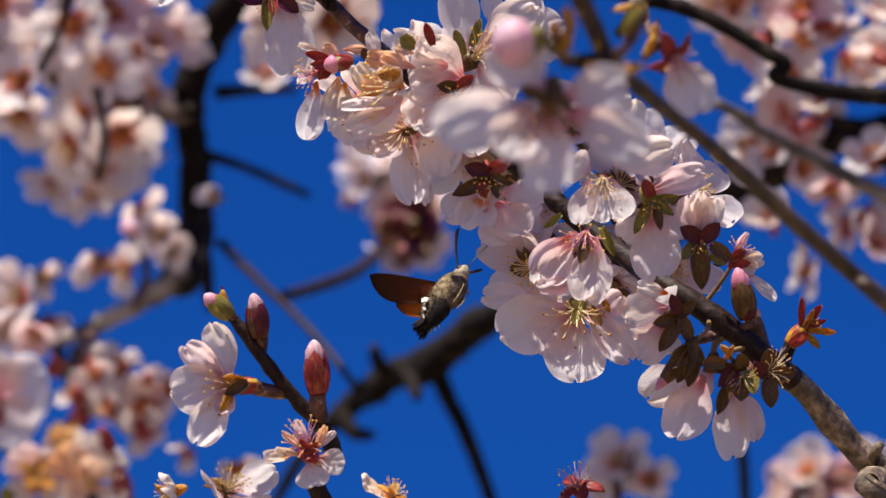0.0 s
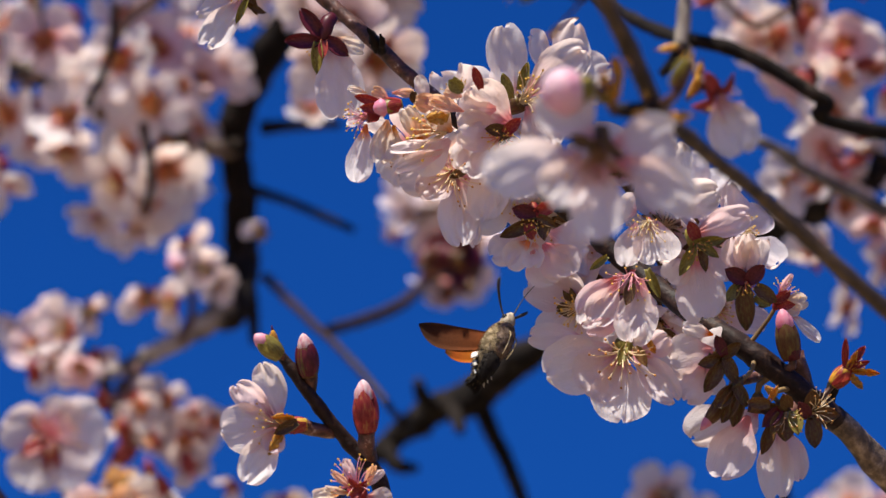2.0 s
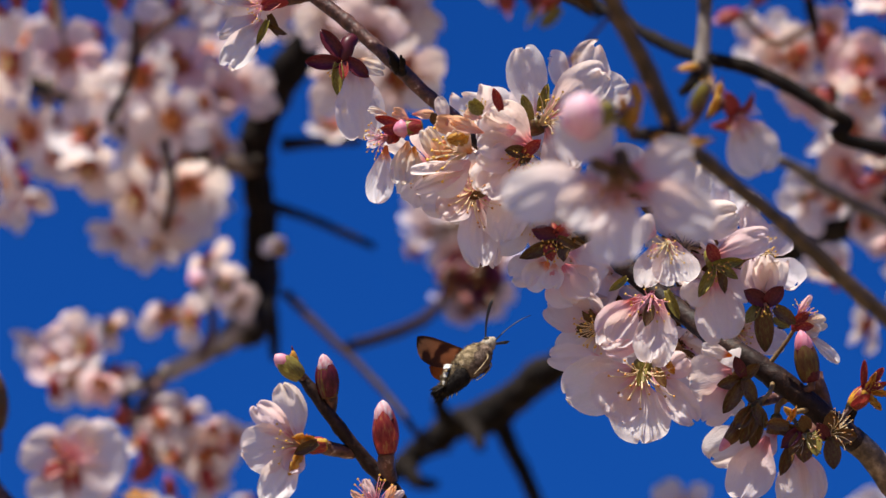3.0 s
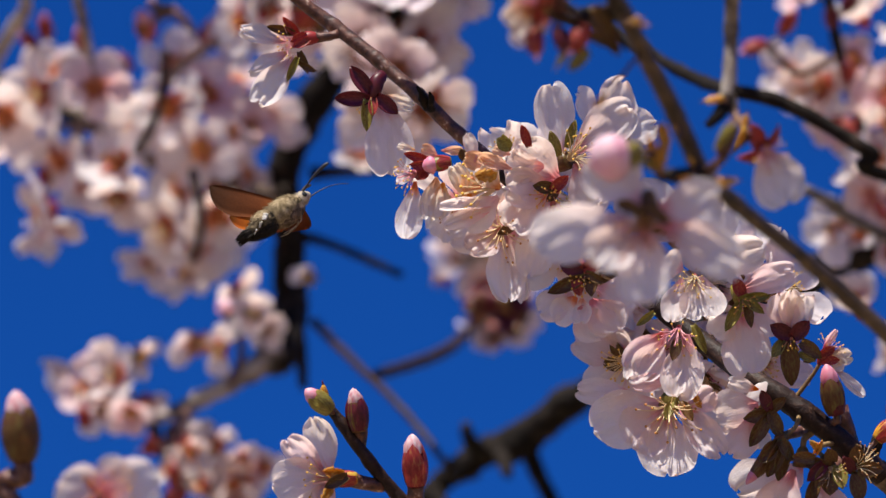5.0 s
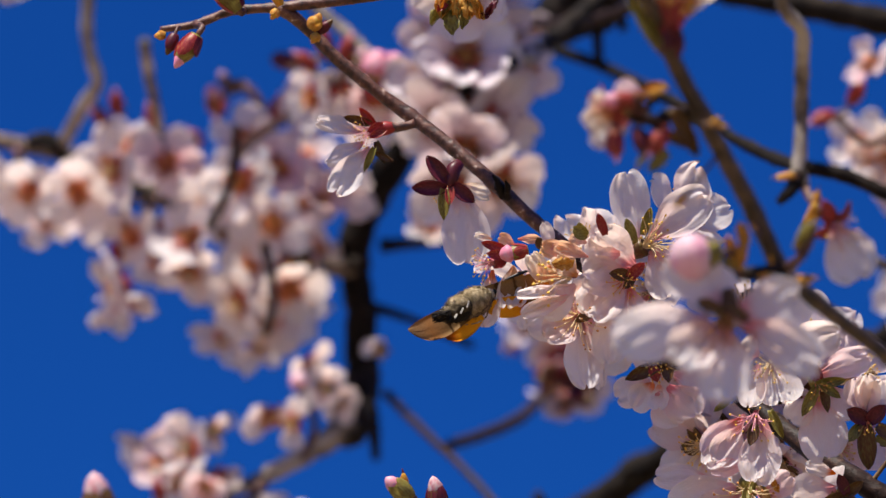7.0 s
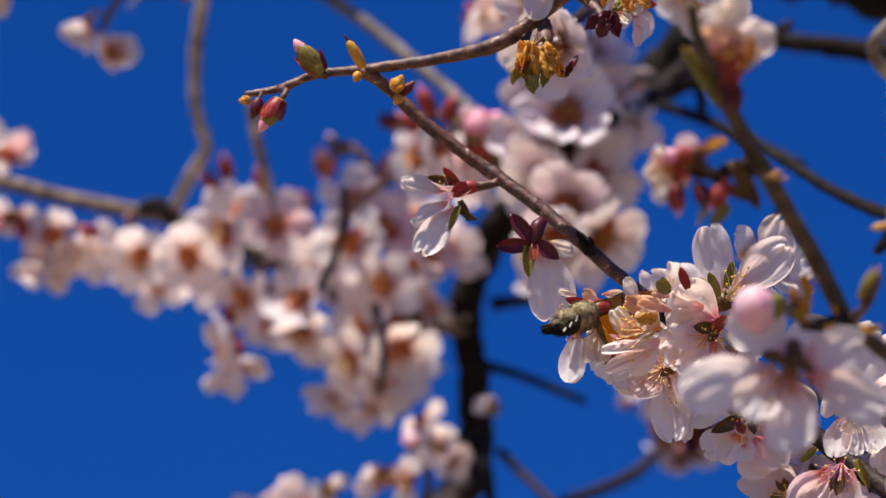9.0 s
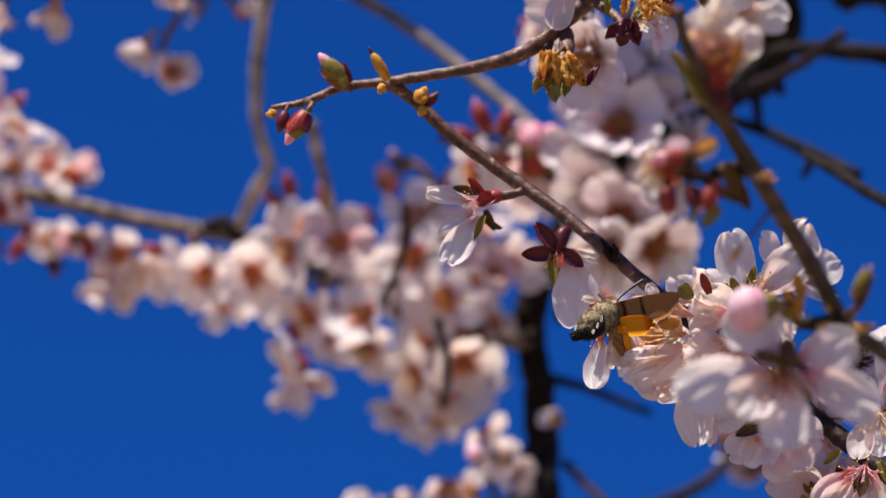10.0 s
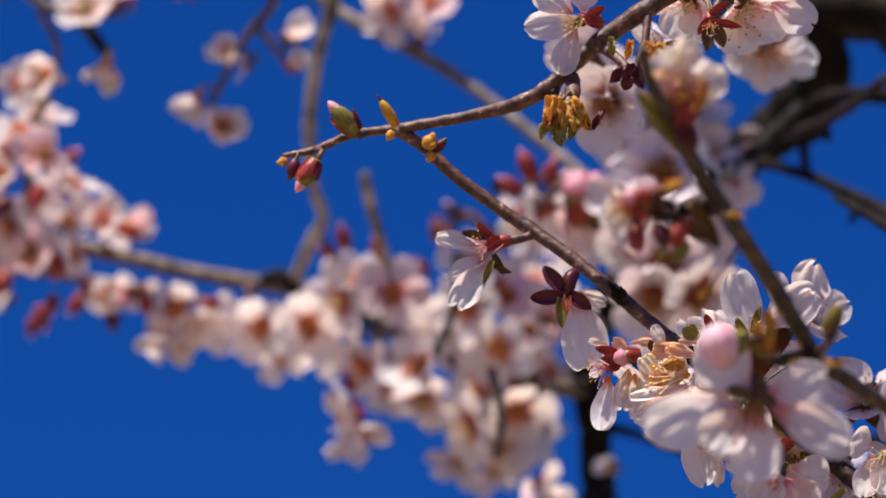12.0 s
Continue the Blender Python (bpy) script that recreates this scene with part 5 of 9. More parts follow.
blossom(b, 18.06, 1.57, 240.0, 136, 51, 17.7, petals="mixed", stamens="rust", calyx="red", open_by=42)
blossom(b, 21.45, 3.11, 240.0, 121, 35, 14.6, petals="pink", stamens="rust", open_by=8)
blossom(b, 23.30, 4.65, 240.0, 99, 38, 12.7, stamens="rust", petals="mixed", open_by=30)
bud(b, 12.33, 15.43, 233.0, 200, 70, 16.5, "crimson")
bud(b, 13.24, 16.04, 233.0, 60, 70, 16.5, "crimson")
bud(b, 15.97, 16.34, 233.0, 100, 60, 16.5, "dark")
bud(b, 16.58, 17.25, 233.0, 60, 60, 16.5, "dark")
bud(b, 16.88, 13.29, 233.0, 100, 60, 16.5, "crimson")
blossom(b, 18.32, 9.33, 233.5, 330, 34, 17, petals="pale", stamens="rust", keep="01234", calyx="red", open_by=14)
blossom(b, 19.22, 7.86, 239.0, 60, 50, 17, petals="fresh", stamens="rust", keep="01234", calyx="red", open_by=34)
blossom(b, 17.66, 9.76, 236.7, 120, 44, 14, petals="pink", stamens="rust", keep="013", calyx="red", open_by=24)
blossom(b, 20.50, 7.26, 239.6, 330, 40, 14, petals="mixed", stamens="rust", keep="013", calyx="red", open_by=34)
blossom(b, 19.93, 12.64, 236.6, 330, 29, 19, petals="pale", stamens="rust", keep="01234", calyx="red", open_by=14)
blossom(b, 18.84, 10.99, 230.6, 270, 23, 14, petals="mixed", stamens="rust", keep="02", calyx="red", open_by=14)
blossom(b, 23.03, 10.25, 234.1, 120, 21, 16, petals="mixed", stamens="rust", keep="01234", calyx="red", open_by=24)
blossom(b, 22.93, 9.49, 237.7, 60, 22, 14, petals="old", stamens="rust", keep="013", calyx="red", open_by=34)
blossom(b, 15.75, 12.30, 237.6, 270, 45, 16, petals="in_shade", stamens="rust", keep="01234", calyx="red", open_by=24)
blossom(b, 14.46, 12.98, 235.5, 210, 38, 15, petals="pale", stamens="rust", keep="0123", calyx="red", open_by=14)
blossom(b, 18.14, 12.66, 233.1, 60, 24, 16, petals="pink", stamens="rust", keep="01234", calyx="red", open_by=34)
blossom(b, 22.51, 4.91, 230.3, 120, 54, 16, petals="pale", stamens="rust", keep="01234", calyx="red", open_by=24)
blossom(b, 17.62, 5.03, 236.1, 120, 44, 14, petals="in_shade", stamens="rust", keep="013", calyx="red", open_by=24)
blossom(b, 19.19, 5.48, 233.1, 120, 51, 14, petals="old", stamens="rust", keep="013", calyx="red", open_by=24)
blossom(b, 21.50, 9.94, 233.8, 330, 34, 15, petals="pale", stamens="rust", keep="013", calyx="red", open_by=34)
blossom(b, 23.24, 12.65, 236.8, 60, 42, 16, petals="pale", stamens="rust", keep="01234", calyx="red", open_by=34)
blossom(b, 20.80, 11.39, 232.7, 120, 53, 15, petals="in_shade", stamens="rust", keep="01234", calyx="red", open_by=24)
blossom(b, 23.13, 1.88, 239.8, 330, 31, 15, petals="pale", stamens="rust", keep="0123", calyx="red", open_by=24)
blossom(b, 20.27, 3.28, 230.1, 270, 55, 14, petals="pink", stamens="rust", keep="013", calyx="red", open_by=24)
bud(b, 19.46, 11.60, 231.0, 10, 60, 15, "crimson")
bud(b, 19.91, 6.71, 231.0, 192, 60, 16, "crimson")
bud(b, 18.13, 6.71, 231.0, 315, 60, 16, "crimson")
bud(b, 16.35, 11.30, 231.0, 301, 60, 16, "crimson")
bud(b, 22.58, 10.27, 231.0, 323, 60, 16, "crimson")
bud(b, 19.76, 7.74, 231.0, 68, 60, 14, "crimson")
bud(b, 18.28, 11.75, 231.0, 30, 60, 14, "crimson")
stem(b, "twig", [(25.36, 9.98, 242.0, 0.420), (22.88, 11.84, 242.0, 0.378), (21.32, 13.09, 242.0, 0.336), (20.39, 14.95, 242.0, 0.294)], BARK_DARK, 2.0)
stem(b, "twig", [(23.92, 5.89, 240.0, 0.340), (21.45, 7.12, 240.0, 0.306), (19.60, 8.97, 240.0, 0.272), (18.37, 10.51, 240.0, 0.238)], BARK_DARK, 2.0)

# sprig of pink and white almond blossom, softly blurred
b = thing("low_far_sprig", at(10.47, -12.81, 250.00), "sprig of pink and white almond blossom, softly blurred", "flowering branch", "almond branches")
stem(b, "stem", [(8.93, -16.80, 252.0, 0.291), (10.47, -12.81, 250.0, 0.257), (10.79, -11.53, 250.0, 0.193)], BARK_TWIG)
blossom(b, 10.15, -12.17, 250.0, 125, 52, 20.3, petals="mixed", stamens="fresh", open_by=30)
blossom(b, 11.75, -13.13, 250.0, 114, 19, 15.3, stamens="rust", petals="mixed", open_by=18)
blossom(b, 9.50, -13.45, 250.0, 198, 61, 18.0, petals="fresh", stamens="fresh", open_by=42)
stem(b, "twig", [(17.70, -10.73, 262.0, 0.337), (17.97, -13.76, 262.0, 0.337), (18.04, -17.46, 262.0, 0.303)], BARK_DARK)
blossom(b, 21.74, -13.43, 262.0, 105, 52, 20.3, stamens="rust", petals="mixed", open_by=42)
blossom(b, 20.73, -14.44, 262.0, 165, 75, 21.4, stamens="fresh", petals="pink", open_by=30)
blossom(b, 23.76, -13.76, 262.0, 89, 24, 18.5, stamens="rust", petals="pink", calyx="red", open_by=18)
blossom(b, 25.78, -13.09, 262.0, 151, 33, 18.7, petals="pale", stamens="rust", open_by=18)
blossom(b, 22.75, -14.77, 262.0, 193, 72, 20.1, stamens="rust", petals="fresh", calyx="red", open_by=42)
stem(b, "twig", [(18.04, -17.46, 262.0, 0.303), (22.07, -14.10, 262.0, 0.269), (25.25, -13.66, 260.0, 0.234)], BARK_TWIG)

# almond branch with a dense cluster of open pink-white blossom
b = thing("flowering_branch", at(14.10, -7.35, 140.00), "almond branch with a dense cluster of open pink-white blossom", "flowering branch", "almond branches")
stem(b, "stem", [(58.00, -34.00, 214.0, 3.200), (40.00, -22.00, 180.0, 1.600), (15.39, -8.79, 140.0, 0.503), (14.10, -7.26, 140.0, 0.468), (12.84, -6.08, 139.6, 0.448), (11.71, -4.80, 139.0, 0.428), (10.88, -4.04, 138.6, 0.409)], BARK_MAIN, 2.4, rough=0.16)
# Same branch continued; its dark bark colour stands for the cluster's shadow.
stem(b, "young_stem", [(10.97, -4.11, 138.6, 0.409), (10.59, -3.80, 138.4, 0.400), (9.34, -2.82, 138.3, 0.385), (8.12, -1.85, 138.4, 0.365), (6.91, -1.06, 139.0, 0.345), (5.70, -0.16, 140.5, 0.325), (4.11, 1.11, 141.5, 0.309), (2.48, 2.57, 142.0, 0.274), (0.84, 4.02, 141.5, 0.254), (-0.80, 5.27, 141.0, 0.217), (-1.70, 5.96, 141.0, 0.208)], BARK_RED, 2.4, rough=0.14)
stem(b, "twig", [(-0.70, 5.39, 141.0, 0.208), (-2.47, 6.81, 141.5, 0.218), (-3.84, 8.07, 141.5, 0.236), (-5.36, 9.43, 142.0, 0.228), (-6.90, 10.62, 142.5, 0.238), (-8.03, 11.46, 142.5, 0.220), (-9.15, 12.40, 142.5, 0.220), (-10.08, 13.33, 142.5, 0.201), (-10.58, 13.81, 142.0, 0.219), (-11.17, 14.16, 141.8, 0.200)], BARK_TWIG, 1.9)
stem(b, "spur", [(10.09, -3.22, 140.0, 0.342), (9.87, -2.49, 139.5, 0.305), (9.78, -1.95, 139.5, 0.269)], BARK_TWIG, rough=0.3)
stem(b, "spur", [(10.81, -3.76, 140.0, 0.234), (10.95, -3.21, 139.5, 0.215), (11.07, -2.85, 139.5, 0.197)], BARK_DARK, rough=0.3)
stem(b, "spur", [(13.68, -6.99, 140.0, 0.234), (13.68, -6.41, 139.0, 0.196), (13.85, -6.14, 139.0, 0.125)], BARK_MAIN)
stem(b, "spur", [(8.92, -2.68, 140.0, 0.216), (8.14, -2.84, 139.0, 0.161), (7.67, -3.01, 138.6, 0.125)], BARK_TWIG)
stem(b, "spur", [(10.00, -3.58, 140.0, 0.216), (9.57, -3.91, 139.0, 0.161), (9.19, -3.81, 138.6, 0.125)], BARK_TWIG)
blossom(b, -2.64, 4.70, 143.0, 200, 60, 14.7, open_by=22, stamens="brown")
blossom(b, -1.55, 4.63, 143.5, 230, 45, 17.0, open_by=22, stamens="fresh")
blossom(b, -0.26, 4.23, 142.5, 240, 40, 18.3, open_by=22, stamens="fresh")
blossom(b, 0.29, 6.10, 143.5, 120, 45, 17.0, open_by=22, stamens="fresh")
blossom(b, 1.40, 4.63, 143.5, 150, 40, 18.4, open_by=22, stamens="fresh")
blossom(b, 2.24, 7.05, 144.0, 40, 55, 17.0, open_by=22, stamens="brown")
blossom(b, 2.14, 2.78, 143.5, 200, 40, 19.4, petals="rose", open_by=22, stamens="fresh")
blossom(b, 2.96, 2.04, 143.0, 210, 40, 18.4, petals="rose", open_by=22, stamens="brown")
blossom(b, 3.98, -0.17, 143.5, 230, 40, 19.4, petals="rose", open_by=22, stamens="fresh")
blossom(b, 3.04, -0.53, 142.5, 210, 45, 18.3, petals="rose", open_by=22, stamens="fresh")
blossom(b, 5.75, 2.05, 144.0, 60, 40, 17.6, petals="rose", open_by=22, stamens="brown")
blossom(b, 5.57, -1.09, 144.0, 250, 45, 17.6, petals="rose", open_by=22, stamens="brown")
blossom(b, 6.56, 2.78, 143.5, 70, 50, 17.5, petals="rose", open_by=22, stamens="fresh")
blossom(b, 7.30, -0.53, 143.5, 300, 45, 16.6, petals="rose", open_by=22, stamens="fresh")
blossom(b, 4.35, 3.89, 143.5, 100, 50, 18.4, open_by=22, stamens="fresh")
blossom(b, 7.98, 1.85, 142.5, 40, 55, 15.6, petals="rose", open_by=22, stamens="fresh")
blossom(b, 6.38, 0.76, 143.5, 270, 50, 17.5, petals="rose", open_by=22, stamens="fresh")
blossom(b, -0.81, 5.73, 143.5, 150, 50, 15.7, open_by=22, stamens="fresh")
blossom(b, 0.85, 3.34, 143.5, 260, 45, 17.5, open_by=22, stamens="fresh")
blossom(b, 0.96, 5.98, 138.2, 35, 48, 20, calyx="brown", stamens="fresh", sepals=True, keep="", leaves=[(101, 97, 0, 24.6, 0.59, "fresh", -2.1, 1.4, 0), (39, 88, -10, 25.7, 0.64, "fresh", 1.4, 1.8, 0), (-37, 80, -10, 16.6, 0.86, "fresh", 2.7, -0.4, 0), (-58, 80, 10, 18.0, 0.91, "crisp", 2.1, -1.4, 0), (110, 76, 0, 8.4, 0.42, "lime", -3.2, 1.4, 0.8), (73, 77, 0, 9.0, 0.36, "lime", -0.4, 4.1, 0.8)])
blossom(b, 0.39, 4.95, 138.0, 250, 35, 17, calyx="red", stamens="rust", sepals=True, keep="", leaves=[(139, 81, -15, 18.4, 0.85, "fresh", 2.5, 3.6, 0), (-127, 77, 12, 21.8, 0.68, "crisp", -1.4, 2.7, 0), (-108, 83, 8, 25.8, 0.49, "fresh", 0.4, -3.6, 0), (-79, 73, -30, 20.5, 0.52, "fresh", 0.0, -3.0, 0), (-172, 78, 0, 16.9, 0.90, "fresh", 0.4, 1.8, 0), (-176, 86, 0, 13.4, 0.92, "fresh", -2.3, 8.0, 0), (174, 66, 0, 7.4, 0.57, "olive", 0.4, 0.9, 0.8), (42, 65, 0, 7.1, 0.55, "crimson", 1.2, 0.9, 0.8), (-139, 50, 0, 4.6, 0.61, "olive", 0.4, -1.8, 0.8)])
blossom(b, -1.18, 3.76, 138.2, 235, 28, 20, calyx="brown", stamens="brown", sepals=False, keep="", leaves=[(-163, 81, 0, 18.5, 0.73, "fresh", -0.0, 1.2, 0), (-145, 71, 10, 15.6, 0.73, "rose", 0.9, -0.5, 0), (-88, 85, 0, 23.0, 0.57, "rose", 0.5, -1.4, 0), (-75, 88, 20, 23.3, 0.30, "rose", 2.1, -1.8, 0), (170, 95, 0, 12.4, 0.72, "fresh", 1.4, 1.8, 0), (-49, 83, 10, 16.6, 0.75, "fresh", 2.7, -0.5, 0), (159, 99, 0, 12.6, 0.85, "fresh", -0.9, 3.9, 0), (45, 101, 0, 10.3, 1.21, "fresh", 1.8, 1.3, 0), (-154, 61, 0, 6.1, 0.52, "olive", 2.7, 0.0, 0.8)])
blossom(b, -1.38, 5.04, 136.8, 190, 82, 23, calyx="dry", stamens="fresh", sepals=False, keep="", leaves=[(168, 85, 0, 11.6, 0.67, "apricot", 0.4, 6.7, 0), (119, 86, 0, 13.7, 0.56, "old", -7.6, -4.2, 0), (104, 90, 0, 9.5, 0.45, "fresh", -6.4, 8.1, 0), (-168, 83, 20, 17.6, 0.26, "pale", -1.1, -4.9, 0), (-162, 84, -10, 17.7, 0.34, "fresh", -0.5, -6.0, 0), (-146, 122, 0, 11.3, 0.78, "apricot", -2.3, 4.1, 0), (157, 90, 0, 6.3, 0.67, "apricot", 4.8, 10.3, 0), (159, 90, 0, 11.9, 0.44, "apricot", 5.3, 5.7, 0), (-141, 94, 0, 14.9, 0.76, "fresh", 1.2, -3.0, 0), (134, 102, 0, 10.0, 0.88, "old", 2.1, -1.2, 0), (178, 64, 0, 6.9, 0.61, "amber", -1.8, 3.5, 0.8), (143, 67, 0, 5.1, 0.90, "lime", 3.0, 13.4, 0.8), (109, 74, 0, 7.4, 0.43, "crimson", 10.2, 14.1, 0.8)])
blossom(b, -1.01, 6.13, 138.6, 110, 75, 11, calyx="dry", stamens="fresh", sepals=False, keep="", leaves=[(103, 73, 0, 6.9, 0.52, "lime", 0.0, 0.0, 0.8)])
blossom(b, -3.92, 5.53, 137.8, 195, 65, 15, calyx="red", stamens="red", sepals=True, keep="", leaves=[(-99, 78, 35, 19.2, 0.48, "pale", -0.4, -2.8, 0), (-101, 79, -10, 15.2, 0.54, "old", 6.4, -1.4, 0), (-98, 81, 10, 13.1, 0.54, "old", 8.7, -3.2, 0), (-143, 72, 30, 6.5, 0.59, "pale", -1.1, -0.5, 0), (152, 90, 0, 6.1, 0.70, "apricot", 6.9, 5.3, 0), (0, 90, 0, 7.5, 0.47, "apricot", 7.8, 7.1, 0), (164, 90, 0, 6.5, 0.38, "old", -0.2, 7.1, 0), (164, 76, 0, 8.0, 0.40, "crimson", 3.4, 3.9, 0.8), (174, 65, 0, 7.1, 0.50, "crimson", 3.9, 1.8, 0.8), (-135, 45, 0, 4.3, 0.58, "crimson", 2.1, -1.4, 0.8), (-90, 90, 0, 3.9, 0.81, "olive", 15.0, 7.5, 0.8)])
bud(b, -2.81, 5.87, 137.4, 190, 80, 9.5, "blush", stalked=False)
blossom(b, 1.31, 2.33, 137.8, 262, 55, 16, calyx="red", stamens="rust", sepals=True, keep="", leaves=[(-135, 70, 0, 11.5, 0.77, "pale", -0.9, -7.7, 0), (-87, 66, 20, 9.8, 0.83, "pale", 0.9, -8.2, 0), (-150, 95, 0, 12.4, 0.86, "rose", -2.1, -6.8, 0), (-51, 99, 0, 12.8, 1.11, "rose", 3.6, -8.5, 0), (-16, 103, 0, 13.3, 1.06, "rose", 5.3, -5.0, 0), (-60, 104, 0, 12.7, 0.97, "rose", 0.0, -10.3, 0), (164, 69, 0, 8.5, 0.63, "purple", 0.9, 0.4, 0.8), (28, 69, 0, 8.2, 0.56, "crimson", 1.8, 1.2, 0.8), (-157, 76, 0, 12.2, 0.38, "olive", 0.9, -1.8, 0.8), (-83, 64, 0, 7.0, 0.56, "olive", 3.2, -2.3, 0.8), (-30, 72, 0, 6.5, 0.49, "olive", 2.7, -0.5, 0.8), (-75, 67, 0, 5.2, 0.75, "crimson", -0.9, -3.6, 0.8)])
blossom(b, 5.00, 2.22, 137.4, 255, 40, 15, calyx="red", stamens="fresh", sepals=False, keep="", leaves=[(-106, 75, 10, 15.5, 0.55, "fresh", -4.1, -0.7, 0), (-87, 75, -5, 15.4, 1.01, "crisp", 1.8, 0.0, 0), (19, 84, 10, 20.2, 0.65, "fresh", 3.0, 4.1, 0), (66, 93, 0, 21.9, 0.64, "fresh", 1.2, 5.9, 0), (158, 82, 0, 7.2, 1.48, "fresh", -4.1, 2.3, 0)])
blossom(b, 6.47, 1.55, 137.6, 300, 55, 16, calyx="green", stamens="rust", sepals=True, keep="", leaves=[(23, 84, 5, 20.2, 0.54, "pink", -0.7, 2.1, 0), (-79, 82, 0, 21.9, 0.81, "fresh", -0.4, -4.3, 0), (-132, 85, 0, 10.7, 0.99, "rose", -1.8, -5.2, 0), (-50, 86, 0, 13.2, 0.73, "pink", 4.4, -1.6, 0), (114, 72, 0, 6.5, 0.65, "crimson", 0.4, 0.7, 0.8), (9, 72, 0, 9.5, 0.37, "lime", 0.0, -0.7, 0.8), (-117, 73, 0, 10.5, 0.37, "lime", -0.7, -2.1, 0.8), (-80, 69, 0, 8.5, 0.37, "olive", 1.8, -2.1, 0.8), (-36, 67, 0, 7.6, 0.42, "lime", 1.8, -1.1, 0.8)])
blossom(b, 8.02, 0.38, 137.4, 280, 70, 15, calyx="brown", stamens="rust", sepals=True, keep="", leaves=[(97, 82, 0, 13.9, 0.76, "pink", -1.1, -0.0, 0), (73, 74, 0, 14.3, 0.62, "fresh", 0.7, 0.0, 0), (86, 79, 0, 15.2, 0.58, "fresh", 0.0, 0.0, 0), (150, 68, 0, 8.0, 0.66, "purple", 0.0, -0.7, 0.8), (46, 66, 0, 7.5, 0.70, "purple", 1.2, -0.7, 0.8), (-86, 78, 0, 14.0, 0.45, "olive", -0.5, -2.3, 0.8), (-124, 63, 0, 6.7, 0.58, "lime", -2.8, -2.8, 0.8), (-38, 69, 0, 8.4, 0.55, "olive", 3.9, -2.8, 0.8), (-26, 59, 0, 5.8, 0.43, "lime", 3.9, -6.7, 0.8)])
blossom(b, 4.46, 0.55, 136.9, 255, 45, 18, calyx="red", stamens="red", sepals=False, keep="", leaves=[(-127, 80, 25, 22.2, 0.44, "fresh", -3.5, -0.0, 0), (-140, 87, 0, 16.6, 0.53, "pink", -4.9, -1.4, 0), (-95, 77, 0, 22.9, 0.67, "fresh", 2.5, -1.8, 0), (-172, 85, 0, 12.5, 0.50, "pink", -2.8, -15.9, 0), (-120, 94, 0, 14.3, 0.74, "rose", -4.9, -3.2, 0), (-66, 72, 0, 9.6, 0.33, "lime", 4.8, 0.7, 0.8), (-105, 66, 0, 7.4, 0.52, "olive", -0.5, -4.1, 0.8), (-142, 73, 0, 7.0, 0.35, "lime", -8.5, 4.8, 0.8)])
blossom(b, 4.21, -1.91, 138.2, 265, 30, 22, calyx="green", stamens="brown", sepals=True, keep="", leaves=[(-157, 79, 0, 25.4, 0.78, "fresh", -2.1, 0.9, 0), (175, 87, 0, 19.7, 0.45, "fresh", -11.1, 3.2, 0), (-138, 80, 8, 17.2, 0.99, "rose", -1.2, -1.4, 0), (-93, 77, 0, 22.0, 0.84, "fresh", -0.7, -2.1, 0), (-50, 82, 0, 22.5, 0.47, "rose", 3.2, 0.4, 0), (40, 85, 0, 11.1, 0.83, "pink", 5.9, -1.8, 0), (-108, 55, 0, 6.9, 0.46, "lime", 0.0, -0.4, 0.8), (-61, 59, 0, 7.7, 0.46, "olive", 4.6, 0.0, 0.8), (-59, 64, 0, 4.6, 0.54, "amber", 8.6, 1.8, 0.8)])
blossom(b, 7.16, -2.08, 138.0, 60, 60, 15, calyx="brown", stamens=None, sepals=True, keep="", leaves=[(-163, 86, 170, 14.9, 1.05, "fresh", -1.1, 2.1, 0), (-122, 82, 180, 14.8, 0.89, "rose", -2.3, -1.4, 0), (166, 79, 0, 10.9, 0.52, "pale", -1.1, 6.8, 0), (-102, 90, 170, 8.7, 1.22, "rose", -0.5, -3.6, 0), (141, 109, 180, 6.0, 1.76, "rose", 0.4, 3.6, 0), (-168, 69, 0, 8.2, 0.56, "olive", 1.8, -0.9, 0.8), (39, 68, 0, 7.9, 0.49, "olive", 2.1, 0.0, 0.8), (-122, 75, 0, 11.3, 0.44, "olive", 1.8, -2.1, 0.8), (-70, 70, 0, 8.9, 0.52, "olive", 3.2, -1.1, 0.8), (113, 74, 0, 7.1, 0.55, "purple", 2.1, 0.9, 0.8)])
bud(b, 7.57, -3.35, 137.6, 228, 80, 14.5, "slimpink", stalked=False)
blossom(b, 7.66, -3.13, 137.3, 225, 75, 13, calyx="brown", stamens=None, sepals=True, keep="", leaves=[(-137, 72, 0, 9.5, 0.59, "olive", 0.7, 0.9, 0.8), (-116, 76, 0, 12.4, 0.43, "olive", 1.8, 0.9, 0.8), (-101, 75, 0, 11.6, 0.43, "olive", 2.1, 0.0, 0.8), (-63, 76, 0, 8.2, 0.52, "olive", 0.7, 1.8, 0.8)])
blossom(b, 8.47, -3.88, 138.4, 265, 95, 19, calyx="brown", stamens=None, sepals=True, keep="", leaves=[(-143, 87, 160, 18.4, 0.75, "fresh", -5.7, 1.8, 0), (-111, 82, 15, 22.6, 0.72, "rose", -2.7, -0.9, 0), (-86, 79, -12, 26.1, 0.52, "fresh", 5.0, -2.7, 0), (-67, 90, 170, 18.0, 0.53, "rose", 8.0, -4.5, 0), (-139, 104, 180, 8.5, 1.26, "rose", 0.0, 0.0, 0), (-110, 66, 0, 9.8, 0.44, "olive", 4.5, -4.5, 0.8)])
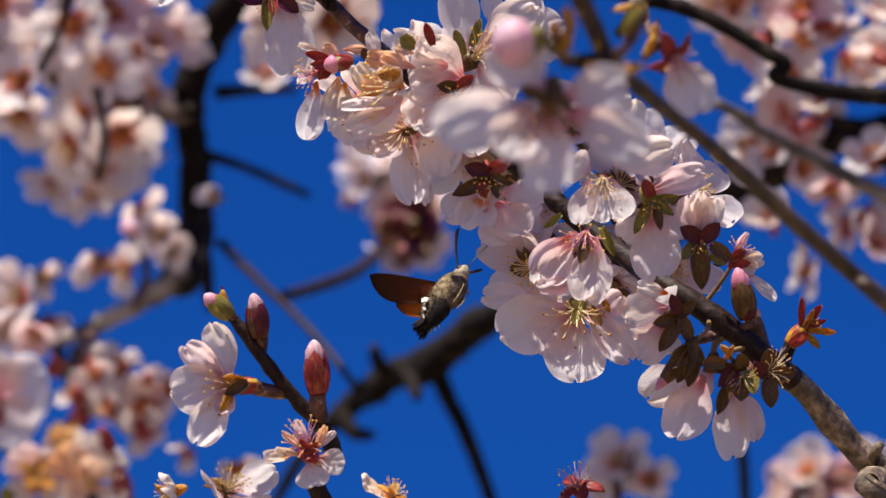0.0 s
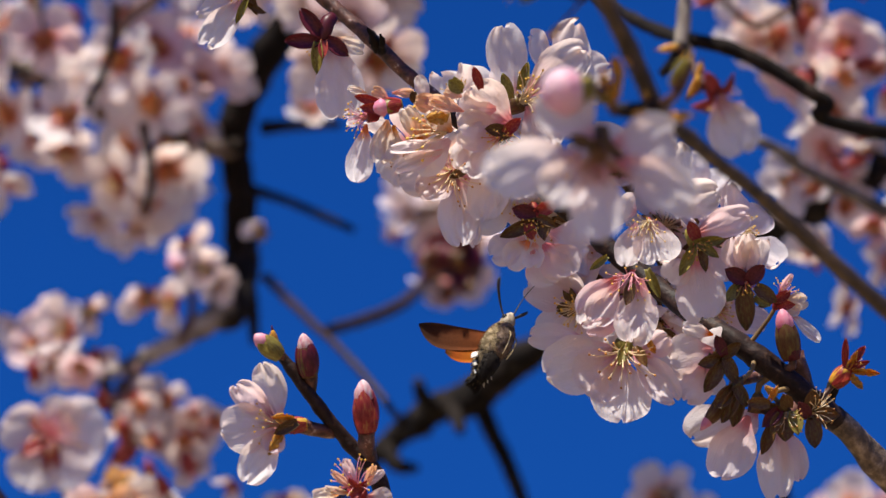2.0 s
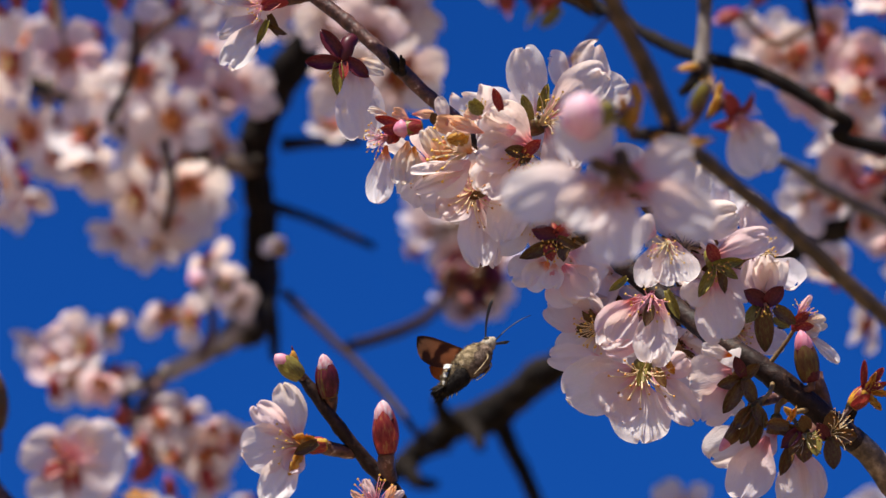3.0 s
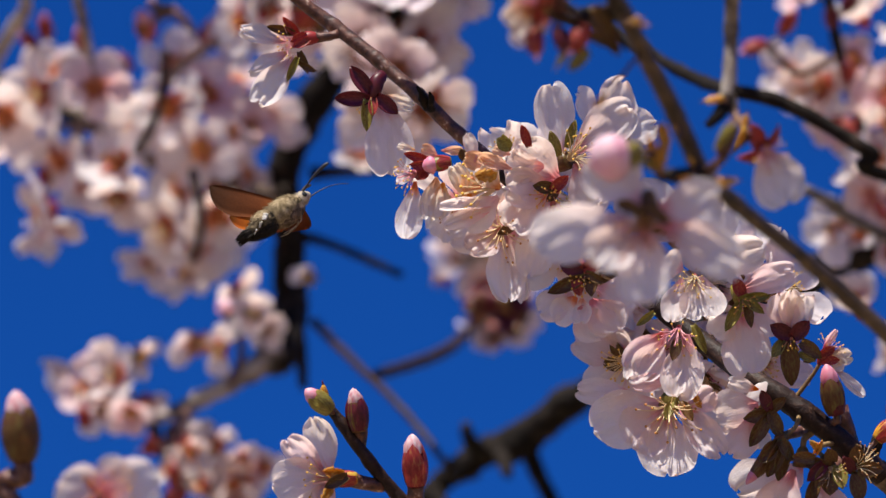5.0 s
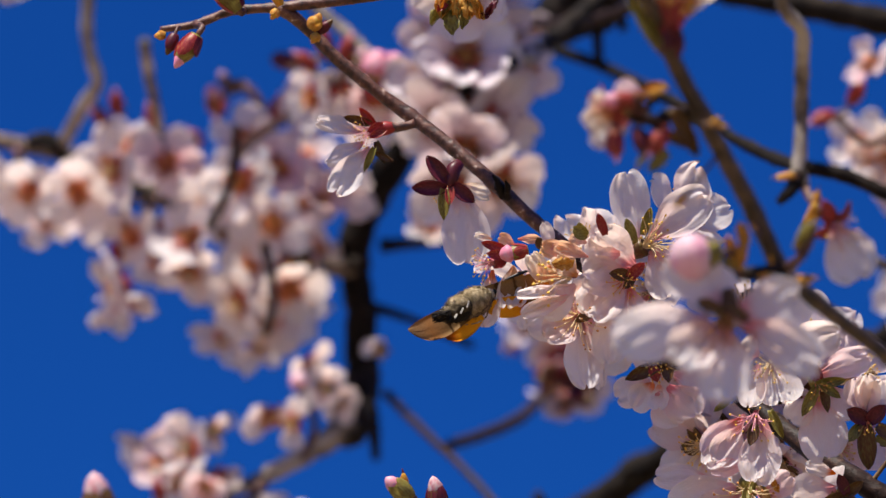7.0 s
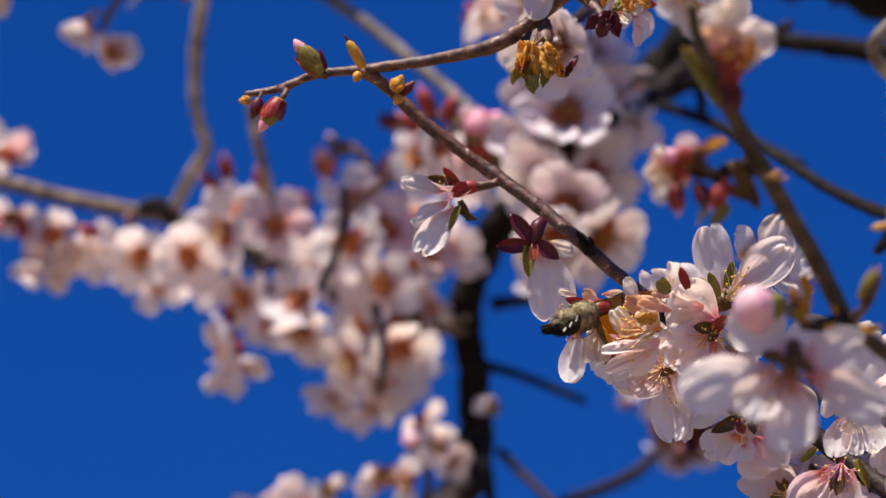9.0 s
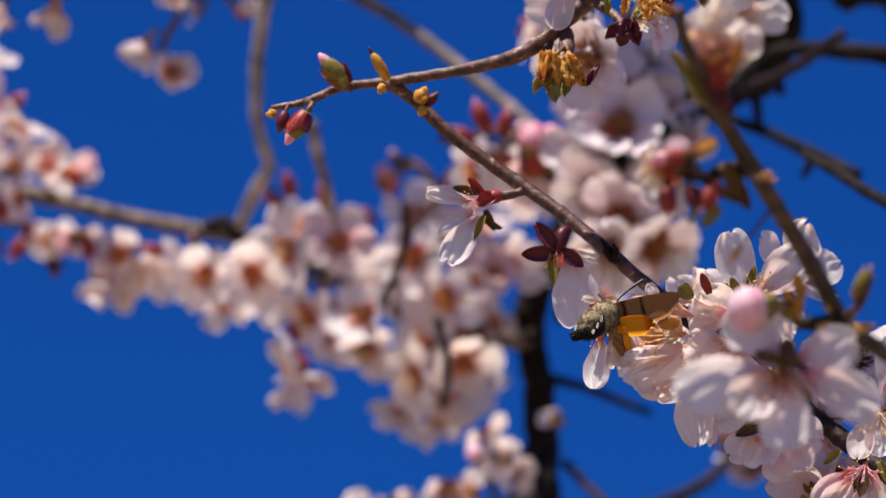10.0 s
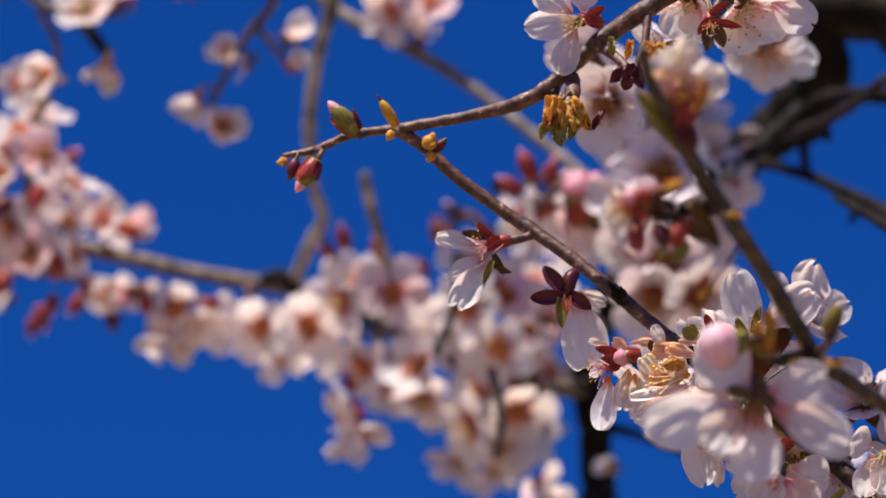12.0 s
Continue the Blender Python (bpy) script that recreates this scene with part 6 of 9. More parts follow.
blossom(b, 9.28, -3.84, 137.2, 300, 60, 14, calyx="brown", stamens="brown", sepals=True, keep="", leaves=[(165, 70, 0, 8.8, 0.52, "olive", -0.9, -0.0, 0.8), (-90, 66, 0, 7.4, 0.81, "olive", 0.0, -1.8, 0.8), (-136, 60, 0, 8.0, 0.58, "purple", -1.8, 0.9, 0.8), (112, 58, 0, 5.6, 0.81, "olive", 0.9, 1.8, 0.8), (-80, 60, 0, 7.9, 0.62, "lime", 2.7, 0.0, 0.8), (-117, 63, 0, 6.7, 0.58, "olive", -1.8, -0.9, 0.8)])
blossom(b, 10.07, -3.83, 137.0, 20, 60, 14, calyx="brown", stamens="brown", sepals=True, keep="", leaves=[(90, 68, 0, 8.0, 0.66, "olive", 0.5, -0.4, 0.8), (-85, 71, 0, 9.4, 0.60, "olive", 0.5, -1.8, 0.8), (-3, 67, 0, 7.7, 0.69, "olive", 1.2, -0.4, 0.8), (126, 61, 0, 6.2, 0.68, "purple", -0.9, -0.9, 0.8), (138, 55, 0, 5.2, 0.47, "amber", -11.5, 5.7, 0.8), (63, 55, 0, 5.3, 0.40, "amber", -12.4, 4.9, 0.8), (173, 74, 0, 7.4, 0.57, "olive", -13.3, 2.6, 0.8)])
bud(b, 9.55, -2.20, 138.0, 101, 85, 16.8, "stout")
blossom(b, 9.21, -0.25, 138.2, 60, 80, 12, calyx="red", stamens="red", sepals=True, keep="", leaves=[(6, 83, 0, 8.5, 0.71, "old", 0.5, -1.4, 0), (56, 83, 0, 7.8, 0.32, "pink", -0.7, 1.6, 0), (-44, 86, 20, 13.4, 0.26, "pale", 2.9, -4.1, 0), (-22, 80, 0, 5.8, 0.79, "old", 1.4, -2.3, 0), (37, 72, 0, 6.6, 0.54, "crimson", -2.1, -1.4, 0.8), (4, 70, 0, 5.9, 0.54, "crimson", -1.2, -2.3, 0.8), (-154, 79, 0, 5.0, 0.56, "olive", -3.0, -0.5, 0.8)])
bud(b, 10.91, -3.02, 138.6, 50, 82, 10.5, "amber", stalked=True)
blossom(b, 11.51, -2.45, 138.5, 40, 75, 9, calyx="red", stamens="rust", sepals=False, keep="", leaves=[(88, 84, 0, 9.0, 0.26, "crimson", -2.5, 0.4, 0.8), (51, 83, 0, 7.7, 0.37, "crimson", -0.9, 0.9, 0.8), (-6, 83, 0, 8.7, 0.29, "amber", 0.0, -0.9, 0.8), (-48, 81, 0, 6.3, 0.40, "amber", -0.9, -2.1, 0.8), (21, 72, 0, 6.4, 0.33, "crimson", -0.4, -0.0, 0.8), (60, 71, 0, 6.1, 0.35, "amber", -1.4, 0.4, 0.8)])
blossom(b, -7.93, 9.95, 141.0, 190, 72, 14, calyx="red", stamens="red", sepals=True, stalked=False, keep="", leaves=[(168, 87, 20, 16.5, 0.44, "crisp", -3.9, -0.5, 0), (-126, 83, 0, 20.7, 0.51, "crisp", -1.5, -5.3, 0), (-146, 90, 40, 15.3, 0.40, "crisp", -3.0, -4.1, 0), (130, 77, 0, 8.7, 0.35, "crimson", 0.8, 1.1, 0.8), (166, 77, 0, 9.1, 0.34, "olive", -1.2, 2.4, 0.8), (-68, 75, 0, 7.5, 0.38, "olive", 0.9, -3.9, 0.8), (-32, 66, 30, 7.2, 0.35, "olive", 1.6, -6.3, 0.8), (-113, 70, 0, 8.7, 0.29, "lime", 0.0, -6.2, 0.8), (-159, 53, 0, 5.8, 0.68, "crimson", 2.0, 1.0, 0.8), (-150, 58, 0, 6.6, 0.50, "crimson", 2.7, -0.2, 0.8)])
stem(b, "calyx_tube", [(-7.92, 9.94, 140.9, 0.13), (-7.72, 9.99, 140.9, 0.23), (-7.48, 10.03, 140.9, 0.24), (-7.21, 10.05, 140.9, 0.15)], SEPAL_RED)
stem(b, "spur", [(-7.29, 10.04, 140.9, 0.17), (-7.01, 10.08, 140.9, 0.15), (-6.59, 10.17, 141, 0.17)], BARK_TWIG, rough=0.35)
blossom(b, -5.50, 8.09, 140.4, 235, 120, 12, calyx="purple", stamens="fresh", sepals=True, stalked=False, keep="", leaves=[(-82, 92, 0, 27.4, 0.66, "crisp", 4.2, -0.3, 0), (-21, 96, 20, 10.3, 0.59, "old", 4.9, 0.6, 0), (128, 80, 0, 11.2, 0.47, "purple", 0.4, 0.9, 0.8), (179, 80, 0, 11.2, 0.47, "purple", -0.4, -0.9, 0.8), (-39, 77, 0, 8.8, 0.56, "purple", 2.3, -0.1, 0.8), (-91, 70, 0, 10.0, 0.40, "lime", -0.9, -1.5, 0.8), (-93, 67, 0, 6.3, 0.52, "crimson", 1.1, -1.0, 0.8)])
stem(b, "calyx_tube", [(-5.50, 7.99, 140.3, 0.1), (-5.37, 8.21, 140.3, 0.2), (-5.28, 8.59, 140.4, 0.25), (-5.09, 8.84, 140.6, 0.18)], SEPAL_PURPLE)
stem(b, "spur", [(-3.64, 7.78, 141.0, 0.17), (-3.78, 8.08, 140.6, 0.14), (-3.97, 8.42, 140.2, 0.04)], BARK_DARK, rough=0.7)
bud(b, -5.54, 8.32, 141.0, 225, 85, 6.5, "leaf", stalked=False)
stem(b, "spur", [(-3.56, 7.71, 140.9, 0.15), (-3.50, 7.99, 140.5, 0.11), (-3.56, 8.23, 140.1, 0.03)], BARK_DARK, rough=0.7)

# slender red-brown twig tipped with closed buds and dry bracts
b = thing("budding_twig", at(-1.94, 17.93, 141.00), "slender red-brown twig tipped with closed buds and dry bracts", "twig", "almond branches")
stem(b, "stem", [(36.00, 30.00, 176.0, 1.200), (18.00, 27.00, 152.0, 0.600), (4.05, 21.26, 142.5, 0.400), (0.17, 19.02, 141.4, 0.345), (-1.85, 17.85, 141.0, 0.330), (-3.53, 16.88, 141.0, 0.318), (-5.14, 15.63, 141.0, 0.272), (-6.53, 14.79, 141.0, 0.254), (-8.54, 14.43, 141.5, 0.200), (-11.13, 14.16, 141.8, 0.173), (-12.73, 14.04, 142.0, 0.155), (-13.93, 13.62, 142.0, 0.137), (-15.11, 13.46, 142.0, 0.109)], BARK_TWIG, 3.5, rough=0.15)
stem(b, "spur", [(-5.45, 15.26, 141.0, 0.163), (-5.63, 14.55, 140.5, 0.144), (-5.54, 14.22, 140.0, 0.126)], BARK_TWIG)
stem(b, "spur", [(-3.94, 16.52, 141.0, 0.199), (-3.13, 15.79, 140.0, 0.162), (-2.92, 15.35, 139.5, 0.143)], BARK_TWIG)
blossom(b, 1.02, 17.77, 143.0, 300, 50, 16.2, open_by=22)
blossom(b, -0.81, 17.98, 143.0, 240, 50, 14.7, open_by=25)
stem(b, "twig", [(-0.48, 24.26, 186.0, 0.334), (-2.29, 21.24, 180.0, 0.301), (-4.04, 18.89, 172.0, 0.265), (-5.66, 17.10, 165.0, 0.191)], BARK_RED, 2.0)
stem(b, "twig", [(-2.29, 21.24, 180.0, 0.254), (-0.57, 21.41, 190.0, 0.244), (1.31, 19.95, 192.0, 0.197)], BARK_TWIG, rough=0.3)
blossom(b, -5.33, 16.59, 162.0, 250, 35, 19.8, sepals=False, petals="in_shade", stamens="umber")
blossom(b, -5.88, 18.15, 163.0, 200, 45, 18.8, petals="in_shade", stamens="umber")
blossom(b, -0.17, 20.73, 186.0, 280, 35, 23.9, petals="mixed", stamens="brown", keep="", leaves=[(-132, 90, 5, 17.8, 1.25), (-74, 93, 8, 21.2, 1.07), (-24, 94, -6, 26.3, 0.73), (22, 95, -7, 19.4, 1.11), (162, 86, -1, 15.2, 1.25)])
blossom(b, -2.00, 17.08, 150.0, 200, 60, 15.4, petals="in_shade", calyx="red", stamens="red")
blossom(b, -4.47, 17.35, 140.6, 200, 60, 14, calyx="red", stamens="fresh", sepals=True, keep="", leaves=[(179, 88, 0, 19.0, 0.51, "pale", -0.0, -0.8, 0), (-114, 87, 15, 16.8, 0.54, "fresh", -1.7, -2.6, 0), (136, 90, 0, 15.2, 0.83, "fresh", -2.7, 2.5, 0), (86, 95, 0, 11.6, 1.09, "fresh", 1.1, 2.2, 0), (-35, 74, 0, 7.1, 0.41, "crimson", 1.4, 0.3, 0.8), (-123, 63, 0, 4.4, 0.65, "lime", 0.0, 0.0, 0.8), (23, 73, 0, 6.7, 0.48, "crimson", 3.0, 1.1, 0.8), (-19, 66, 0, 4.8, 0.52, "crimson", 4.8, -0.3, 0.8)])
blossom(b, -0.07, 16.93, 139.6, 275, 60, 12, calyx="red", stamens="rust", sepals=True, keep="", leaves=[(-63, 62, 0, 6.3, 0.51, "pink", -1.4, -0.5, 0), (-126, 72, 0, 6.6, 0.43, "crimson", -0.3, 0.8, 0.8), (-15, 78, 0, 9.9, 0.29, "crimson", 0.8, -0.1, 0.8), (-94, 77, 0, 8.6, 0.50, "olive", -0.5, -1.9, 0.8), (-75, 75, 0, 7.5, 0.57, "olive", 2.5, -2.1, 0.8), (30, 74, 0, 7.1, 0.45, "crimson", 0.7, 2.2, 0.8)])
blossom(b, 0.74, 17.39, 142.4, 280, 40, 20, calyx="brown", stamens="brown", sepals=False, keep="", leaves=[(-108, 79, 0, 10.6, 1.10, "rose", -12.5, 2.8, 0), (-98, 79, 0, 16.3, 0.94, "fresh", 0.1, 1.9, 0), (-70, 81, 0, 13.3, 1.15, "rose", 6.9, 1.5, 0), (-31, 87, 0, 17.4, 0.74, "fresh", 11.8, 3.1, 0)])
stem(b, "spur", [(-2.21, 17.60, 140.9, 0.15), (-2.33, 16.44, 140.3, 0.12), (-2.70, 15.50, 139.9, 0.09)], BARK_TWIG, rough=0.3)
stem(b, "spur", [(0.39, 17.98, 140.6, 0.2), (0.17, 17.42, 140.2, 0.17), (-0.05, 17.05, 139.8, 0.14)], BARK_TWIG, rough=0.3)
bud(b, -12.43, 14.06, 141.5, 129, 80, 14.9, "russet")
bud(b, -13.79, 13.18, 141.0, -124, 80, 13.5, "russet")
bud(b, -11.01, 14.17, 141.2, 118, 80, 13.1, "leaf", stalked=False)
bud(b, -11.11, 13.99, 140.8, -120, 80, 3.9, "knob", stalked=False)
bud(b, -9.98, 13.33, 140.8, 58, 80, 6.2, "knob", stalked=False)
bud(b, -9.77, 13.24, 141.0, 39, 80, 6.6, "dark", stalked=False)
bud(b, -9.75, 13.18, 140.8, -125, 80, 4.1, "knob", stalked=False)
bud(b, -14.89, 13.24, 141.6, -177, 80, 4.0, "knob", stalked=False)
bud(b, -14.55, 13.25, 141.3, -111, 80, 7.7, "dark")
blossom(b, -5.33, 14.46, 139.6, 250, 60, 9, calyx="dry", stamens="umber", sepals=True, keep="", leaves=[(-105, 81, 10, 12.3, 0.50, "amber", 0.2, 2.7, 0.8), (-85, 76, -15, 10.6, 0.47, "amber", 2.0, 0.8, 0.8), (-130, 77, 20, 9.2, 0.51, "rag", -0.8, -3.8, 0.8), (-85, 71, 0, 9.4, 0.61, "rag", 0.2, -5.8, 0.8), (-132, 54, 0, 6.0, 0.48, "crimson", -0.8, -3.4, 0.8), (-105, 66, 30, 8.6, 0.46, "amber", -1.2, 2.0, 0.8)])
blossom(b, -4.70, 14.46, 139.6, 290, 60, 9, calyx="dry", stamens="umber", sepals=True, keep="", leaves=[(-60, 81, 10, 12.8, 0.36, "amber", -1.5, 1.3, 0.8), (-86, 70, -20, 8.8, 0.57, "amber", -0.5, -1.3, 0.8), (-86, 68, 25, 9.2, 0.43, "amber", 1.9, -0.5, 0.8), (-103, 77, 0, 9.1, 0.39, "rag", -0.3, -4.2, 0.8), (57, 83, 0, 7.8, 0.32, "husk", 5.2, -9.0, 0.8), (-11, 72, 0, 3.2, 0.66, "husk", 3.7, -8.3, 0.8)])
stem(b, "spur", [(-4.91, 15.48, 141, 0.22), (-4.86, 14.92, 140.4, 0.24), (-4.96, 14.46, 139.9, 0.2), (-5.07, 14.22, 139.7, 0.08)], BARK_TWIG, rough=0.3)
blossom(b, -1.90, 15.91, 139.2, 60, 30, 13, calyx="dry", stamens="umber", sepals=True, keep="", leaves=[(-43, 72, 10, 6.4, 0.72, "old", -4.6, -3.1, 0), (-35, 72, -20, 6.6, 0.65, "pink", 0.1, -4.8, 0), (-90, 84, 20, 9.6, 0.37, "pink", 1.9, -5.9, 0), (21, 57, 0, 5.5, 0.65, "old", 0.2, -2.9, 0), (-44, 68, 0, 8.0, 0.53, "amber", 0.6, 2.8, 0.8), (-114, 66, 20, 7.3, 0.54, "amber", -1.3, 3.0, 0.8), (-76, 61, 0, 7.3, 0.54, "amber", -2.4, 2.1, 0.8), (21, 81, 0, 6.4, 0.39, "husk", 2.4, 1.4, 0.8), (-106, 72, 0, 6.6, 0.49, "amber", -8.0, 4.0, 0.8), (-149, 79, 10, 10.4, 0.45, "husk", -7.1, -4.3, 0.8), (-108, 76, 0, 8.1, 0.66, "husk", -8.5, -4.8, 0.8), (-75, 75, 0, 7.9, 0.59, "husk", -6.6, -4.9, 0.8), (-101, 56, 0, 5.3, 0.47, "rag", -4.4, -0.6, 0.8), (-90, 82, 0, 6.8, 0.42, "rag", -14.5, 5.8, 0.8)])

# dark twig with fat red buds and one side-on blossom
b = thing("low_bud_twig", at(-3.41, -6.32, 137.00), "dark twig with fat red buds and one side-on blossom", "twig", "almond branches")
stem(b, "stem", [(30.00, -28.00, 160.0, 1.600), (10.00, -24.00, 142.0, 1.000), (-2.90, -9.17, 137.5, 0.353), (-3.41, -6.32, 137.0, 0.282), (-3.85, -5.44, 137.0, 0.246), (-4.47, -4.82, 137.0, 0.220), (-5.34, -3.76, 136.8, 0.211), (-6.04, -2.79, 136.8, 0.202), (-6.66, -2.00, 136.8, 0.158), (-7.10, -1.65, 136.8, 0.123)], BARK_RED, 1.5)
stem(b, "spur", [(-5.70, -3.24, 137.0, 0.211), (-5.66, -2.79, 136.8, 0.228), (-5.68, -2.44, 136.6, 0.211)], BARK_TWIG)
stem(b, "spur", [(-3.77, -5.35, 137.0, 0.229), (-3.86, -4.81, 136.6, 0.263), (-3.87, -4.36, 136.4, 0.245)], BARK_TWIG, rough=0.35)
stem(b, "spur", [(-4.91, -4.47, 137.0, 0.194), (-5.68, -4.37, 136.6, 0.228), (-6.29, -4.10, 136.4, 0.210)], BARK_TWIG, rough=0.35)
bud(b, -5.68, -2.75, 136.6, 98, 85, 14.2, "maroon")
bud(b, -3.87, -4.50, 136.4, 95, 85, 17.2, "red")
bud(b, -6.59, -2.09, 136.5, 140, 80, 10.9, "pink")
bud(b, -6.74, -1.88, 136.7, 100, 85, 7.9, "leaf", stalked=False)
blossom(b, -8.31, -7.52, 136.5, 200, 60, 12.3, petals="old", keep="0", calyx="dry", stamens="fresh")
blossom(b, -6.76, -7.55, 137.0, 60, 60, 15.0, keep="014", open_by=35)
blossom(b, -1.65, -7.70, 136.5, 60, 70, 10.9, petals="old", keep="014", calyx="dry")
stem(b, "twig", [(-2.90, -9.17, 137.5, 0.247), (-5.35, -8.78, 137.0, 0.211), (-7.64, -8.25, 137.0, 0.176), (-8.69, -8.08, 137.0, 0.141)], BARK_TWIG)
stem(b, "twig", [(-2.90, -9.17, 137.5, 0.247), (-1.83, -8.43, 137.0, 0.176), (-1.65, -8.08, 137.0, 0.141)], BARK_TWIG)
blossom(b, 4.30, -7.57, 139.0, 110, 55, 15.2, keep="", calyx="red", stamens="red")
stem(b, "twig", [(-2.90, -9.17, 137.5, 0.247), (1.17, -9.55, 138.0, 0.213), (4.03, -8.73, 139.0, 0.179), (4.30, -8.02, 139.0, 0.143)], BARK_TWIG)
blossom(b, -6.58, -4.20, 136.2, 178, 80, 17, calyx="brown", stamens="fresh", sepals=True, keep="", leaves=[(105, 84, 0, 19.1, 0.51, "fresh", -0.0, 1.1, 0), (140, 77, 0, 17.9, 0.57, "pink", -2.1, 1.8, 0), (-174, 75, 0, 19.4, 0.86, "fresh", -0.4, -0.4, 0), (-124, 79, 0, 20.4, 0.60, "fresh", -0.7, -1.8, 0), (-126, 78, 0, 9.3, 0.94, "pink", 0.5, -1.1, 0), (168, 63, 0, 6.5, 0.59, "amber", 3.2, 1.2, 0.8), (-153, 69, 0, 8.4, 0.46, "olive", 4.9, 0.4, 0.8), (-118, 77, 0, 8.8, 0.36, "amber", 0.5, -2.3, 0.8)])
bud(b, -5.74, -4.21, 136.3, 182, 85, 9.5, "amber", stalked=True)
blossom(b, -4.17, -6.23, 135.9, 110, 45, 19, calyx="red", stamens="red", sepals=True, keep="", leaves=[(-13, 72, 0, 9.5, 0.92, "fresh", 3.0, -2.1, 0), (-168, 78, 30, 9.9, 0.60, "old", -4.9, -1.2, 0), (-77, 70, 0, 8.6, 1.21, "fresh", 0.4, -3.9, 0), (107, 79, 0, 10.3, 0.34, "pink", -0.5, 0.5, 0), (141, 78, 0, 9.3, 0.34, "apricot", -1.4, 0.5, 0), (38, 79, 0, 10.2, 0.31, "pink", 1.2, 0.5, 0), (67, 79, 0, 10.1, 0.28, "apricot", 2.1, -0.3, 0), (166, 73, 0, 10.0, 0.28, "old", -2.3, -1.2, 0), (122, 61, 0, 6.1, 0.45, "crimson", 0.0, 0.0, 0.8), (49, 61, 0, 6.1, 0.46, "crimson", 0.7, 0.0, 0.8), (-144, 52, 0, 4.9, 0.57, "crimson", 0.0, -1.2, 0.8)])

# dark olive branch close by with a large blurred blossom
b = thing("front_branch", at(10.88, -1.37, 108.00), "dark olive branch close by with a large blurred blossom", "branch", "almond branches")
stem(b, "stem", [(0.34, 12.03, 99.0, 0.127), (0.50, 11.12, 99.5, 0.153), (1.11, 9.75, 100.5, 0.194), (1.81, 8.41, 101.5, 0.222), (2.52, 7.20, 102.5, 0.224), (3.24, 5.88, 103.3, 0.226), (3.97, 4.43, 104.3, 0.228), (4.67, 3.86, 105.0, 0.202), (5.53, 3.21, 106.0, 0.191), (6.54, 2.49, 107.0, 0.192), (7.48, 1.72, 108.0, 0.222), (8.86, 0.50, 108.5, 0.209), (10.02, -0.48, 109.0, 0.224), (11.08, -1.33, 110.0, 0.226), (12.20, -2.27, 111.0, 0.285), (34.00, -18.00, 150.0, 1.600), (54.00, -34.00, 208.0, 2.600)], BARK_OLIVE, 3.2)
stem(b, "spur", [(3.95, 4.49, 104.0, 0.227), (3.40, 4.40, 103.5, 0.199), (2.86, 4.41, 103.0, 0.159)], BARK_DARK)
stem(b, "spur", [(4.02, 4.49, 104.0, 0.134), (4.44, 4.91, 103.0, 0.106), (4.71, 5.57, 103.0, 0.093)], BARK_TWIG)
bud(b, 2.39, 4.89, 102.4, 185, 85, 12.4, "ball")
bud(b, 4.25, 4.97, 103.0, 70, 70, 3.7, "leaf")
bud(b, 4.31, 5.04, 103.0, 60, 75, 9.3, "sliver")
bud(b, 4.31, 4.18, 103.0, 0, 80, 3.6, "leaf")
bud(b, 3.25, 5.43, 102.8, 130, 70, 3.4, "leaf")
bud(b, 2.86, 4.51, 103.0, 170, 70, 2.9, "leaf")
bud(b, 3.65, 4.64, 103.0, 110, 70, 2.9, "leaf")
bud(b, 2.06, 8.02, 102.0, 20, 70, 4.5, "leaf")
stem(b, "spur", [(1.86, 8.23, 102.0, 0.223), (1.18, 8.23, 101.5, 0.183), (0.77, 7.94, 101.0, 0.143)], BARK_DARK)
bud(b, 1.04, 7.86, 101.0, 235, 75, 9.1, "crimson")
bud(b, 0.68, 7.46, 101.0, 240, 75, 8.0, "sliver")
blossom(b, -0.31, 8.46, 101.0, 200, 70, 9.1, petals="old", calyx="red", stamens="red", keep="", leaves=[(-173, 90, -8, 5.2, 0.89), (-117, 86, 18, 8.7, 0.59), (-148, 84, -12, 8.5, 0.46)])
bud(b, 0.59, 8.62, 100.8, 20, 80, 4.1, "leaf")
bud(b, -0.19, 7.84, 101.0, 275, 75, 8.6, "crimson")
bud(b, 0.35, 7.82, 101.0, 290, 75, 7.8, "dark")
stem(b, "spur", [(1.60, 8.37, 101.8, 0.131), (0.91, 8.07, 101.0, 0.117), (0.09, 8.17, 101.0, 0.104)], BARK_RED)
blossom(b, 1.07, 10.57, 100.5, 95, 75, 10.3, petals="old", calyx="red", open_by=60, stamens=None, keep="", leaves=[(135, 88, 12, 6.4, 1.01), (49, 91, -12, 6.9, 0.94), (90, 97, -12, 7.2, 0.83)])
bud(b, 1.12, 10.02, 100.5, 95, 80, 10.3, "dark")
bud(b, 0.91, 9.76, 100.6, 118, 80, 15.5, "sliver")
bud(b, 1.24, 9.54, 100.6, 80, 80, 7.8, "dark")
bud(b, 1.53, 6.29, 101.5, 230, 75, 5.3, "leaf")
blossom(b, 1.29, 11.19, 100.4, 80, 60, 10.8, petals="old", calyx="red", stamens="rust", keep="", leaves=[(137, 96, 12, 11.5, 0.67), (90, 86, 11, 12.9, 0.76), (0, 90, -12, 11.0, 0.82), (-44, 88, 8, 8.4, 0.92)])
bud(b, 0.95, 10.10, 100.4, 85, 80, 9.0, "crimson")
bud(b, 0.67, 8.65, 100.4, 20, 80, 5.9, "leaf")
bud(b, 0.24, 8.54, 100.5, 185, 75, 7.5, "rose")
bud(b, 2.19, 7.94, 101.0, 350, 75, 4.2, "leaf")
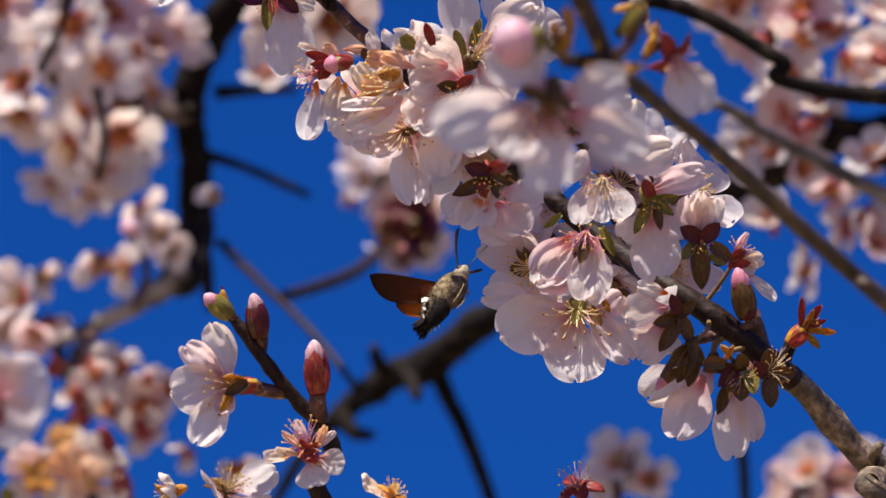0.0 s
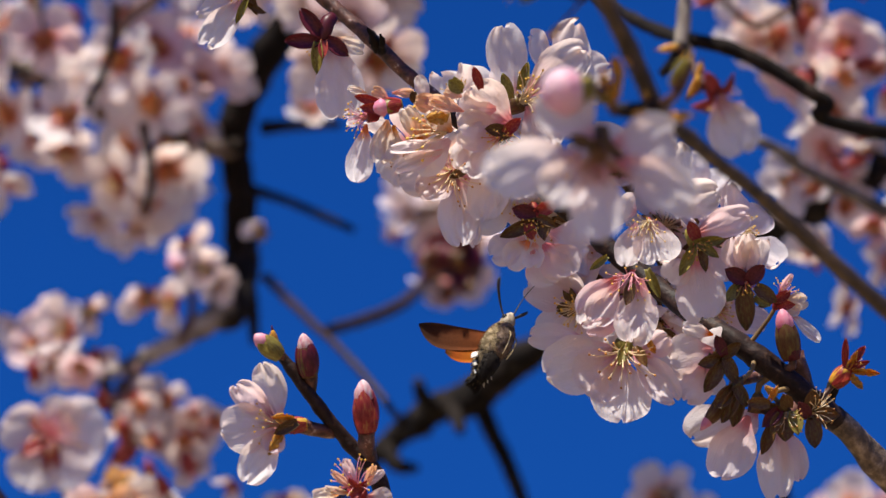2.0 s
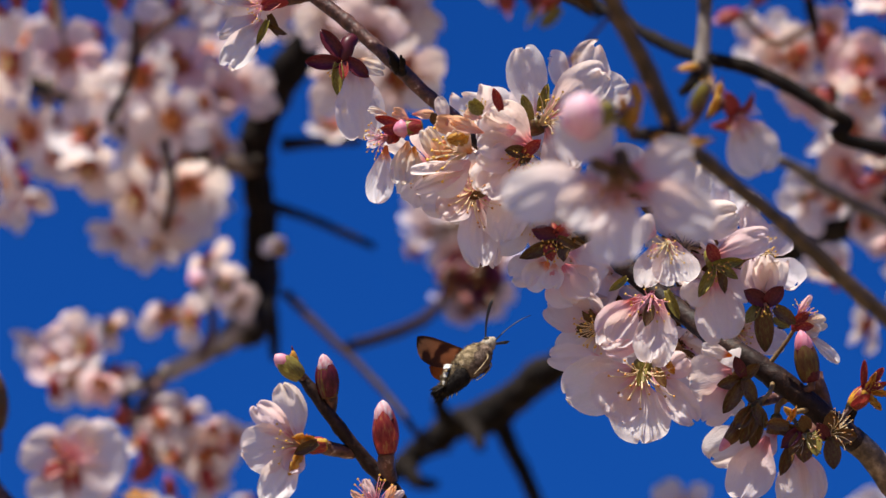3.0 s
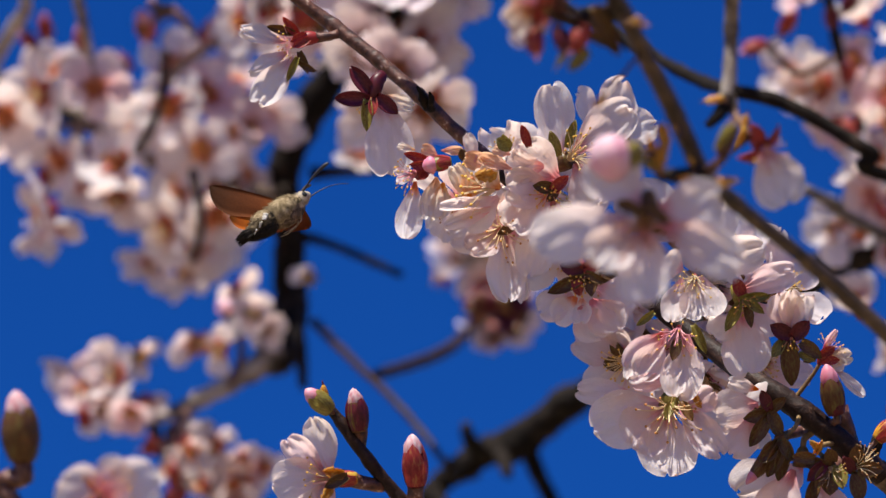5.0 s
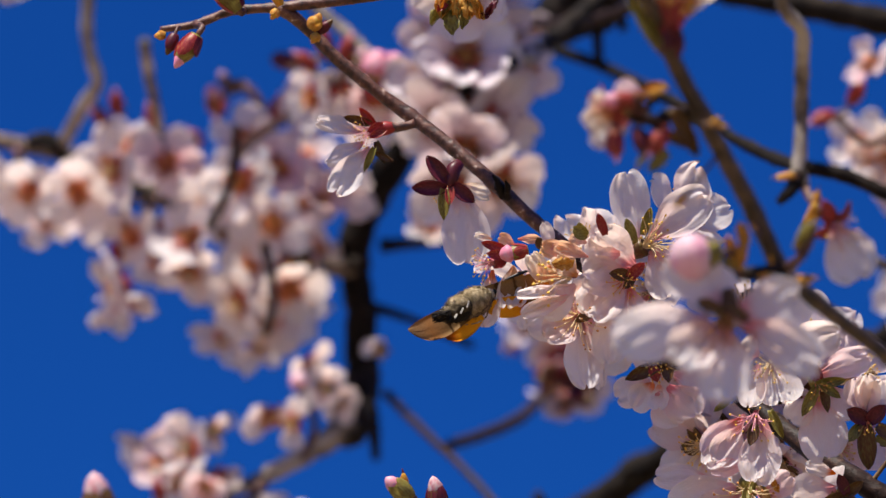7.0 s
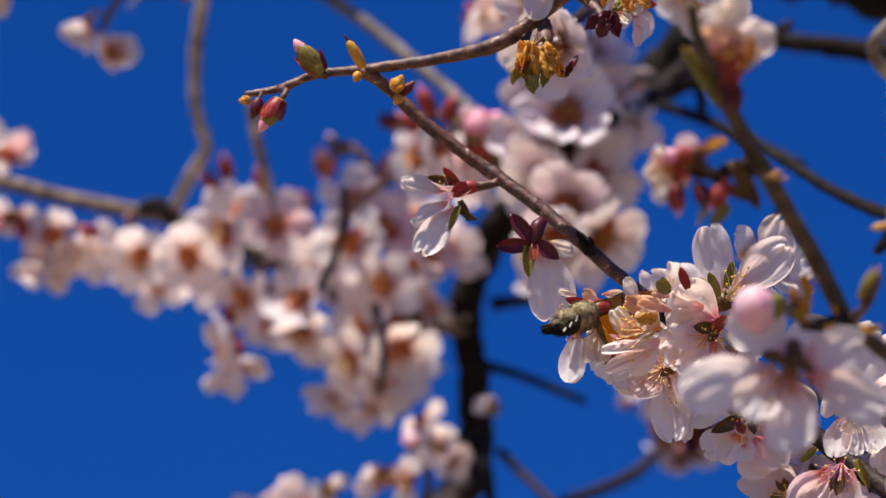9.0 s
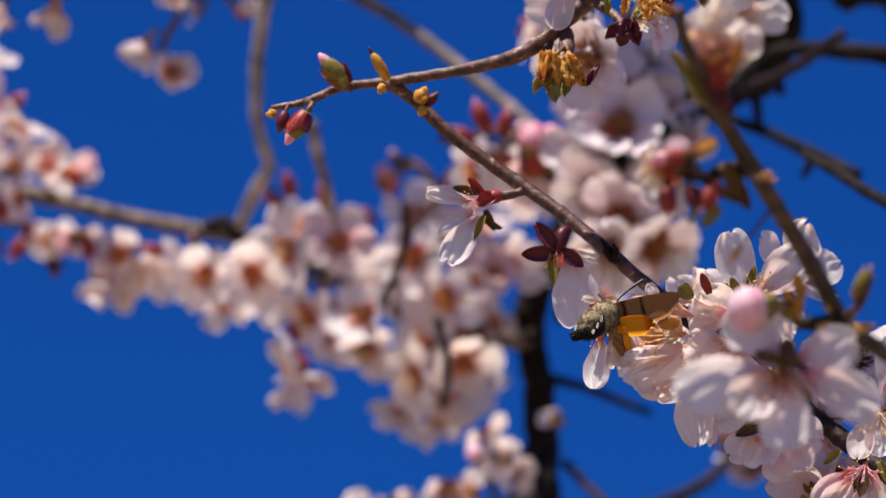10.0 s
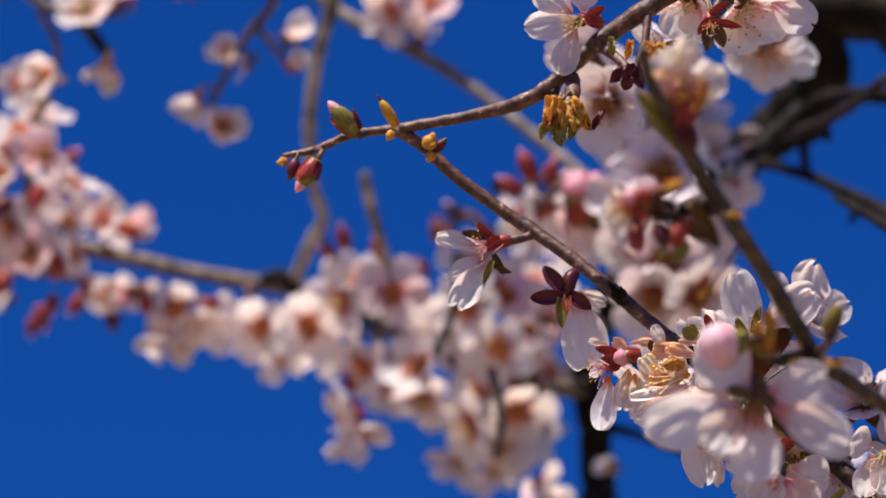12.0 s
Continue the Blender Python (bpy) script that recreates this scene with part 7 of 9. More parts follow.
blossom(b, -0.21, 8.23, 100.6, 200, 60, 6.7, keep="02", petals="old", calyx="red", stamens="rust")
blossom(b, 2.50, 3.43, 102.3, 262, 58, 20, calyx="brown", stamens="umber", sepals=True, stalked=False, keep="", leaves=[(-166, 83, -10, 25.0, 0.59, "fresh", -4.2, -0.9, 0), (-129, 71, 0, 15.6, 0.77, "fresh", -3.6, -2.3, 0), (12, 100, 0, 16.5, 0.70, "fresh", 2.4, 1.1, 0), (-29, 83, 10, 23.2, 0.59, "fresh", 3.7, -1.6, 0), (-90, 71, 0, 21.1, 0.65, "fresh", -0.5, -3.2, 0), (126, 107, 0, 16.7, 0.82, "fresh", -1.6, 1.3, 0), (159, 90, 0, 5.9, 0.57, "olive", -1.6, 0.8, 0.8), (-36, 63, 0, 6.6, 0.48, "olive", 1.3, 0.8, 0.8)])
blossom(b, 0.08, 8.33, 101.2, 200, 60, 9, calyx="red", stamens="rust", sepals=True, stalked=False, keep="", leaves=[(112, 82, 0, 7.5, 0.70, "pink", 2.2, 0.6, 0), (-162, 82, 0, 6.8, 0.84, "old", -2.6, -1.2, 0), (-118, 82, 0, 6.9, 0.79, "pale", -4.2, -3.7, 0), (-142, 90, 0, 7.5, 0.69, "old", 1.2, -2.9, 0), (158, 84, 0, 10.0, 0.29, "crimson", 0.7, -0.0, 0.8), (31, 84, 0, 9.5, 0.38, "amber", 1.5, 1.3, 0.8), (-114, 68, 0, 5.3, 0.58, "crimson", -0.0, -0.7, 0.8), (110, 79, 0, 5.5, 0.62, "crimson", 3.5, -0.9, 0.8), (-62, 86, 0, 12.8, 0.34, "olive", 11.3, -0.0, 0.8), (-35, 83, 0, 8.3, 0.34, "olive", 8.2, -4.8, 0.8), (-134, 81, 0, 6.6, 0.52, "lime", 9.9, -10.5, 0.8)])
bud(b, 0.62, 8.77, 101.0, 20, 80, 4.6, "leaf", stalked=False)
bud(b, 2.02, 7.90, 101.4, 40, 80, 3.6, "leaf", stalked=False)
blossom(b, 1.14, 10.65, 100.2, 95, 60, 10, calyx="red", stamens="rust", sepals=True, stalked=False, keep="", leaves=[(94, 86, 0, 13.1, 0.65, "old", 0.1, 2.1, 0), (54, 84, 0, 10.3, 0.60, "pale", 2.2, 2.0, 0), (114, 83, 0, 8.3, 0.65, "apricot", -2.0, 2.2, 0), (57, 74, 0, 7.5, 0.62, "apricot", 2.2, 1.3, 0), (107, 77, 0, 8.8, 0.50, "crimson", -0.3, -5.6, 0.8), (69, 76, 0, 8.3, 0.53, "crimson", 0.3, -5.6, 0.8), (64, 83, 0, 8.5, 0.30, "amber", 3.4, -2.1, 0.8), (123, 86, 0, 15.7, 0.18, "lime", -2.2, -8.7, 0.8), (106, 81, 0, 6.3, 0.53, "purple", 0.1, -9.4, 0.8)])
bud(b, 3.29, 4.33, 103.0, 10, 80, 4.2, "leaf", stalked=False)
bud(b, 4.20, 4.28, 103.2, 0, 80, 6.6, "leaf", stalked=False)
bud(b, 4.21, 5.01, 103.0, 65, 80, 8.6, "sliver", stalked=False)
blossom(b, 2.70, 4.88, 102.6, 110, 70, 6, calyx="green", stamens=None, sepals=True, stalked=False, keep="", leaves=[(104, 83, 0, 8.3, 0.35, "amber", 0.5, -3.6, 0.8), (79, 83, 0, 7.9, 0.37, "amber", 1.2, -3.6, 0.8), (145, 76, 0, 4.3, 0.56, "lime", 0.5, -3.6, 0.8), (107, 81, 0, 6.2, 0.51, "amber", 3.0, 1.9, 0.8)])



# ---- the moth ----
def lit_through(m, n, l, p, colour, share):
    tr = n.new("ShaderNodeBsdfTranslucent")
    tr.inputs["Color"].default_value = (*colour, 1)
    mix = n.new("ShaderNodeMixShader")
    mix.inputs[0].default_value = share
    l.new(p.outputs[0], mix.inputs[1])
    l.new(tr.outputs[0], mix.inputs[2])
    l.new(mix.outputs[0], n["Material Output"].inputs["Surface"])
    return m


def wing_material(name, stops, through_colour, share, wander=0.10):
    """Wing scales whose colour runs along the span, with wavering bands."""
    m, n, l, p = shader(name)
    tc = n.new("ShaderNodeTexCoord")
    sep = n.new("ShaderNodeSeparateXYZ")
    l.new(tc.outputs["Object"], sep.inputs[0])
    x = noise_node(n, l, 330, 3)
    a = n.new("ShaderNodeMath")
    a.operation = "MULTIPLY_ADD"
    a.inputs[1].default_value, a.inputs[2].default_value = wander, -wander / 2
    l.new(x.outputs["Fac"], a.inputs[0])
    b = n.new("ShaderNodeMath")
    b.operation = "MULTIPLY_ADD"
    b.inputs[1].default_value = 1 / 0.03
    l.new(sep.outputs["X"], b.inputs[0])
    l.new(a.outputs[0], b.inputs[2])
    r = ramp(n, stops)
    l.new(b.outputs[0], r.inputs[0])
    fine = noise_node(n, l, 1500, 3)
    mix = n.new("ShaderNodeMixRGB")
    mix.blend_type = "OVERLAY"
    mix.inputs[0].default_value = 0.45
    l.new(r.outputs[0], mix.inputs[1])
    l.new(fine.outputs["Fac"], mix.inputs[2])
    l.new(mix.outputs[0], p.inputs["Base Color"])
    p.inputs["Roughness"].default_value = 0.9
    p.inputs["Specular IOR Level"].default_value = 0.08
    return lit_through(m, n, l, p, through_colour, share)


TAN, LINE, RUST = (0.27, 0.16, 0.070), (0.045, 0.025, 0.012), (0.34, 0.15, 0.05)
WING_TOP = wing_material("forewing_top", [(0.0, (0.26, 0.18, 0.09)), (0.20, TAN), (0.31, TAN), (0.33, LINE), (0.355, LINE), (0.375, TAN), (0.55, TAN), (0.565, LINE), (0.585, LINE), (0.60, TAN), (0.80, RUST), (1.0, (0.30, 0.17, 0.08))], (0.62, 0.20, 0.03), 0.22)
WING_UNDER = wing_material("forewing_under", [(0.0, (0.24, 0.066, 0.014)), (0.35, (0.125, 0.037, 0.012)), (1.0, (0.05, 0.022, 0.011))], (0.32, 0.065, 0.010), 0.14)
HIND_TOP = wing_material("hindwing_top", [(0.0, (0.92, 0.46, 0.03)), (0.38, (0.92, 0.40, 0.02)), (0.45, (0.62, 0.14, 0.01)), (0.5, (0.22, 0.06, 0.01))], (0.90, 0.36, 0.02), 0.35)
HIND_UNDER = wing_material("hindwing_under", [(0.0, (0.62, 0.22, 0.02)), (0.40, (0.36, 0.09, 0.015)), (0.5, (0.14, 0.05, 0.01))], (0.60, 0.15, 0.015), 0.3)
FUR = mottled("thorax_fur", [(0.3, (0.12, 0.088, 0.048)), (0.5, (0.26, 0.195, 0.108)), (0.7, (0.49, 0.385, 0.24))], 420, 0.95, 0.9, 0.0008)
FUR_PALE = mottled("pale_fur", [(0.3, (0.20, 0.16, 0.11)), (0.7, (0.48, 0.41, 0.31))], 500, 0.95, 0.8, 0.0006)
FUR_BROWN = mottled("brown_fur", [(0.40, (0.012, 0.009, 0.007)), (0.50, (0.09, 0.066, 0.038)), (0.66, (0.36, 0.28, 0.17))], 210, 0.95, 0.8, 0.0008)
FUR_WHITE = mottled("white_fur", [(0.3, (0.42, 0.38, 0.32)), (0.7, (0.70, 0.67, 0.60))], 500, 0.9, 0.6, 0.0006)
FUR_BELLY = mottled("belly_fur", [(0.3, (0.06, 0.040, 0.028)), (0.5, (0.15, 0.105, 0.075)), (0.7, (0.30, 0.22, 0.165))], 420, 0.95, 0.8, 0.0008)
FUR_BLACK = mottled("black_fur", [(0.3, (0.008, 0.007, 0.006)), (0.7, (0.028, 0.022, 0.018))], 500, 0.85, 0.9, 0.0008)
for fur in (FUR, FUR_PALE, FUR_BROWN, FUR_WHITE, FUR_BELLY, FUR_BLACK):
    fur.node_tree.nodes["Principled BSDF"].inputs["Specular IOR Level"].default_value = 0.1
EYE = mottled("eye", [(0.4, (0.02, 0.02, 0.018)), (0.6, (0.05, 0.05, 0.045))], 600, 0.15)
FEELER = mottled("feeler", [(0.4, (0.014, 0.012, 0.012)), (0.6, (0.03, 0.025, 0.024))], 600, 0.5)


def furry(rows, sides, hairs, length, seed, wide=1.0):
    """A rounded body along rows of (x, radius), covered with short backswept hairs."""
    rnd = random.Random(seed)
    verts, faces = [], []
    tube(verts, faces, [(x, 0, 0, r) for x, r in rows], sides, 0.06, seed)
    verts = [Vector((v[0], v[1] * wide, v[2])) for v in verts]
    for _ in range(hairs):
        k = rnd.randrange(len(rows) - 1)
        f, w = rnd.random(), rnd.uniform(0, 2 * math.pi)
        x = rows[k][0] * (1 - f) + rows[k + 1][0] * f
        r = rows[k][1] * (1 - f) + rows[k + 1][1] * f
        o = Vector((0, math.cos(w) * wide, math.sin(w)))
        a = Vector((x, 0, 0)) + o * r * 0.94
        d = (o + Vector((-1.1, rnd.uniform(-0.4, 0.4), rnd.uniform(-0.4, 0.4)))).normalized()
        s = d.cross(o).normalized() * length * 0.10
        ln = length * rnd.uniform(0.6, 1.2)
        i = len(verts)
        verts += [a - s, a + s, a + d * ln, a + o * length * 0.12]
        faces += [(i, i + 1, i + 2), (i + 1, i + 3, i + 2), (i + 3, i, i + 2)]
    return verts, faces


def wing_blade(outline, thick, camber):
    """A wing from rows of (span, leading edge, trailing edge), domed a little, with real thickness."""
    verts, faces = [], []
    rows = spline([(a * 1.1, b, c, 0) for a, b, c in outline], 0.0012)
    nx = 6
    for side in (1, -1):
        base = len(verts)
        for a, b, c, _ in rows:
            for i in range(nx + 1):
                u = i / nx
                z = camber * math.sin(math.pi * u) * (1 - 0.4 * a / 0.02) + 0.00025 * math.sin(u * 17 + a * 300) * (a / 0.02)
                verts.append((a, b + (c - b) * u, z + side * thick * 0.5))
        for j in range(len(rows) - 1):
            for i in range(nx):
                q = base + j * (nx + 1) + i
                f = (q, q + 1, q + nx + 2, q + nx + 1)
                faces.append(f if side < 0 else f[::-1])
    n = len(rows) * (nx + 1)
    rim = list(range(nx)) + [j * (nx + 1) + nx for j in range(len(rows) - 1)] + [(len(rows) - 1) * (nx + 1) + i for i in range(nx, 0, -1)] + [j * (nx + 1) for j in range(len(rows) - 1, 0, -1)]
    faces += [(b, a, a + n, b + n) for a, b in zip(rim, rim[1:] + rim[:1])]
    return verts, faces


def build_moth():
    moth = new("hawk_moth")
    moth.scale = (0.85, 0.85, 0.85)
    tagged(moth, "hovering hawk-moth with brown forewings and orange hindwings", "moth")
    part("thorax", mesh_of("thorax", *furry([(-0.0085, 0.0030), (-0.006, 0.0046), (-0.002, 0.0054), (0.002, 0.0052), (0.0055, 0.0040), (0.0075, 0.0026)], 16, 800, 0.0017, 1, 1.05), [FUR]), moth, None, "olive-grey furry thorax")
    part("belly_patch", mesh_of("belly_patch", *furry([(-0.008, 0.0028), (-0.004, 0.0045), (0.0, 0.0051), (0.004, 0.0045), (0.0072, 0.0028)], 14, 420, 0.0018, 2), [FUR_BELLY]), moth, pose(0.0, 0, -0.0014), "dark brown furry belly")
    part("abdomen", mesh_of("abdomen", *furry([(-0.0055, 0.0036), (-0.009, 0.0043), (-0.013, 0.0038), (-0.0165, 0.0027), (-0.019, 0.0016), (-0.0210, 0.0008)], 16, 700, 0.0013, 3, 1.1), [FUR_BROWN]), moth, None, "olive-brown abdomen barred with black")
    part("abdomen_belly", mesh_of("abdomen_belly", *furry([(-0.006, 0.0030), (-0.009, 0.0040), (-0.013, 0.0035), (-0.0165, 0.0024), (-0.019, 0.0012)], 14, 400, 0.0013, 8, 1.1), [FUR_BLACK]), moth, pose(0, 0, -0.0013), "black furry underside")
    part("abdomen_back", mesh_of("abdomen_back", *furry([(-0.006, 0.0030), (-0.009, 0.0040), (-0.012, 0.0036), (-0.0145, 0.0020)], 12, 350, 0.0014, 4, 1.1), [FUR]), moth, pose(0, 0, 0.0012))
    rnd = random.Random(5)
    verts, faces = [], []
    for k in range(70):
        y, z = rnd.uniform(-1, 1), rnd.uniform(-1, 1)
        tube(verts, faces, [(-0.0175, y * 0.0022, z * 0.0012, 0.0004), (-0.0200, y * 0.0030, z * 0.0016, 0.0005), (-0.0205 - rnd.uniform(0.001, 0.0025), y * 0.0036, z * 0.0018, 0.0001)], 4)
    part("tail_fan", mesh_of("tail_fan", verts, faces, [FUR_BLACK]), moth)
    for side in (-1, 1):
        for k in range(3):
            verts, faces = [], []
            for _ in range(22):
                q = rnd.uniform(-0.0010, 0.0010)
                tube(verts, faces, [(q, 0, q * 0.6, 0.0003), (q - 0.0011, side * 0.0012, q * 0.7, 0.0003), (q - 0.0021, side * 0.0019, q * 0.9, 0.0001)], 4)
            part("side_tuft", mesh_of("side_tuft", verts, faces, [FUR_WHITE]), moth, pose(-0.0098 - 0.0034 * k, side * (0.0047 - 0.0007 * k), 0.0010 - 0.0010 * k, 25 * k - 20) @ Matrix.Scale((1.15, 0.85, 0.65)[k], 4), "white tuft of scales")
    part("head", mesh_of("head", *furry([(0.0062, 0.0020), (0.0080, 0.0029), (0.0100, 0.0028), (0.0118, 0.0018), (0.0132, 0.0007)], 14, 170, 0.0014, 6), [FUR_PALE]), moth, None, "pale furry head")
    for side in (-1, 1):
        verts, faces = [], []
        tube(verts, faces, [(0, 0, -0.0011, 0.0003), (0, 0, -0.0007, 0.0010), (0, 0, 0, 0.0013), (0, 0, 0.0007, 0.0010), (0, 0, 0.0011, 0.0003)], 12)
        part("eye", mesh_of("eye", verts, faces, [EYE]), moth, pose(0.0098, side * 0.0021, 0.0004, 90), "glossy dark eye")
        verts, faces = [], []
        tube(verts, faces, spline([(0.0100, side * 0.0012, 0.0014, 0.00030), (0.0135, side * 0.0045, 0.0030, 0.00040), (0.0175, side * 0.0080, 0.0040, 0.00058), (0.0205, side * 0.0103, 0.0042, 0.00066), (0.0220, side * 0.0110, 0.0040, 0.00016)], 0.0006), 8)
        part("antenna", mesh_of("antenna", verts, faces, [FEELER]), moth, None, "dark clubbed antenna")
        verts, faces = [], []
        tube(verts, faces, spline([(0.004, side * 0.0018, -0.0045, 0.0004), (0.002, side * 0.0022, -0.0070, 0.0003), (-0.003, side * 0.0020, -0.0078, 0.00025), (-0.007, side * 0.0016, -0.0074, 0.0002)], 0.001), 6)
        part("leg", mesh_of("leg", verts, faces, [FUR]), moth)
    verts, faces = [], []
    tube(verts, faces, spline([(0.0120, 0, -0.0012, 0.00028), (0.0170, 0, -0.0012, 0.00020), (0.0220, 0, -0.0020, 0.00018), (0.0260, 0, -0.0034, 0.00016), (0.0290, 0, -0.0052, 0.00012)], 0.0008), 6)
    part("proboscis", mesh_of("proboscis", verts, faces, [FEELER]), moth, None, "thin dark proboscis")
    fore = wing_blade([(0.0, -0.0016, 0.0032), (0.006, -0.0022, 0.0056), (0.012, -0.0024, 0.0072), (0.018, -0.0024, 0.0082), (0.0235, -0.0021, 0.0072), (0.0272, -0.0015, 0.0040), (0.0293, -0.0008, 0.0002)], 0.00022, 0.0008)
    hind = wing_blade([(0.0, -0.0012, 0.0020), (0.004, -0.0028, 0.0044), (0.009, -0.0030, 0.0052), (0.0125, -0.0020, 0.0040), (0.0148, 0.0004, 0.0016)], 0.00022, 0.0006)
    wings = []
    for side in (1, -1):
        upper, lower = (0, 1) if side < 0 else (1, 0)
        index = [[upper] * ((len(f) - 12) // 14 * 6) + [lower] * (len(f) - (len(f) - 12) // 14 * 6) for _, f in (fore, hind)]
        w = part("forewing", mesh_of("forewing", *fore, [WING_TOP, WING_UNDER], index[0]), moth, pose(0.003, side * 0.0035, 0.0012), "tan forewing with thin dark wavy lines")
        part("hindwing", mesh_of("hindwing", *hind, [HIND_TOP, HIND_UNDER], index[1]), w, pose(0.0045, 0.0060, -0.0007, 0, 0, 6), "bright orange hindwing with brown rim")
        wings.append(w)
    return (moth, *wings)


moth, wing_far, wing_near = build_moth()


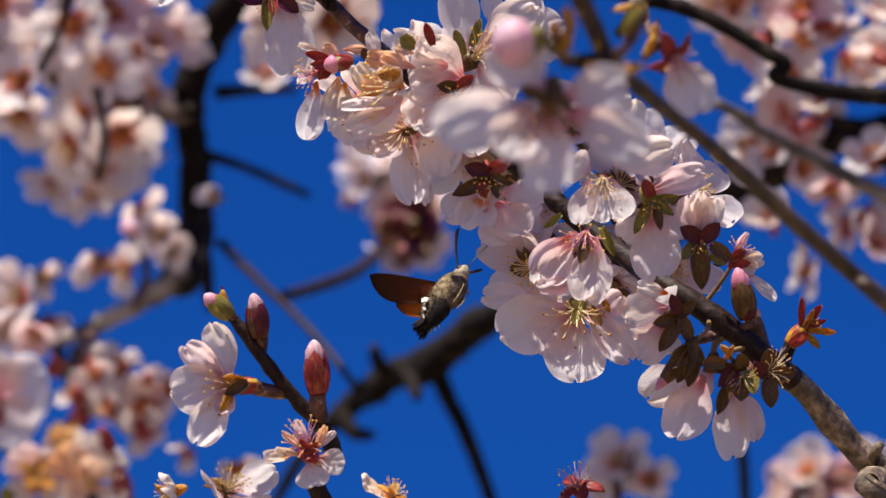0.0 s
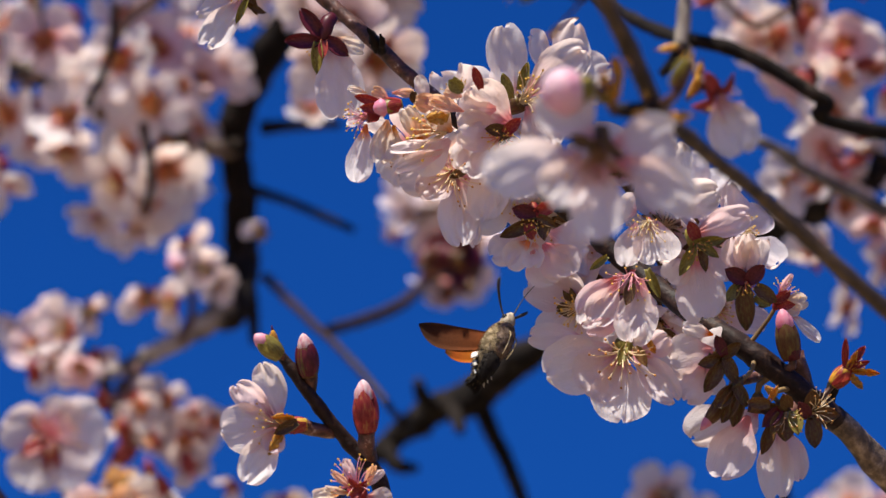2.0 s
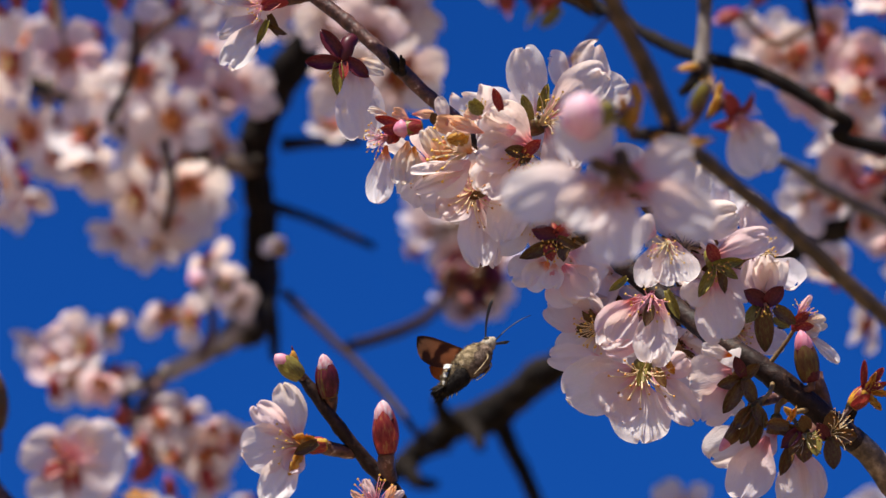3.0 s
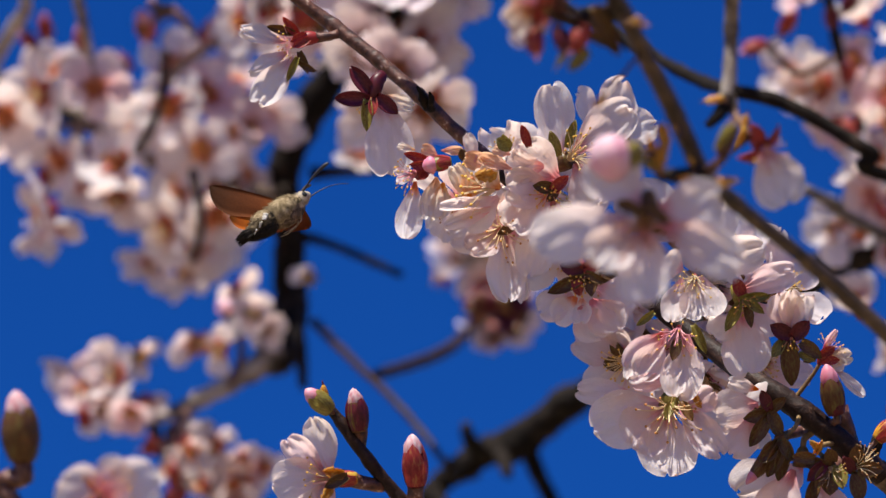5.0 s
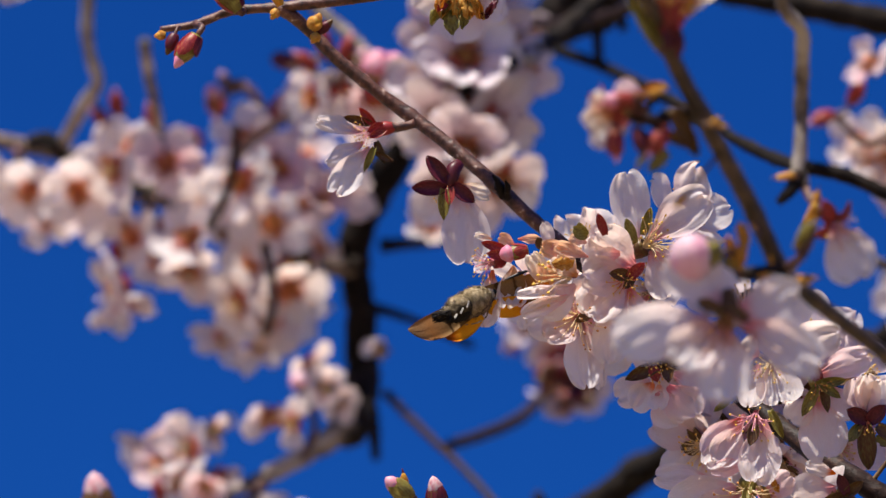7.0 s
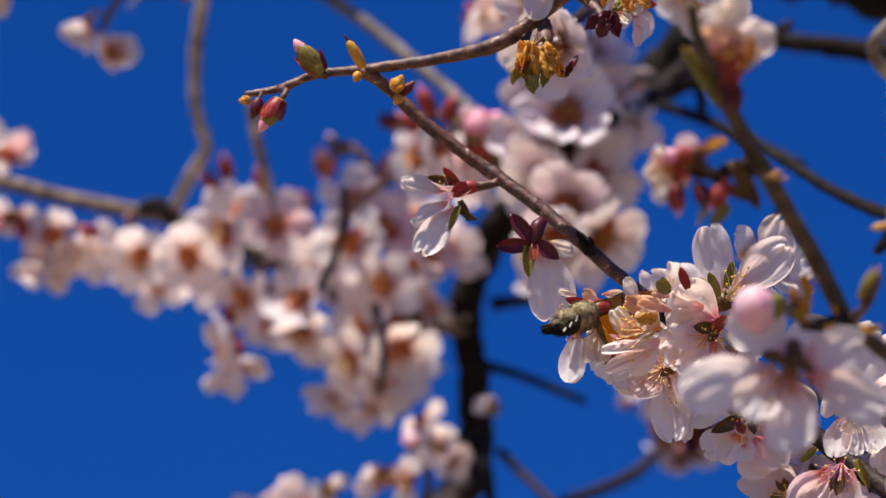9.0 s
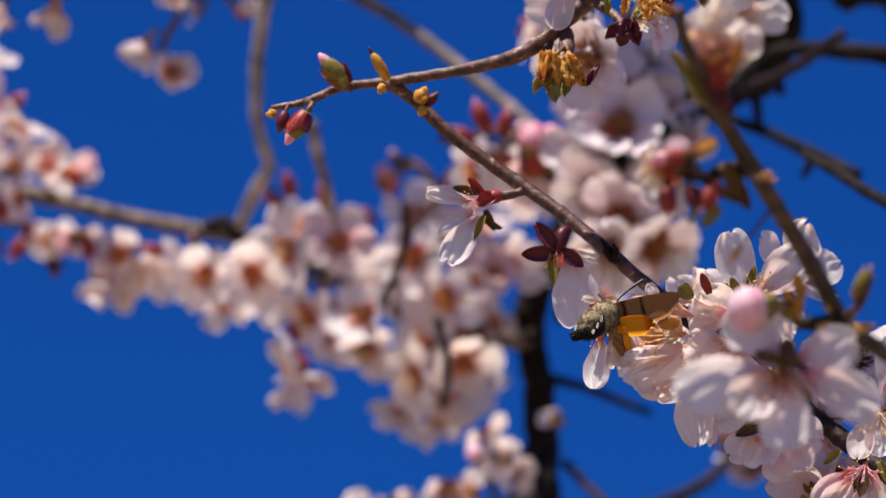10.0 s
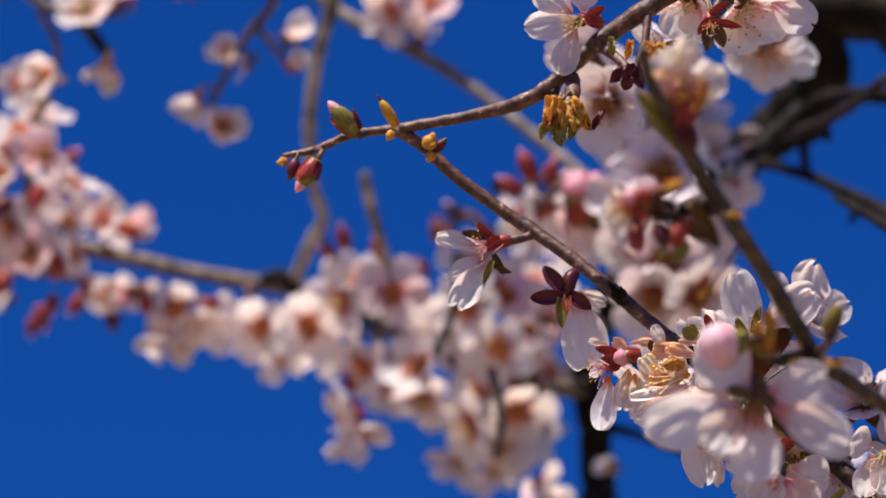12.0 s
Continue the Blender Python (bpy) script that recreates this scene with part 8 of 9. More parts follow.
def motions():
    walk(moth, [
        (0.00, pose(0.0019, 1.2708, 2.1780, -48.0, -57.7, 17.1)),
        (0.10, pose(0.0027, 1.2706, 2.1783, -53.6, -60.2, 21.9)),
        (0.20, pose(0.0025, 1.2710, 2.1772, -45.5, -58.9, 13.7)),
        (0.30, pose(0.0034, 1.2710, 2.1771, -52.0, -63.2, 18.3)),
        (0.40, pose(0.0041, 1.2713, 2.1763, -55.7, -63.6, 22.2)),
        (0.50, pose(0.0036, 1.2714, 2.1759, -44.7, -60.8, 11.8)),
        (0.60, pose(0.0034, 1.2711, 2.1765, -56.7, -61.2, 25.1)),
        (0.70, pose(0.0031, 1.2706, 2.1773, -65.8, -62.2, 34.0)),
        (0.80, pose(-0.0001, 1.2717, 2.1750, -65.7, -66.2, 31.2)),
        (0.90, pose(-0.0033, 1.2723, 2.1735, -56.4, -61.2, 25.1)),
        (1.00, pose(-0.0024, 1.2711, 2.1759, -46.1, -58.0, 15.8)),
        (1.10, pose(-0.0013, 1.2708, 2.1763, -44.9, -57.6, 14.7)),
        (1.20, pose(0.0006, 1.2713, 2.1750, -59.9, -66.3, 25.6)),
        (1.30, pose(0.0009, 1.2714, 2.1747, -44.5, -62.5, 11.5)),
        (1.40, pose(0.0019, 1.2713, 2.1749, -49.0, -60.5, 18.0)),
        (1.50, pose(0.0035, 1.2712, 2.1748, -54.8, -62.2, 23.3)),
        (1.60, pose(0.0043, 1.2714, 2.1744, -45.8, -62.3, 13.4)),
        (1.70, pose(0.0046, 1.2712, 2.1746, -54.6, -63.6, 22.3)),
        (1.80, pose(0.0044, 1.2713, 2.1743, -46.5, -63.3, 13.7)),
        (1.90, pose(0.0040, 1.2708, 2.1751, -44.2, -64.2, 10.8)),
        (2.00, pose(0.0022, 1.2710, 2.1746, -42.3, -64.4, 8.7)),
        (2.10, pose(0.0021, 1.2705, 2.1755, -41.0, -59.9, 9.8)),
        (2.20, pose(0.0014, 1.2695, 2.1776, -40.7, -55.7, 12.0)),
        (2.30, pose(0.0003, 1.2701, 2.1760, -45.2, -62.3, 13.5)),
        (2.40, pose(0.0002, 1.2710, 2.1740, -44.1, -66.9, 9.7)),
        (2.50, pose(-0.0035, 1.2712, 2.1733, -56.5, -68.1, 22.2)),
        (2.60, pose(-0.0097, 1.2712, 2.1732, -36.0, -54.5, 7.3)),
        (2.70, pose(-0.0097, 1.2706, 2.1745, -40.1, -47.7, 17.7)),
        (2.80, pose(-0.0097, 1.2706, 2.1743, -44.4, -59.3, 15.0)),
        (2.90, pose(-0.0106, 1.2709, 2.1735, -39.7, -58.3, 10.1)),
        (3.00, pose(-0.0120, 1.2702, 2.1747, -37.9, -50.1, 13.2)),
        (3.20, pose(-0.0054, 1.2692, 2.1767, -36.3, -51.2, 10.5)),
        (4.80, pose(-0.0931, 1.2324, 2.2107, -10.9, -38.3, 11.2)),
        (4.90, pose(-0.0852, 1.2288, 2.2165, -5.0, -40.0, 17.1)),
        (5.00, pose(-0.0815, 1.2267, 2.2194, 2.9, -42.0, 18.7)),
        (5.10, pose(-0.0729, 1.2238, 2.2237, 14.3, -33.1, 26.5)),
        (5.20, pose(-0.0657, 1.2225, 2.2248, 21.4, -33.0, 33.1)),
        (5.30, pose(-0.0589, 1.2231, 2.2232, 10.9, -41.4, 38.2)),
        (5.40, pose(-0.0560, 1.2232, 2.2228, 15.3, -39.5, 34.3)),
        (5.50, pose(-0.0535, 1.2233, 2.2224, 6.0, -48.6, 36.1)),
        (5.60, pose(-0.0545, 1.2231, 2.2226, 6.6, -43.5, 41.5)),
        (5.70, pose(-0.0543, 1.2231, 2.2222, 9.2, -40.6, 42.2)),
        (5.80, pose(-0.0532, 1.2231, 2.2220, 8.7, -43.1, 39.7)),
        (5.90, pose(-0.0512, 1.2232, 2.2215, 7.0, -40.8, 45.2)),
        (6.00, pose(-0.0481, 1.2229, 2.2220, 16.2, -33.9, 43.8)),
        (6.10, pose(-0.0472, 1.2234, 2.2205, 4.0, -39.7, 50.7)),
        (6.20, pose(-0.0489, 1.2229, 2.2215, 9.8, -40.6, 42.3)),
        (6.30, pose(-0.0485, 1.2224, 2.2222, 2.9, -39.6, 52.6)),
        (6.40, pose(-0.0484, 1.2229, 2.2210, 2.8, -42.3, 48.9)),
        (6.50, pose(-0.0478, 1.2232, 2.2200, 17.8, -35.8, 38.3)),
        (6.60, pose(-0.0477, 1.2224, 2.2215, 9.9, -42.1, 40.8)),
        (6.70, pose(-0.0469, 1.2229, 2.2202, 5.6, -38.7, 51.4)),
        (6.80, pose(-0.0474, 1.2231, 2.2196, 8.8, -37.7, 49.5)),
        (6.90, pose(-0.0453, 1.2230, 2.2196, 8.2, -43.5, 41.5)),
        (7.00, pose(-0.0453, 1.2237, 2.2176, 14.6, -36.3, 44.0)),
        (7.10, pose(-0.0458, 1.2237, 2.2175, 16.1, -35.1, 43.9)),
        (7.20, pose(-0.0457, 1.2234, 2.2178, 12.4, -41.6, 39.1)),
        (8.80, pose(-0.0382, 1.2165, 2.2288, 20.8, -33.2, 43.5)),
        (8.90, pose(-0.0367, 1.2161, 2.2294, 13.0, -41.6, 41.5)),
        (9.00, pose(-0.0375, 1.2163, 2.2287, 17.2, -34.7, 47.0)),
        (9.10, pose(-0.0357, 1.2152, 2.2285, 15.0, -38.2, 44.6)),
        (9.20, pose(-0.0372, 1.2144, 2.2275, 18.0, -34.7, 47.1)),
        (9.30, pose(-0.0361, 1.2135, 2.2268, 10.9, -40.2, 47.9)),
        (9.40, pose(-0.0351, 1.2137, 2.2240, 15.1, -35.6, 51.0)),
        (9.50, pose(-0.0354, 1.2113, 2.2265, 6.8, -45.3, 46.5)),
        (9.60, pose(-0.0384, 1.2110, 2.2246, 16.9, -35.2, 50.3)),
        (9.70, pose(-0.0389, 1.2093, 2.2257, 9.5, -41.1, 50.2)),
        (9.80, pose(-0.0387, 1.2082, 2.2254, 13.4, -37.5, 51.8)),
        (9.90, pose(-0.0361, 1.2075, 2.2243, 2.1, -43.1, 55.6)),
        (10.00, pose(-0.0377, 1.2058, 2.2255, 0.4, -42.6, 58.1)),
        (10.20, pose(-0.0416, 1.1976, 2.2380, 26.7, -34.6, 39.4)),
        (10.40, pose(-0.0264, 1.1994, 2.2401, 15.2, -35.7, 54.9)),
        (10.50, pose(-0.0258, 1.2029, 2.2355, 3.5, -40.5, 59.1)),
        (10.60, pose(-0.0241, 1.2040, 2.2360, 19.5, -34.2, 52.3)),
        (10.80, pose(-0.0303, 1.2023, 2.2397, 27.9, -27.8, 55.1)),
        (11.00, pose(-0.0210, 1.2073, 2.2289, 19.5, -34.2, 52.3)),
        (11.20, pose(-0.0158, 1.2080, 2.2274, 16.2, -34.9, 55.3)),
        (11.40, pose(-0.0167, 1.2111, 2.2208, 15.2, -34.7, 57.1)),
        (11.50, pose(-0.0167, 1.2128, 2.2171, 18.5, -32.9, 56.8)),
        (11.70, pose(-0.0165, 1.2128, 2.2171, 11.1, -36.8, 57.6)),
        (11.85, pose(0.0002, 1.2141, 2.2145, 6.0, -38.0, 58.0)),
        (12.00, pose(0.0071, 1.2149, 2.2126, 4.0, -40.0, 58.0)),
    ])
    walk(wing_far, [
        (0.000, pose(0.0030, 0.0035, 0.0012, -173.5, -49.8, -126.2)),
        (0.100, pose(0.0030, 0.0035, 0.0012, 142.8, -38.1, -82.6)),
        (0.150, pose(0.0030, 0.0035, 0.0012, 172.8, -23.9, -70.6)),
        (0.200, pose(0.0030, 0.0035, 0.0012, -157.0, -16.6, -53.5)),
        (0.250, pose(0.0030, 0.0035, 0.0012, 177.0, -26.5, -76.7)),
        (0.300, pose(0.0030, 0.0035, 0.0012, 153.6, -44.5, -95.7)),
        (0.400, pose(0.0030, 0.0035, 0.0012, 132.5, -22.1, -61.9)),
        (0.500, pose(0.0030, 0.0035, 0.0012, -153.3, -48.7, -136.4)),
        (0.600, pose(0.0030, 0.0035, 0.0012, 162.0, -49.9, -111.7)),
        (0.650, pose(0.0030, 0.0035, 0.0012, 172.8, -20.9, -81.4)),
        (0.700, pose(0.0030, 0.0035, 0.0012, -164.4, -0.6, -49.1)),
        (0.800, pose(0.0030, 0.0035, 0.0012, 137.6, -35.2, -6.1)),
        (0.900, pose(0.0030, 0.0035, 0.0012, 133.4, -27.6, -68.2)),
        (1.000, pose(0.0030, 0.0035, 0.0012, 160.7, -47.4, -104.0)),
        (1.050, pose(0.0030, 0.0035, 0.0012, 174.2, -44.6, -69.9)),
        (1.100, pose(0.0030, 0.0035, 0.0012, -172.2, -47.6, -35.8)),
        (1.150, pose(0.0030, 0.0035, 0.0012, -168.3, -50.6, -76.0)),
        (1.200, pose(0.0030, 0.0035, 0.0012, -162.1, -51.2, -118.1)),
        (1.300, pose(0.0030, 0.0035, 0.0012, 149.3, -41.1, -84.8)),
        (1.350, pose(0.0030, 0.0035, 0.0012, 173.5, -22.7, -70.0)),
        (1.400, pose(0.0030, 0.0035, 0.0012, -160.2, -11.4, -49.9)),
        (1.450, pose(0.0030, 0.0035, 0.0012, 179.2, -27.4, -84.9)),
        (1.500, pose(0.0030, 0.0035, 0.0012, 170.8, -51.8, -121.4)),
        (1.600, pose(0.0030, 0.0035, 0.0012, 152.6, -43.9, -91.1)),
        (1.700, pose(0.0030, 0.0035, 0.0012, -163.8, -51.9, -140.2)),
        (1.800, pose(0.0030, 0.0035, 0.0012, 166.2, -49.0, -109.9)),
        (1.850, pose(0.0030, 0.0035, 0.0012, 177.1, -27.8, -79.1)),
        (1.900, pose(0.0030, 0.0035, 0.0012, -163.5, -13.9, -48.4)),
        (1.950, pose(0.0030, 0.0035, 0.0012, -167.0, -32.2, -78.2)),
        (2.000, pose(0.0030, 0.0035, 0.0012, -157.2, -49.3, -115.8)),
        (2.100, pose(0.0030, 0.0035, 0.0012, 142.0, -35.0, -71.8)),
        (2.150, pose(0.0030, 0.0035, 0.0012, 173.5, -18.9, -61.5)),
        (2.200, pose(0.0030, 0.0035, 0.0012, -154.5, -10.0, -44.8)),
        (2.250, pose(0.0030, 0.0035, 0.0012, -178.4, -24.8, -78.9)),
        (2.300, pose(0.0030, 0.0035, 0.0012, 167.9, -49.7, -111.9)),
        (2.400, pose(0.0030, 0.0035, 0.0012, 146.1, -39.5, -79.1)),
        (2.500, pose(0.0030, 0.0035, 0.0012, 65.3, -71.6, 7.1)),
        (2.600, pose(0.0030, 0.0035, 0.0012, -168.3, -49.4, -124.9)),
        (2.700, pose(0.0030, 0.0035, 0.0012, 144.5, -40.6, -81.6)),
        (2.800, pose(0.0030, 0.0035, 0.0012, 133.6, -25.4, -60.3)),
        (2.900, pose(0.0030, 0.0035, 0.0012, -174.6, -50.3, -119.1)),
        (3.000, pose(0.0030, 0.0035, 0.0012, 14.0, -89.1, 50.0)),
        (3.200, pose(0.0030, 0.0035, 0.0012, 48.7, -77.3, 24.4)),
        (3.300, pose(0.0030, 0.0035, 0.0012, 169.6, -50.6, -110.2)),
        (3.350, pose(0.0030, 0.0035, 0.0012, 179.9, -37.8, -83.9)),
        (3.400, pose(0.0030, 0.0035, 0.0012, -165.5, -29.5, -58.6)),
        (3.450, pose(0.0030, 0.0035, 0.0012, -166.9, -41.9, -94.6)),
        (3.500, pose(0.0030, 0.0035, 0.0012, -156.5, -52.2, -139.0)),
        (3.600, pose(0.0030, 0.0035, 0.0012, 142.8, -43.0, -73.4)),
        (3.700, pose(0.0030, 0.0035, 0.0012, 178.2, -55.4, -118.7)),
        (3.750, pose(0.0030, 0.0035, 0.0012, -177.1, -44.5, -87.6)),
        (3.800, pose(0.0030, 0.0035, 0.0012, -166.6, -36.5, -59.6)),
        (3.850, pose(0.0030, 0.0035, 0.0012, -161.9, -48.0, -99.7)),
        (3.900, pose(0.0030, 0.0035, 0.0012, -145.1, -53.7, -149.7)),
        (4.000, pose(0.0030, 0.0035, 0.0012, 144.2, -50.0, -76.0)),
        (4.100, pose(0.0030, 0.0035, 0.0012, -170.6, -59.2, -129.6)),
        (4.150, pose(0.0030, 0.0035, 0.0012, -172.8, -51.0, -92.1)),
        (4.200, pose(0.0030, 0.0035, 0.0012, -167.5, -43.5, -60.4)),
        (4.250, pose(0.0030, 0.0035, 0.0012, -155.1, -53.6, -106.4)),
        (4.300, pose(0.0030, 0.0035, 0.0012, -133.1, -53.7, -160.7)),
        (4.400, pose(0.0030, 0.0035, 0.0012, 146.8, -56.9, -79.3)),
        (4.500, pose(0.0030, 0.0035, 0.0012, -157.1, -61.5, -142.6)),
        (4.550, pose(0.0030, 0.0035, 0.0012, -166.7, -57.1, -98.3)),
        (4.600, pose(0.0030, 0.0035, 0.0012, -168.3, -50.6, -61.0)),
        (4.650, pose(0.0030, 0.0035, 0.0012, -145.9, -58.5, -115.1)),
        (4.700, pose(0.0030, 0.0035, 0.0012, -121.5, -52.3, -171.1)),
        (4.800, pose(0.0030, 0.0035, 0.0012, 137.3, -50.3, -56.1)),
        (4.900, pose(0.0030, 0.0035, 0.0012, 109.0, -59.5, -31.9)),
        (4.950, pose(0.0030, 0.0035, 0.0012, -14.2, -83.1, 83.8)),
        (5.000, pose(0.0030, 0.0035, 0.0012, -61.3, -51.0, 123.2)),
        (5.050, pose(0.0030, 0.0035, 0.0012, -33.1, -28.8, 64.6)),
        (5.100, pose(0.0030, 0.0035, 0.0012, -35.2, 1.8, 25.3)),
        (5.150, pose(0.0030, 0.0035, 0.0012, -20.1, -35.0, 51.4)),
        (5.200, pose(0.0030, 0.0035, 0.0012, -35.2, -73.7, 95.2)),
        (5.300, pose(0.0030, 0.0035, 0.0012, 89.2, -68.6, -16.4)),
        (5.350, pose(0.0030, 0.0035, 0.0012, 68.5, -44.7, 24.8)),
        (5.400, pose(0.0030, 0.0035, 0.0012, 71.5, -18.6, 46.7)),
        (5.500, pose(0.0030, 0.0035, 0.0012, 79.0, -17.1, 37.3)),
        (5.600, pose(0.0030, 0.0035, 0.0012, 94.3, -31.7, -34.9)),
        (5.700, pose(0.0030, 0.0035, 0.0012, 79.6, -45.4, -30.3)),
        (5.800, pose(0.0030, 0.0035, 0.0012, 70.9, -18.5, 38.0)),
        (5.900, pose(0.0030, 0.0035, 0.0012, 72.6, -19.1, 32.8)),
        (5.933, pose(0.0030, 0.0035, 0.0012, 28.1, 18.7, 21.5)),
        (5.967, pose(0.0030, 0.0035, 0.0012, -35.0, 32.3, -19.7)),
        (6.000, pose(0.0030, 0.0035, 0.0012, -90.5, 6.2, -51.4)),
        (6.100, pose(0.0030, 0.0035, 0.0012, -60.1, -5.7, 8.8)),
        (6.133, pose(0.0030, 0.0035, 0.0012, -116.1, 13.0, -3.1)),
        (6.167, pose(0.0030, 0.0035, 0.0012, -176.5, 12.7, -25.8)),
        (6.200, pose(0.0030, 0.0035, 0.0012, 127.7, -6.3, -37.2)),
        (6.233, pose(0.0030, 0.0035, 0.0012, 175.6, -10.5, -45.0)),
        (6.267, pose(0.0030, 0.0035, 0.0012, -136.2, -7.5, -53.3)),
        (6.300, pose(0.0030, 0.0035, 0.0012, -89.2, 0.5, -56.7)),
        (6.333, pose(0.0030, 0.0035, 0.0012, -136.8, -17.9, -79.5)),
        (6.367, pose(0.0030, 0.0035, 0.0012, 172.9, -46.8, -80.9)),
        (6.400, pose(0.0030, 0.0035, 0.0012, 85.0, -59.1, -36.0)),
        (6.433, pose(0.0030, 0.0035, 0.0012, 169.8, -41.0, -79.8)),
        (6.467, pose(0.0030, 0.0035, 0.0012, -142.2, -8.7, -75.0)),
        (6.500, pose(0.0030, 0.0035, 0.0012, -92.0, 9.4, -47.9)),
        (6.533, pose(0.0030, 0.0035, 0.0012, -47.9, 0.4, -3.4)),
        (6.567, pose(0.0030, 0.0035, 0.0012, -17.4, -34.3, 27.6)),
        (6.600, pose(0.0030, 0.0035, 0.0012, 1.6, -78.3, 51.0)),
        (6.700, pose(0.0030, 0.0035, 0.0012, 0.7, -80.2, 43.5)),
        (6.750, pose(0.0030, 0.0035, 0.0012, -49.2, -44.0, 46.1)),
        (6.800, pose(0.0030, 0.0035, 0.0012, -82.9, -15.6, 19.7)),
        (6.850, pose(0.0030, 0.0035, 0.0012, -45.6, -42.6, 47.0)),
        (6.900, pose(0.0030, 0.0035, 0.0012, 10.5, -78.3, 41.6)),
        (6.933, pose(0.0030, 0.0035, 0.0012, -18.2, -38.1, 24.6)),
        (6.967, pose(0.0030, 0.0035, 0.0012, -50.0, -7.7, -5.3)),
        (7.000, pose(0.0030, 0.0035, 0.0012, -91.3, -0.0, -45.5)),
        (7.100, pose(0.0030, 0.0035, 0.0012, -82.7, -11.7, -43.0)),
        (7.133, pose(0.0030, 0.0035, 0.0012, -29.7, -13.9, -25.1)),
        (7.167, pose(0.0030, 0.0035, 0.0012, 23.7, -29.3, -15.8)),
        (7.200, pose(0.0030, 0.0035, 0.0012, 87.1, -44.7, -26.5)),
        (7.233, pose(0.0030, 0.0035, 0.0012, 161.3, -36.1, -58.5)),
        (7.267, pose(0.0030, 0.0035, 0.0012, -144.3, -10.7, -61.7)),
        (7.300, pose(0.0030, 0.0035, 0.0012, -91.9, 7.1, -43.1)),
        (7.333, pose(0.0030, 0.0035, 0.0012, -36.1, 0.6, -16.9)),
        (7.367, pose(0.0030, 0.0035, 0.0012, 15.6, -24.4, -6.5)),
        (7.400, pose(0.0030, 0.0035, 0.0012, 81.1, -46.4, -25.9)),
        (7.500, pose(0.0030, 0.0035, 0.0012, 6.9, -77.5, 45.9)),
        (7.600, pose(0.0030, 0.0035, 0.0012, 116.0, -36.9, -24.6)),
        (7.633, pose(0.0030, 0.0035, 0.0012, 174.1, -30.9, -46.1)),
        (7.667, pose(0.0030, 0.0035, 0.0012, -137.5, -13.0, -52.4)),
        (7.700, pose(0.0030, 0.0035, 0.0012, -92.3, 3.5, -43.4)),
        (7.733, pose(0.0030, 0.0035, 0.0012, -38.0, -2.4, -17.2)),
        (7.767, pose(0.0030, 0.0035, 0.0012, 12.9, -27.0, -5.5)),
        (7.800, pose(0.0030, 0.0035, 0.0012, 78.9, -49.6, -24.5)),
        (7.900, pose(0.0030, 0.0035, 0.0012, -8.7, -76.7, 60.9)),
        (8.000, pose(0.0030, 0.0035, 0.0012, 114.0, -40.1, -23.6)),
        (8.033, pose(0.0030, 0.0035, 0.0012, 173.8, -34.4, -46.2)),
        (8.067, pose(0.0030, 0.0035, 0.0012, -137.4, -16.6, -52.7)),
        (8.100, pose(0.0030, 0.0035, 0.0012, -92.7, -0.0, -43.7)),
        (8.133, pose(0.0030, 0.0035, 0.0012, -40.0, -5.4, -17.3)),
        (8.167, pose(0.0030, 0.0035, 0.0012, 10.0, -29.5, -4.4)),
        (8.200, pose(0.0030, 0.0035, 0.0012, 76.3, -52.8, -22.7)),
        (8.300, pose(0.0030, 0.0035, 0.0012, -21.6, -75.0, 73.2)),
        (8.400, pose(0.0030, 0.0035, 0.0012, 111.7, -43.3, -22.4)),
        (8.433, pose(0.0030, 0.0035, 0.0012, 173.4, -38.0, -46.2)),
        (8.467, pose(0.0030, 0.0035, 0.0012, -137.3, -20.1, -52.9)),
        (8.500, pose(0.0030, 0.0035, 0.0012, -93.2, -3.6, -43.9)),
        (8.533, pose(0.0030, 0.0035, 0.0012, -42.0, -8.4, -17.2)),
        (8.567, pose(0.0030, 0.0035, 0.0012, 7.0, -31.9, -3.1)),
        (8.600, pose(0.0030, 0.0035, 0.0012, 73.3, -55.9, -20.4)),
        (8.700, pose(0.0030, 0.0035, 0.0012, -31.6, -72.8, 82.6)),
        (8.733, pose(0.0030, 0.0035, 0.0012, -34.0, -39.4, 35.4)),
        (8.767, pose(0.0030, 0.0035, 0.0012, -60.1, -15.0, -1.5)),
        (8.800, pose(0.0030, 0.0035, 0.0012, -94.1, -11.1, -42.8)),
        (8.900, pose(0.0030, 0.0035, 0.0012, -71.2, -6.3, 18.7)),
        (8.950, pose(0.0030, 0.0035, 0.0012, -80.8, 0.1, -14.6)),
        (9.000, pose(0.0030, 0.0035, 0.0012, -92.2, 0.1, -48.4)),
        (9.033, pose(0.0030, 0.0035, 0.0012, -139.3, -2.1, -48.9)),
        (9.067, pose(0.0030, 0.0035, 0.0012, 173.6, -4.0, -47.5)),
        (9.100, pose(0.0030, 0.0035, 0.0012, 126.5, -4.3, -45.3)),
        (9.150, pose(0.0030, 0.0035, 0.0012, 107.4, -52.9, -45.6)),
        (9.200, pose(0.0030, 0.0035, 0.0012, -31.9, -72.8, 79.5)),
        (9.300, pose(0.0030, 0.0035, 0.0012, 52.0, -72.5, -7.1)),
        (9.350, pose(0.0030, 0.0035, 0.0012, -37.0, -42.7, 33.5)),
        (9.400, pose(0.0030, 0.0035, 0.0012, -81.2, -11.3, 14.4)),
        (9.500, pose(0.0030, 0.0035, 0.0012, -90.9, -12.3, 23.6)),
        (9.550, pose(0.0030, 0.0035, 0.0012, -89.1, -4.5, -16.9)),
        (9.600, pose(0.0030, 0.0035, 0.0012, -92.9, 2.5, -57.1)),
